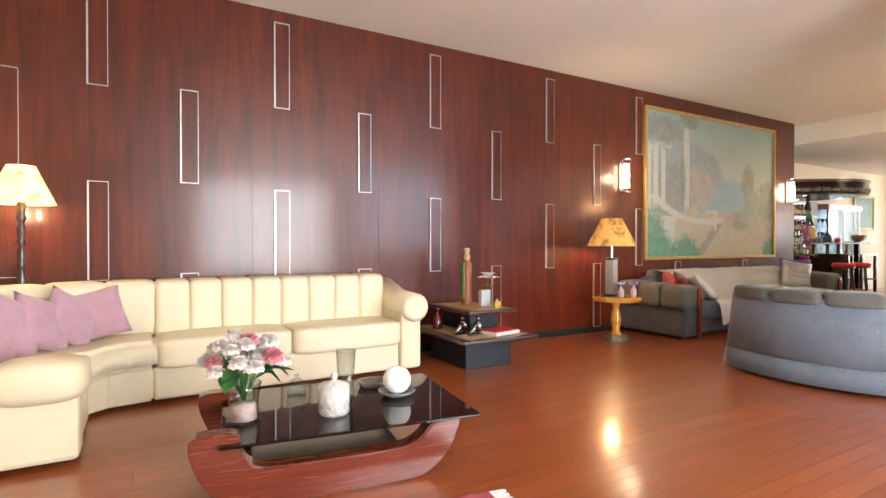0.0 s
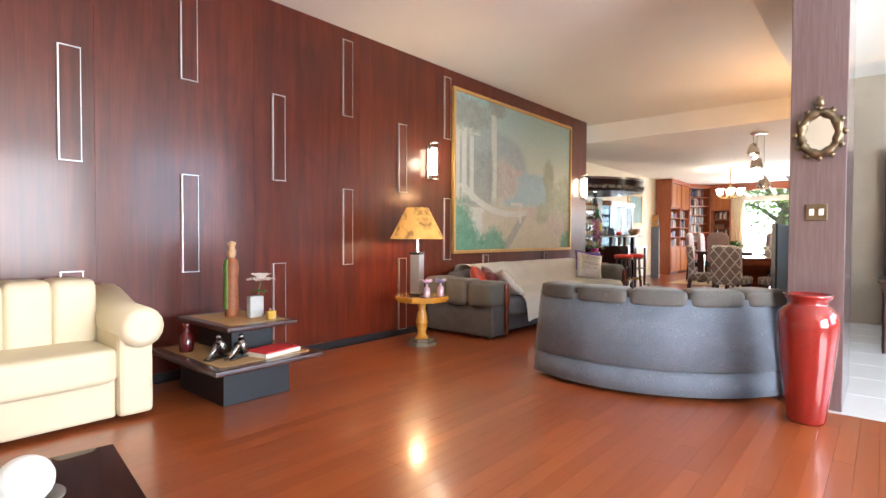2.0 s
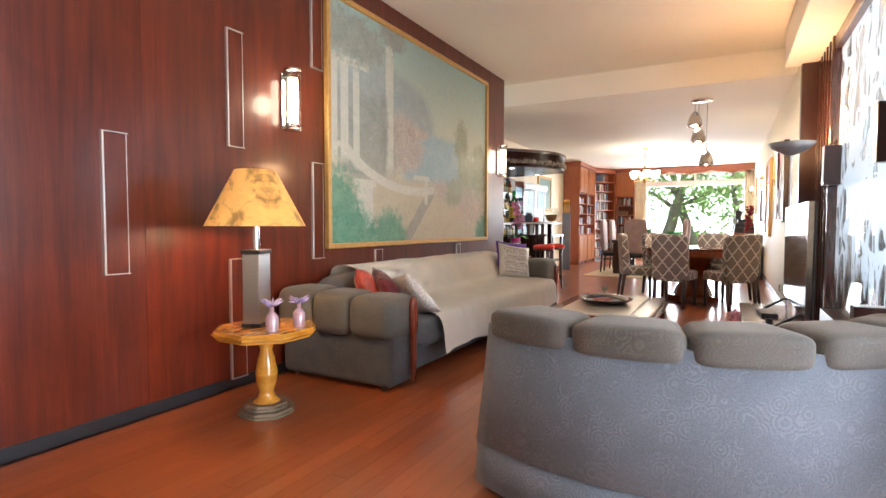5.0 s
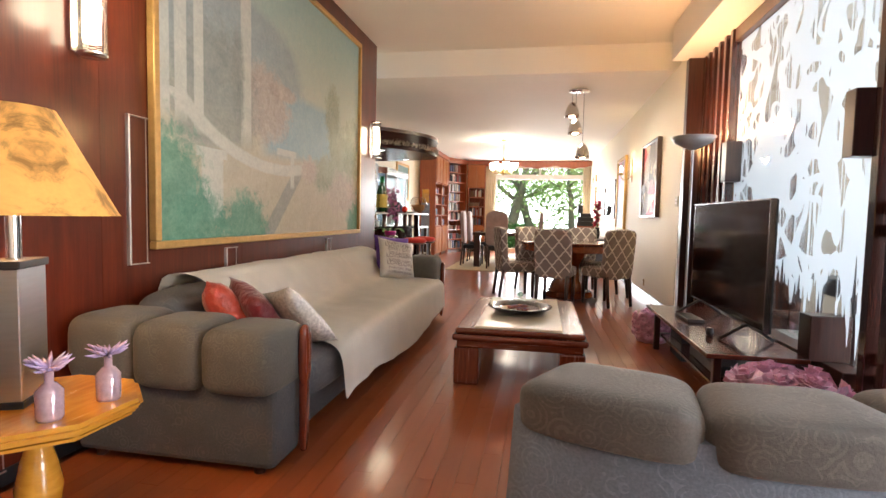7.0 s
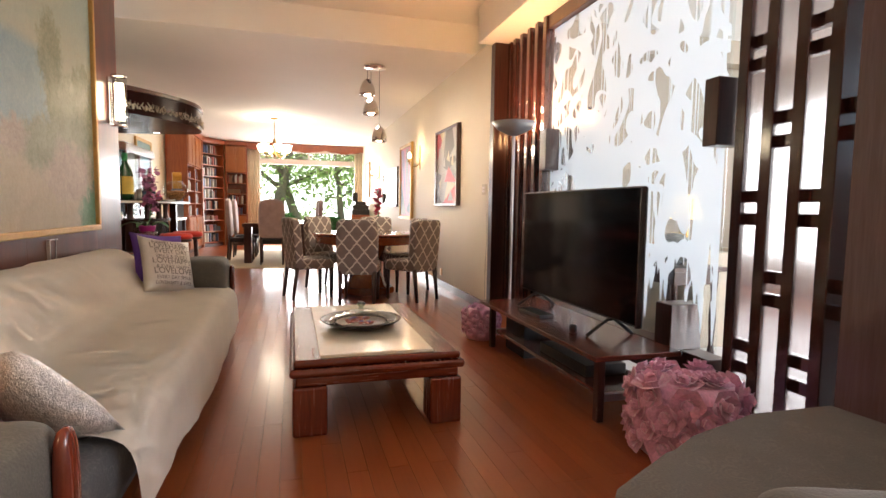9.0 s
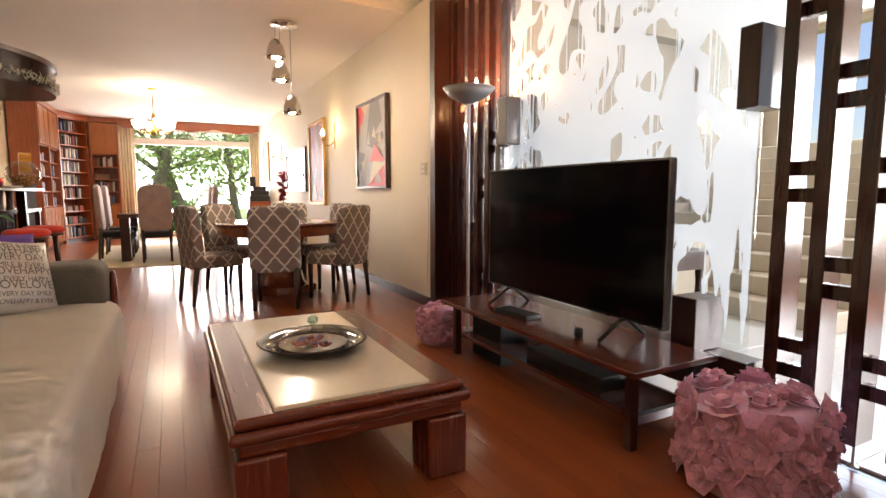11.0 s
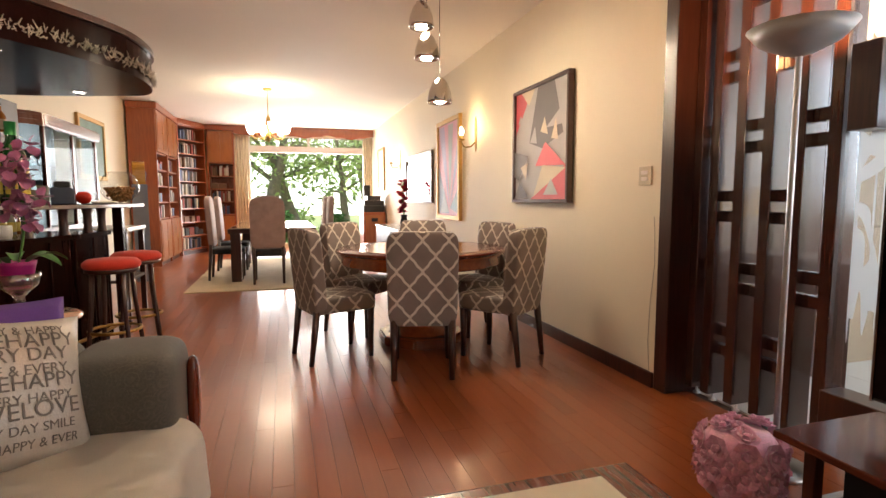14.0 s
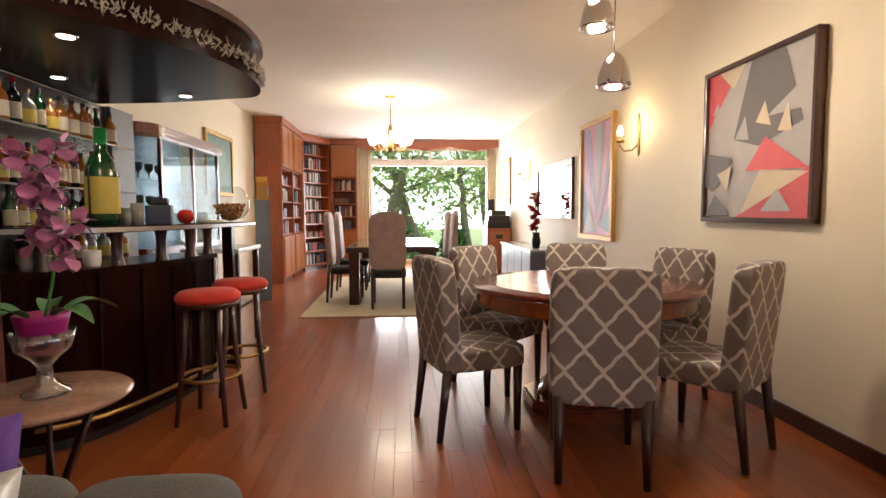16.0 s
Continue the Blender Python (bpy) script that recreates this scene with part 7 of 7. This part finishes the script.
tube(bm, [(9.44, RIGHT + 0.006, 0.10), (9.46, RIGHT + 0.006, 0.3), (9.45, RIGHT + 0.006, 0.55), (9.42, RIGHT + 0.006, 0.8), (9.43, RIGHT + 0.006, 1.0), (9.44, RIGHT + 0.006, 1.1)], 0.0022, 5)
tagged(part("cable", bm, surface("cable_grey", (0.35, 0.31, 0.25), 0.6, 0.1)), "thin grey cable down the cream wall", "cable")


# ---- bookcases ----
def bookcase(m, width, label, doors_low=True, doors_high=False, depth=0.45):
    b = thing("bookcase", label, "bookcase", m, "corner bookcases")
    h = DCEIL - 0.01
    part("side", box(B(), 0, 0.03, 0, depth, 0, h), CABINET, b)
    part("side", box(B(), width - 0.03, width, 0, depth, 0, h), CABINET, b)
    part("back", box(B(), 0.03, width - 0.03, depth - 0.02, depth, 0, h), RED_UP, b)
    part("crown", box(B(), -0.03, width + 0.03, -0.04, depth, h - 0.12, h, 0.012, 2), CABINET, b)
    part("plinth", box(B(), 0.03, width - 0.03, 0.03, depth - 0.02, 0, 0.08), DARK_WOOD, b)
    lo = 0.85 if doors_low else 0.10
    hi = 2.05 if doors_high else h - 0.14
    shelves = []
    z = lo
    while z < hi - 0.15:
        part("shelf", box(B(), 0.03, width - 0.03, 0.02, depth - 0.02, z, z + 0.025), CABINET, b)
        shelves.append(z + 0.025)
        z += 0.30
    part("shelf", box(B(), 0.03, width - 0.03, 0.02, depth - 0.02, hi, hi + 0.025), CABINET, b)
    for z0, z1 in (((0.09, lo - 0.01),) if doors_low else ()) + (((hi + 0.03, h - 0.13),) if doors_high else ()):
        for k in range(2):
            a, c = 0.032 + k * (width - 0.064) / 2, 0.032 + (k + 1) * (width - 0.064) / 2 - 0.004
            dd = part("door", box(B(), a, c, -0.018, 0.015, z0, z1, 0.004), ORANGE_WOOD, b)
            part("panel", box(B(), a + 0.05, c - 0.05, -0.026, -0.016, z0 + 0.06, z1 - 0.06, 0.006, 2), ORANGE_WOOD, dd)
            part("handle", lathe(B(), [(0, -0.012), (0.012, 0), (0, 0.012)], 10, (c - 0.03 if k == 0 else a + 0.03, -0.03, (z0 + z1) / 2)), BRASS, dd, "small brass knob")
    return shelves


book_mats = [surface("book_" + n, c, 0.6, 0.2, 12, 70) for n, c in (("cream", (0.52, 0.47, 0.38)), ("white", (0.60, 0.59, 0.56)), ("brown", (0.16, 0.08, 0.04)), ("blue", (0.08, 0.11, 0.20)), ("red", (0.24, 0.04, 0.03)), ("black", (0.03, 0.03, 0.035)), ("grey", (0.28, 0.27, 0.26)))]
book_data = {}


def books(m, width, shelves, seed, depth=0.45, fill=0.9):
    rnd = random.Random(seed)
    for z in shelves:
        x = 0.05
        mode = rnd.random()
        while x < (width - 0.12) * fill:
            w = rnd.choice((0.025, 0.035, 0.05)) if mode < 0.6 else rnd.choice((0.12, 0.16))
            hgt = rnd.choice((0.19, 0.22, 0.24)) if mode < 0.6 else rnd.choice((0.12, 0.17))
            k = rnd.randrange(7)
            key = (w, hgt, k)
            if key not in book_data:
                bm = box(B(), 0, w, 0, 0.17, 0, hgt, 0.003, 1)
                project_uv(bm)
                me = bpy.data.meshes.new("book")
                bm.to_mesh(me)
                bm.free()
                me.materials.append(book_mats[k])
                book_data[key] = me
            o = new("book", book_data[key])
            o.matrix_basis = m @ pose(x, 0.06 + rnd.uniform(0, 0.03), z)
            tagged(o, "closed book standing on the bookcase shelf", "book", "bookcase books")
            x += w + rnd.choice((0.003, 0.003, 0.01, 0.06))


m = pose(17.15, 5.62, 0)
books(m, 0.95, bookcase(m, 0.95, "tall red-brown bookcase with cupboard doors below", True, True), 1)
m = pose(18.11, 5.62, 0)
books(m, 0.95, bookcase(m, 0.95, "tall red-brown bookcase with upper cupboards", True, True), 2)
ang = math.degrees(math.atan2(5.16 - 5.60, 19.92 - 19.07))
m = pose(19.08, 5.60, 0, 0, 0, ang)
books(m, 0.93, bookcase(m, 0.93, "angled open bookcase full of books", False, False, 0.34), 3, 0.34)
m = pose(19.93, 5.14, 0, 0, 0, -90)
books(m, 0.58, bookcase(m, 0.58, "narrow bookcase with doors above and below", True, True, 0.34), 4, 0.34)

cdt = thing("disc_tower", "slim tower rack filled with disc cases", "rack", pose(15.45, 5.52, 0, 0, 0, 14) @ Matrix.Diagonal((1.3, 1, 0.96, 1)))
part("frame", box(box(box(B(), -0.10, -0.085, -0.1, 0.1, 0, 1.50), 0.085, 0.10, -0.1, 0.1, 0, 1.50), -0.085, 0.085, -0.1, 0.1, 0, 0.03), surface("blue_grey_metal", (0.20, 0.24, 0.33), 0.4, 0.1), cdt)
for k in range(40):
    part("case", box(B(), -0.082, 0.082, -0.098 - 0.006 * (k % 2), 0.09, 0.04 + 0.036 * k, 0.068 + 0.036 * k), book_mats[(1, 6, 0, 3)[k % 4]], cdt)
jb = thing("jukebox_clock", "small wooden arched jukebox radio on the disc rack", "radio", pose(15.45, 5.52, 1.44, 0, 0, 14))
bm = B()
prism(bm, [(-0.12, 0), (0.12, 0), (0.12, 0.2)] + [(0.12 * math.cos(math.pi * k / 10), 0.2 + 0.14 * math.sin(math.pi * k / 10)) for k in range(1, 10)] + [(-0.12, 0.2)], -0.08, 0.08)
for v in bm.verts:
    v.co = Vector((v.co.x, -v.co.z, v.co.y))
part("body", bm, YELLOW_WOOD, jb)
part("dial", box(B(), -0.06, 0.06, -0.095, -0.082, 0.05, 0.2, 0.004), DARK_WOOD, jb)

# ---- along the cream wall ----
sbd = thing("sideboard", "low slate-blue sideboard with a pale top", "sideboard", pose(16.2, RIGHT + 0.24, 0))
part("body", box(B(), -1.1, 1.1, -0.2, 0.18, 0.06, 0.68, 0.006), surface("slate_blue_paint", (0.10, 0.12, 0.18), 0.4, 0.15), sbd)
part("top", box(B(), -1.13, 1.13, -0.22, 0.21, 0.68, 0.71, 0.006), surface("pale_slate_top", (0.42, 0.43, 0.45), 0.25, 0.1, coat=0.3), sbd)
for k in range(4):
    part("door", box(B(), -1.08 + 0.54 * k, -0.56 + 0.54 * k, 0.18, 0.195, 0.10, 0.66, 0.004), surface("slate_door", (0.11, 0.13, 0.19), 0.4, 0.15) if k == 0 else bpy.data.materials["slate_door"], sbd)
part("plinth", box(B(), -1.05, 1.05, -0.18, 0.14, 0, 0.06), BLACK_LACQUER, sbd)


def orchid(m, mats, seed, h, n, pot):
    rnd = random.Random(seed)
    o = thing("orchid", "potted orchid with arching flower spray", "plant", m)
    if pot:
        part("pot", lathe(B(), [(0, 0), (0.05, 0), (0.07, 0.10), (0.075, 0.12), (0.065, 0.12), (0.0, 0.10)], 20), pot, o)
    bm = B()
    line = [Vector((0.02 * math.sin(k * 0.5), -0.03 * math.sin(k * 0.4) - 0.004 * k * k * 0.1, 0.08 + h * k / 9)) for k in range(10)]
    tube(bm, line, 0.005, 6)
    tube(bm, [v + Vector((0.03 * (k / 9), 0.03 * k / 9, -0.06 * k / 9)) for k, v in enumerate(line)], 0.004, 6)
    part("stem", bm, LEAF, o)
    bm = B()
    for k in range(n):
        v = line[3 + (k * 6 // n)].lerp(line[min(4 + (k * 6 // n), 9)], rnd.random())
        c = v + Vector((rnd.uniform(-0.06, 0.06), rnd.uniform(-0.06, 0.06), rnd.uniform(-0.02, 0.03)))
        d = Vector((rnd.uniform(-1, 0.4), rnd.uniform(-1, 0.6), 0.1)).normalized()
        rot = d.to_track_quat("Z", "Y").to_matrix()
        for q in range(5):
            a = q * 1.257 + 0.3
            petal(bm, c, rot @ Vector((math.cos(a), math.sin(a), 0.25)), rnd.uniform(0.046, 0.06), 0.027, 0.15)
    part("blossoms", bm, mats, o)
    bm = B()
    for k in range(5):
        a = k * 1.3 + 0.4
        pts = [Vector((0.05 * math.cos(a), 0.05 * math.sin(a), 0.11)), Vector((0.13 * math.cos(a), 0.13 * math.sin(a), 0.16)), Vector((0.22 * math.cos(a), 0.22 * math.sin(a), 0.10))]
        side = Vector((-math.sin(a), math.cos(a), 0))
        rows = [[bm.verts.new(p + side * w * s + Vector((0, 0, 0.012 * abs(s)))) for s in (-1, 0, 1)] for p, w in zip(pts, (0.015, 0.045, 0.006))]
        for r0, r1 in zip(rows, rows[1:]):
            for j in range(2):
                bm.faces.new((r0[j], r0[j + 1], r1[j + 1], r1[j])).smooth = True
    ob = part("leaves", bm, LEAF, o, "broad dark green leaves")
    md = ob.modifiers.new("soft", "SUBSURF")
    md.levels = md.render_levels = 2
    return o


rv2 = thing("flower_vase", "dark vase with tall red flowers on the sideboard", "vase", pose(15.45, RIGHT + 0.26, 0.71))
part("vase", lathe(B(), [(0, 0), (0.05, 0), (0.07, 0.1), (0.05, 0.2), (0.06, 0.24), (0, 0.2)], 16), BLACK_LACQUER, rv2)
bm, rnd = B(), random.Random(6)
for k in range(34):
    blossom(bm, (0.10 * math.sin(k * 0.7) + rnd.uniform(-0.05, 0.05), rnd.uniform(-0.05, 0.07), 0.26 + 0.022 * k * 0.75), 0.075, 6, 2, 0.3, 0, 0.45)
part("blossoms", bm, PETAL_RED, rv2, "tall spray of red blossoms")
bm = B()
for k in range(3):
    tube(bm, [(0, 0, 0.18), (0.04 * math.sin(k * 2), 0.03 * k - 0.03, 0.5), (0.08 * math.sin(k * 2 + 1), 0.02, 0.8)], 0.005, 5)
part("stem", bm, LEAF, rv2)
sc = thing("stereo_cabinet", "narrow red-brown cabinet by the window", "cabinet", pose(18.6, RIGHT + 0.28, 0))
part("body", box(B(), -0.3, 0.3, -0.24, 0.26, 0, 0.93, 0.008), CABINET, sc)
part("door", box(B(), -0.32, -0.3, -0.2, 0.22, 0.06, 0.86, 0.004), ORANGE_WOOD, sc)
part("slot", box(B(), -0.324, -0.32, -0.06, 0.08, 0.72, 0.80), BLACK_PLASTIC, sc)
st2 = thing("stereo_unit", "stack of black audio units on the cabinet", "stereo", pose(18.6, RIGHT + 0.28, 0.93))
for k, (w, h) in enumerate(((0.24, 0.14), (0.22, 0.12), (0.15, 0.10))):
    part("unit", box(B(), -0.22, 0.22, -w, w, (0, 0.142, 0.264)[k], (0, 0.142, 0.264)[k] + h, 0.006), BLACK_PLASTIC, st2)
spk = thing("speaker", "small black speaker on the audio stack", "speaker", pose(18.6, RIGHT + 0.42, 1.294))
part("body", box(B(), -0.08, 0.08, -0.07, 0.07, 0, 0.24, 0.006), BLACK_PLASTIC, spk)

# ---- things on the tables ----
cp = thing("centrepiece_plant", "leafy green centrepiece in a bowl on the far table", "plant", pose(15.9, 3.65, 0.80))
part("bowl", lathe(B(), [(0, 0), (0.06, 0), (0.12, 0.08), (0.11, 0.08), (0, 0.04)], 18), RED_GLAZE, cp)
bm, rnd = B(), random.Random(8)
for k in range(60):
    a, e = rnd.uniform(0, 6.28), rnd.uniform(0.2, 1.3)
    petal(bm, (0.05 * math.cos(a), 0.05 * math.sin(a), 0.07), (math.cos(a) * math.cos(e), math.sin(a) * math.cos(e), math.sin(e)), rnd.uniform(0.14, 0.28), 0.025, 0.25)
part("leaves", bm, LEAF, cp)
mt = thing("marble_side_table", "small round brown marble table on a dark curved base", "side table", pose(9.46, 4.64, 0))
part("top", lathe(B(), [(0, 0.655), (0.23, 0.655), (0.245, 0.667), (0.245, 0.675), (0.23, 0.685), (0, 0.687)], 40), PINK_MARBLE, mt)
for k in range(3):
    a = 2.1 * k + 0.5
    bm = B()
    tube(bm, [(0.2 * math.cos(a), 0.2 * math.sin(a), 0.0), (0.09 * math.cos(a), 0.09 * math.sin(a), 0.2), (0.05 * math.cos(a), 0.05 * math.sin(a), 0.4), (0.15 * math.cos(a), 0.15 * math.sin(a), 0.655)], 0.014, 8)
    part("leg", bm, DARK_UP, mt)
gob = thing("crystal_compote", "footed cut crystal bowl holding an orchid pot", "bowl", pose(9.44, 4.62, 0.687))
part("body", lathe(B(), [(0, 0), (0.065, 0.0), (0.065, 0.01), (0.025, 0.035), (0.02, 0.09), (0.04, 0.115), (0.075, 0.145), (0.088, 0.20), (0.084, 0.20), (0.068, 0.15), (0.0, 0.125)], 18), clear_pane("pale_crystal", (0.80, 0.78, 0.76), 0.5), gob)
orchid(pose(9.44, 4.62, 0.82), PETAL_MAGENTA, 3, 0.55, 22, surface("magenta_pot", (0.42, 0.02, 0.22), 0.4, 0.1))

# letter cushion at the far end of the grey sofa
cushion("scatter_cushion", "violet cushion behind a silver lettered one", PURPLE, pose(8.53, 4.32, 0.69, -16, 6, -40), 0.45, 0.12)
lc = cushion("letter_cushion", "silver cushion printed with rows of grey words", LETTER_CLOTH, pose(8.40, 4.24, 0.67, -22, 10, -42), 0.44, 0.13)


def words(text, size, parent, at, mat):
    cu = bpy.data.curves.new("words", "FONT")
    cu.body, cu.size, cu.align_x, cu.extrude = text, size, "CENTER", 0.0004
    tmp = bpy.data.objects.new("words", cu)
    scene.collection.objects.link(tmp)
    bpy.context.view_layer.update()
    me = bpy.data.meshes.new_from_object(tmp.evaluated_get(bpy.context.evaluated_depsgraph_get()))
    bpy.data.objects.remove(tmp)
    me.materials.clear()
    me.materials.append(mat)
    bm = B()
    bm.from_mesh(me)
    bmesh.ops.transform(bm, matrix=at, verts=bm.verts)
    w, d = 0.42, 0.13
    for v in bm.verts:
        u, q = min(max(v.co.x / (w / 2), -0.97), 0.97), min(max(v.co.z / (w / 2), -0.97), 0.97)
        v.co.y += -d / 2 * ((1 - u ** 4) * (1 - q ** 4)) ** 0.6
    part("print", bm, mat, parent, "grey printed words")


for k, (text, size) in enumerate((("& HAPPY & HAPPY", 0.036), ("LOVEHAPPY", 0.062), ("EVERY DAY", 0.055), ("SMILE & EVERY", 0.042), ("LOVEHAPPY", 0.060), ("& EVERY HAPPY", 0.040), ("LOVELOVE", 0.066), ("EVERY DAY SMILE", 0.036), ("LOVEHAPPY & EVER", 0.034))):
    words(text, size, lc, pose(0, -0.004, 0.155 - 0.040 * k, 90), LETTER)


# ---- floor boards and hall tiles ----
floor_ob = bpy.data.objects["floor"]
WIDTH = 0.092
board_meshes = {}


def board_mesh(l):
    if l not in board_meshes:
        me = bpy.data.meshes.new("plank")
        g_, c_ = 0.0001, 0.0006
        bm = B()
        lo = [bm.verts.new((x, y, -0.012)) for x, y in ((g_, g_), (l - g_, g_), (l - g_, WIDTH - g_), (g_, WIDTH - g_))]
        hi = [bm.verts.new((x, y, 0)) for x, y in ((g_ + c_, g_ + c_), (l - g_ - c_, g_ + c_), (l - g_ - c_, WIDTH - g_ - c_), (g_ + c_, WIDTH - g_ - c_))]
        bm.faces.new(hi)
        for i in range(4):
            bm.faces.new((lo[i], lo[(i + 1) % 4], hi[(i + 1) % 4], hi[i]))
        bm.normal_update()
        project_uv(bm)
        bm.to_mesh(me)
        bm.free()
        me.materials.append(BOARD)
        board_meshes[l] = me
    return board_meshes[l]


rnd = random.Random(21)
verts, faces, tones, singles = [], [], [], 0
row = 0
y = -3.8
while y < BACK:
    x_lo, x_hi = (-2.2, 4.7) if y < 1.0 else ((-2.2, 20.3) if y < WALL - 0.09 else (9.66, 20.3))
    x = x_lo - rnd.choice((0, 0.3, 0.6, 0.9))
    while x < x_hi:
        l = rnd.choice((0.9, 1.2, 1.5, 1.8))
        a, b = max(x, x_lo), min(x + l, x_hi)
        if b - a > 0.02:
            if 4.6 < a and b < 11.6 and 1.95 < y < 4.2 and singles < 300 and abs(b - a - l) < 1e-6:
                o = new("plank", board_mesh(l))
                o.parent = floor_ob
                o.matrix_basis = pose(a, y, 0)
                singles += 1
            else:
                k, g_, c_ = len(verts), 0.0001, 0.0006
                verts += [(a + g_, y + g_, -0.012), (b - g_, y + g_, -0.012), (b - g_, y + WIDTH - g_, -0.012), (a + g_, y + WIDTH - g_, -0.012),
                          (a + g_ + c_, y + g_ + c_, 0), (b - g_ - c_, y + g_ + c_, 0), (b - g_ - c_, y + WIDTH - g_ - c_, 0), (a + g_ + c_, y + WIDTH - g_ - c_, 0)]
                faces += [(k + 4, k + 5, k + 6, k + 7)] + [(k + i, k + (i + 1) % 4, k + 4 + (i + 1) % 4, k + 4 + i) for i in range(4)]
                tones += [rnd.random()] * 8
        x += l
    y += WIDTH
me = bpy.data.meshes.new("planks")
me.from_pydata(verts, [], faces)
at = me.attributes.new("tone", "FLOAT", "POINT")
at.data.foreach_set("value", tones)
bm = B()
bm.from_mesh(me)
bm.normal_update()
project_uv(bm)
bm.to_mesh(me)
bm.free()
me.materials.append(BOARD)
o = new("planks", me)
o.parent = floor_ob
tagged(o, kind="stuff")

hall_ob = bpy.data.objects["floor_hall"]
tile = bpy.data.meshes.new("tile")
bm = B()
box(bm, 0.002, 0.598, 0.002, 0.598, -0.012, 0.0, 0.002, 1)
project_uv(bm)
bm.to_mesh(tile)
bm.free()
tile.materials.append(WHITE_TILE)
for i in range(8):
    for j in range(9):
        o = new("tile", tile)
        o.parent = hall_ob
        o.matrix_basis = pose(4.7 + 0.6 * i, 0.4 - 0.6 * j, 0)
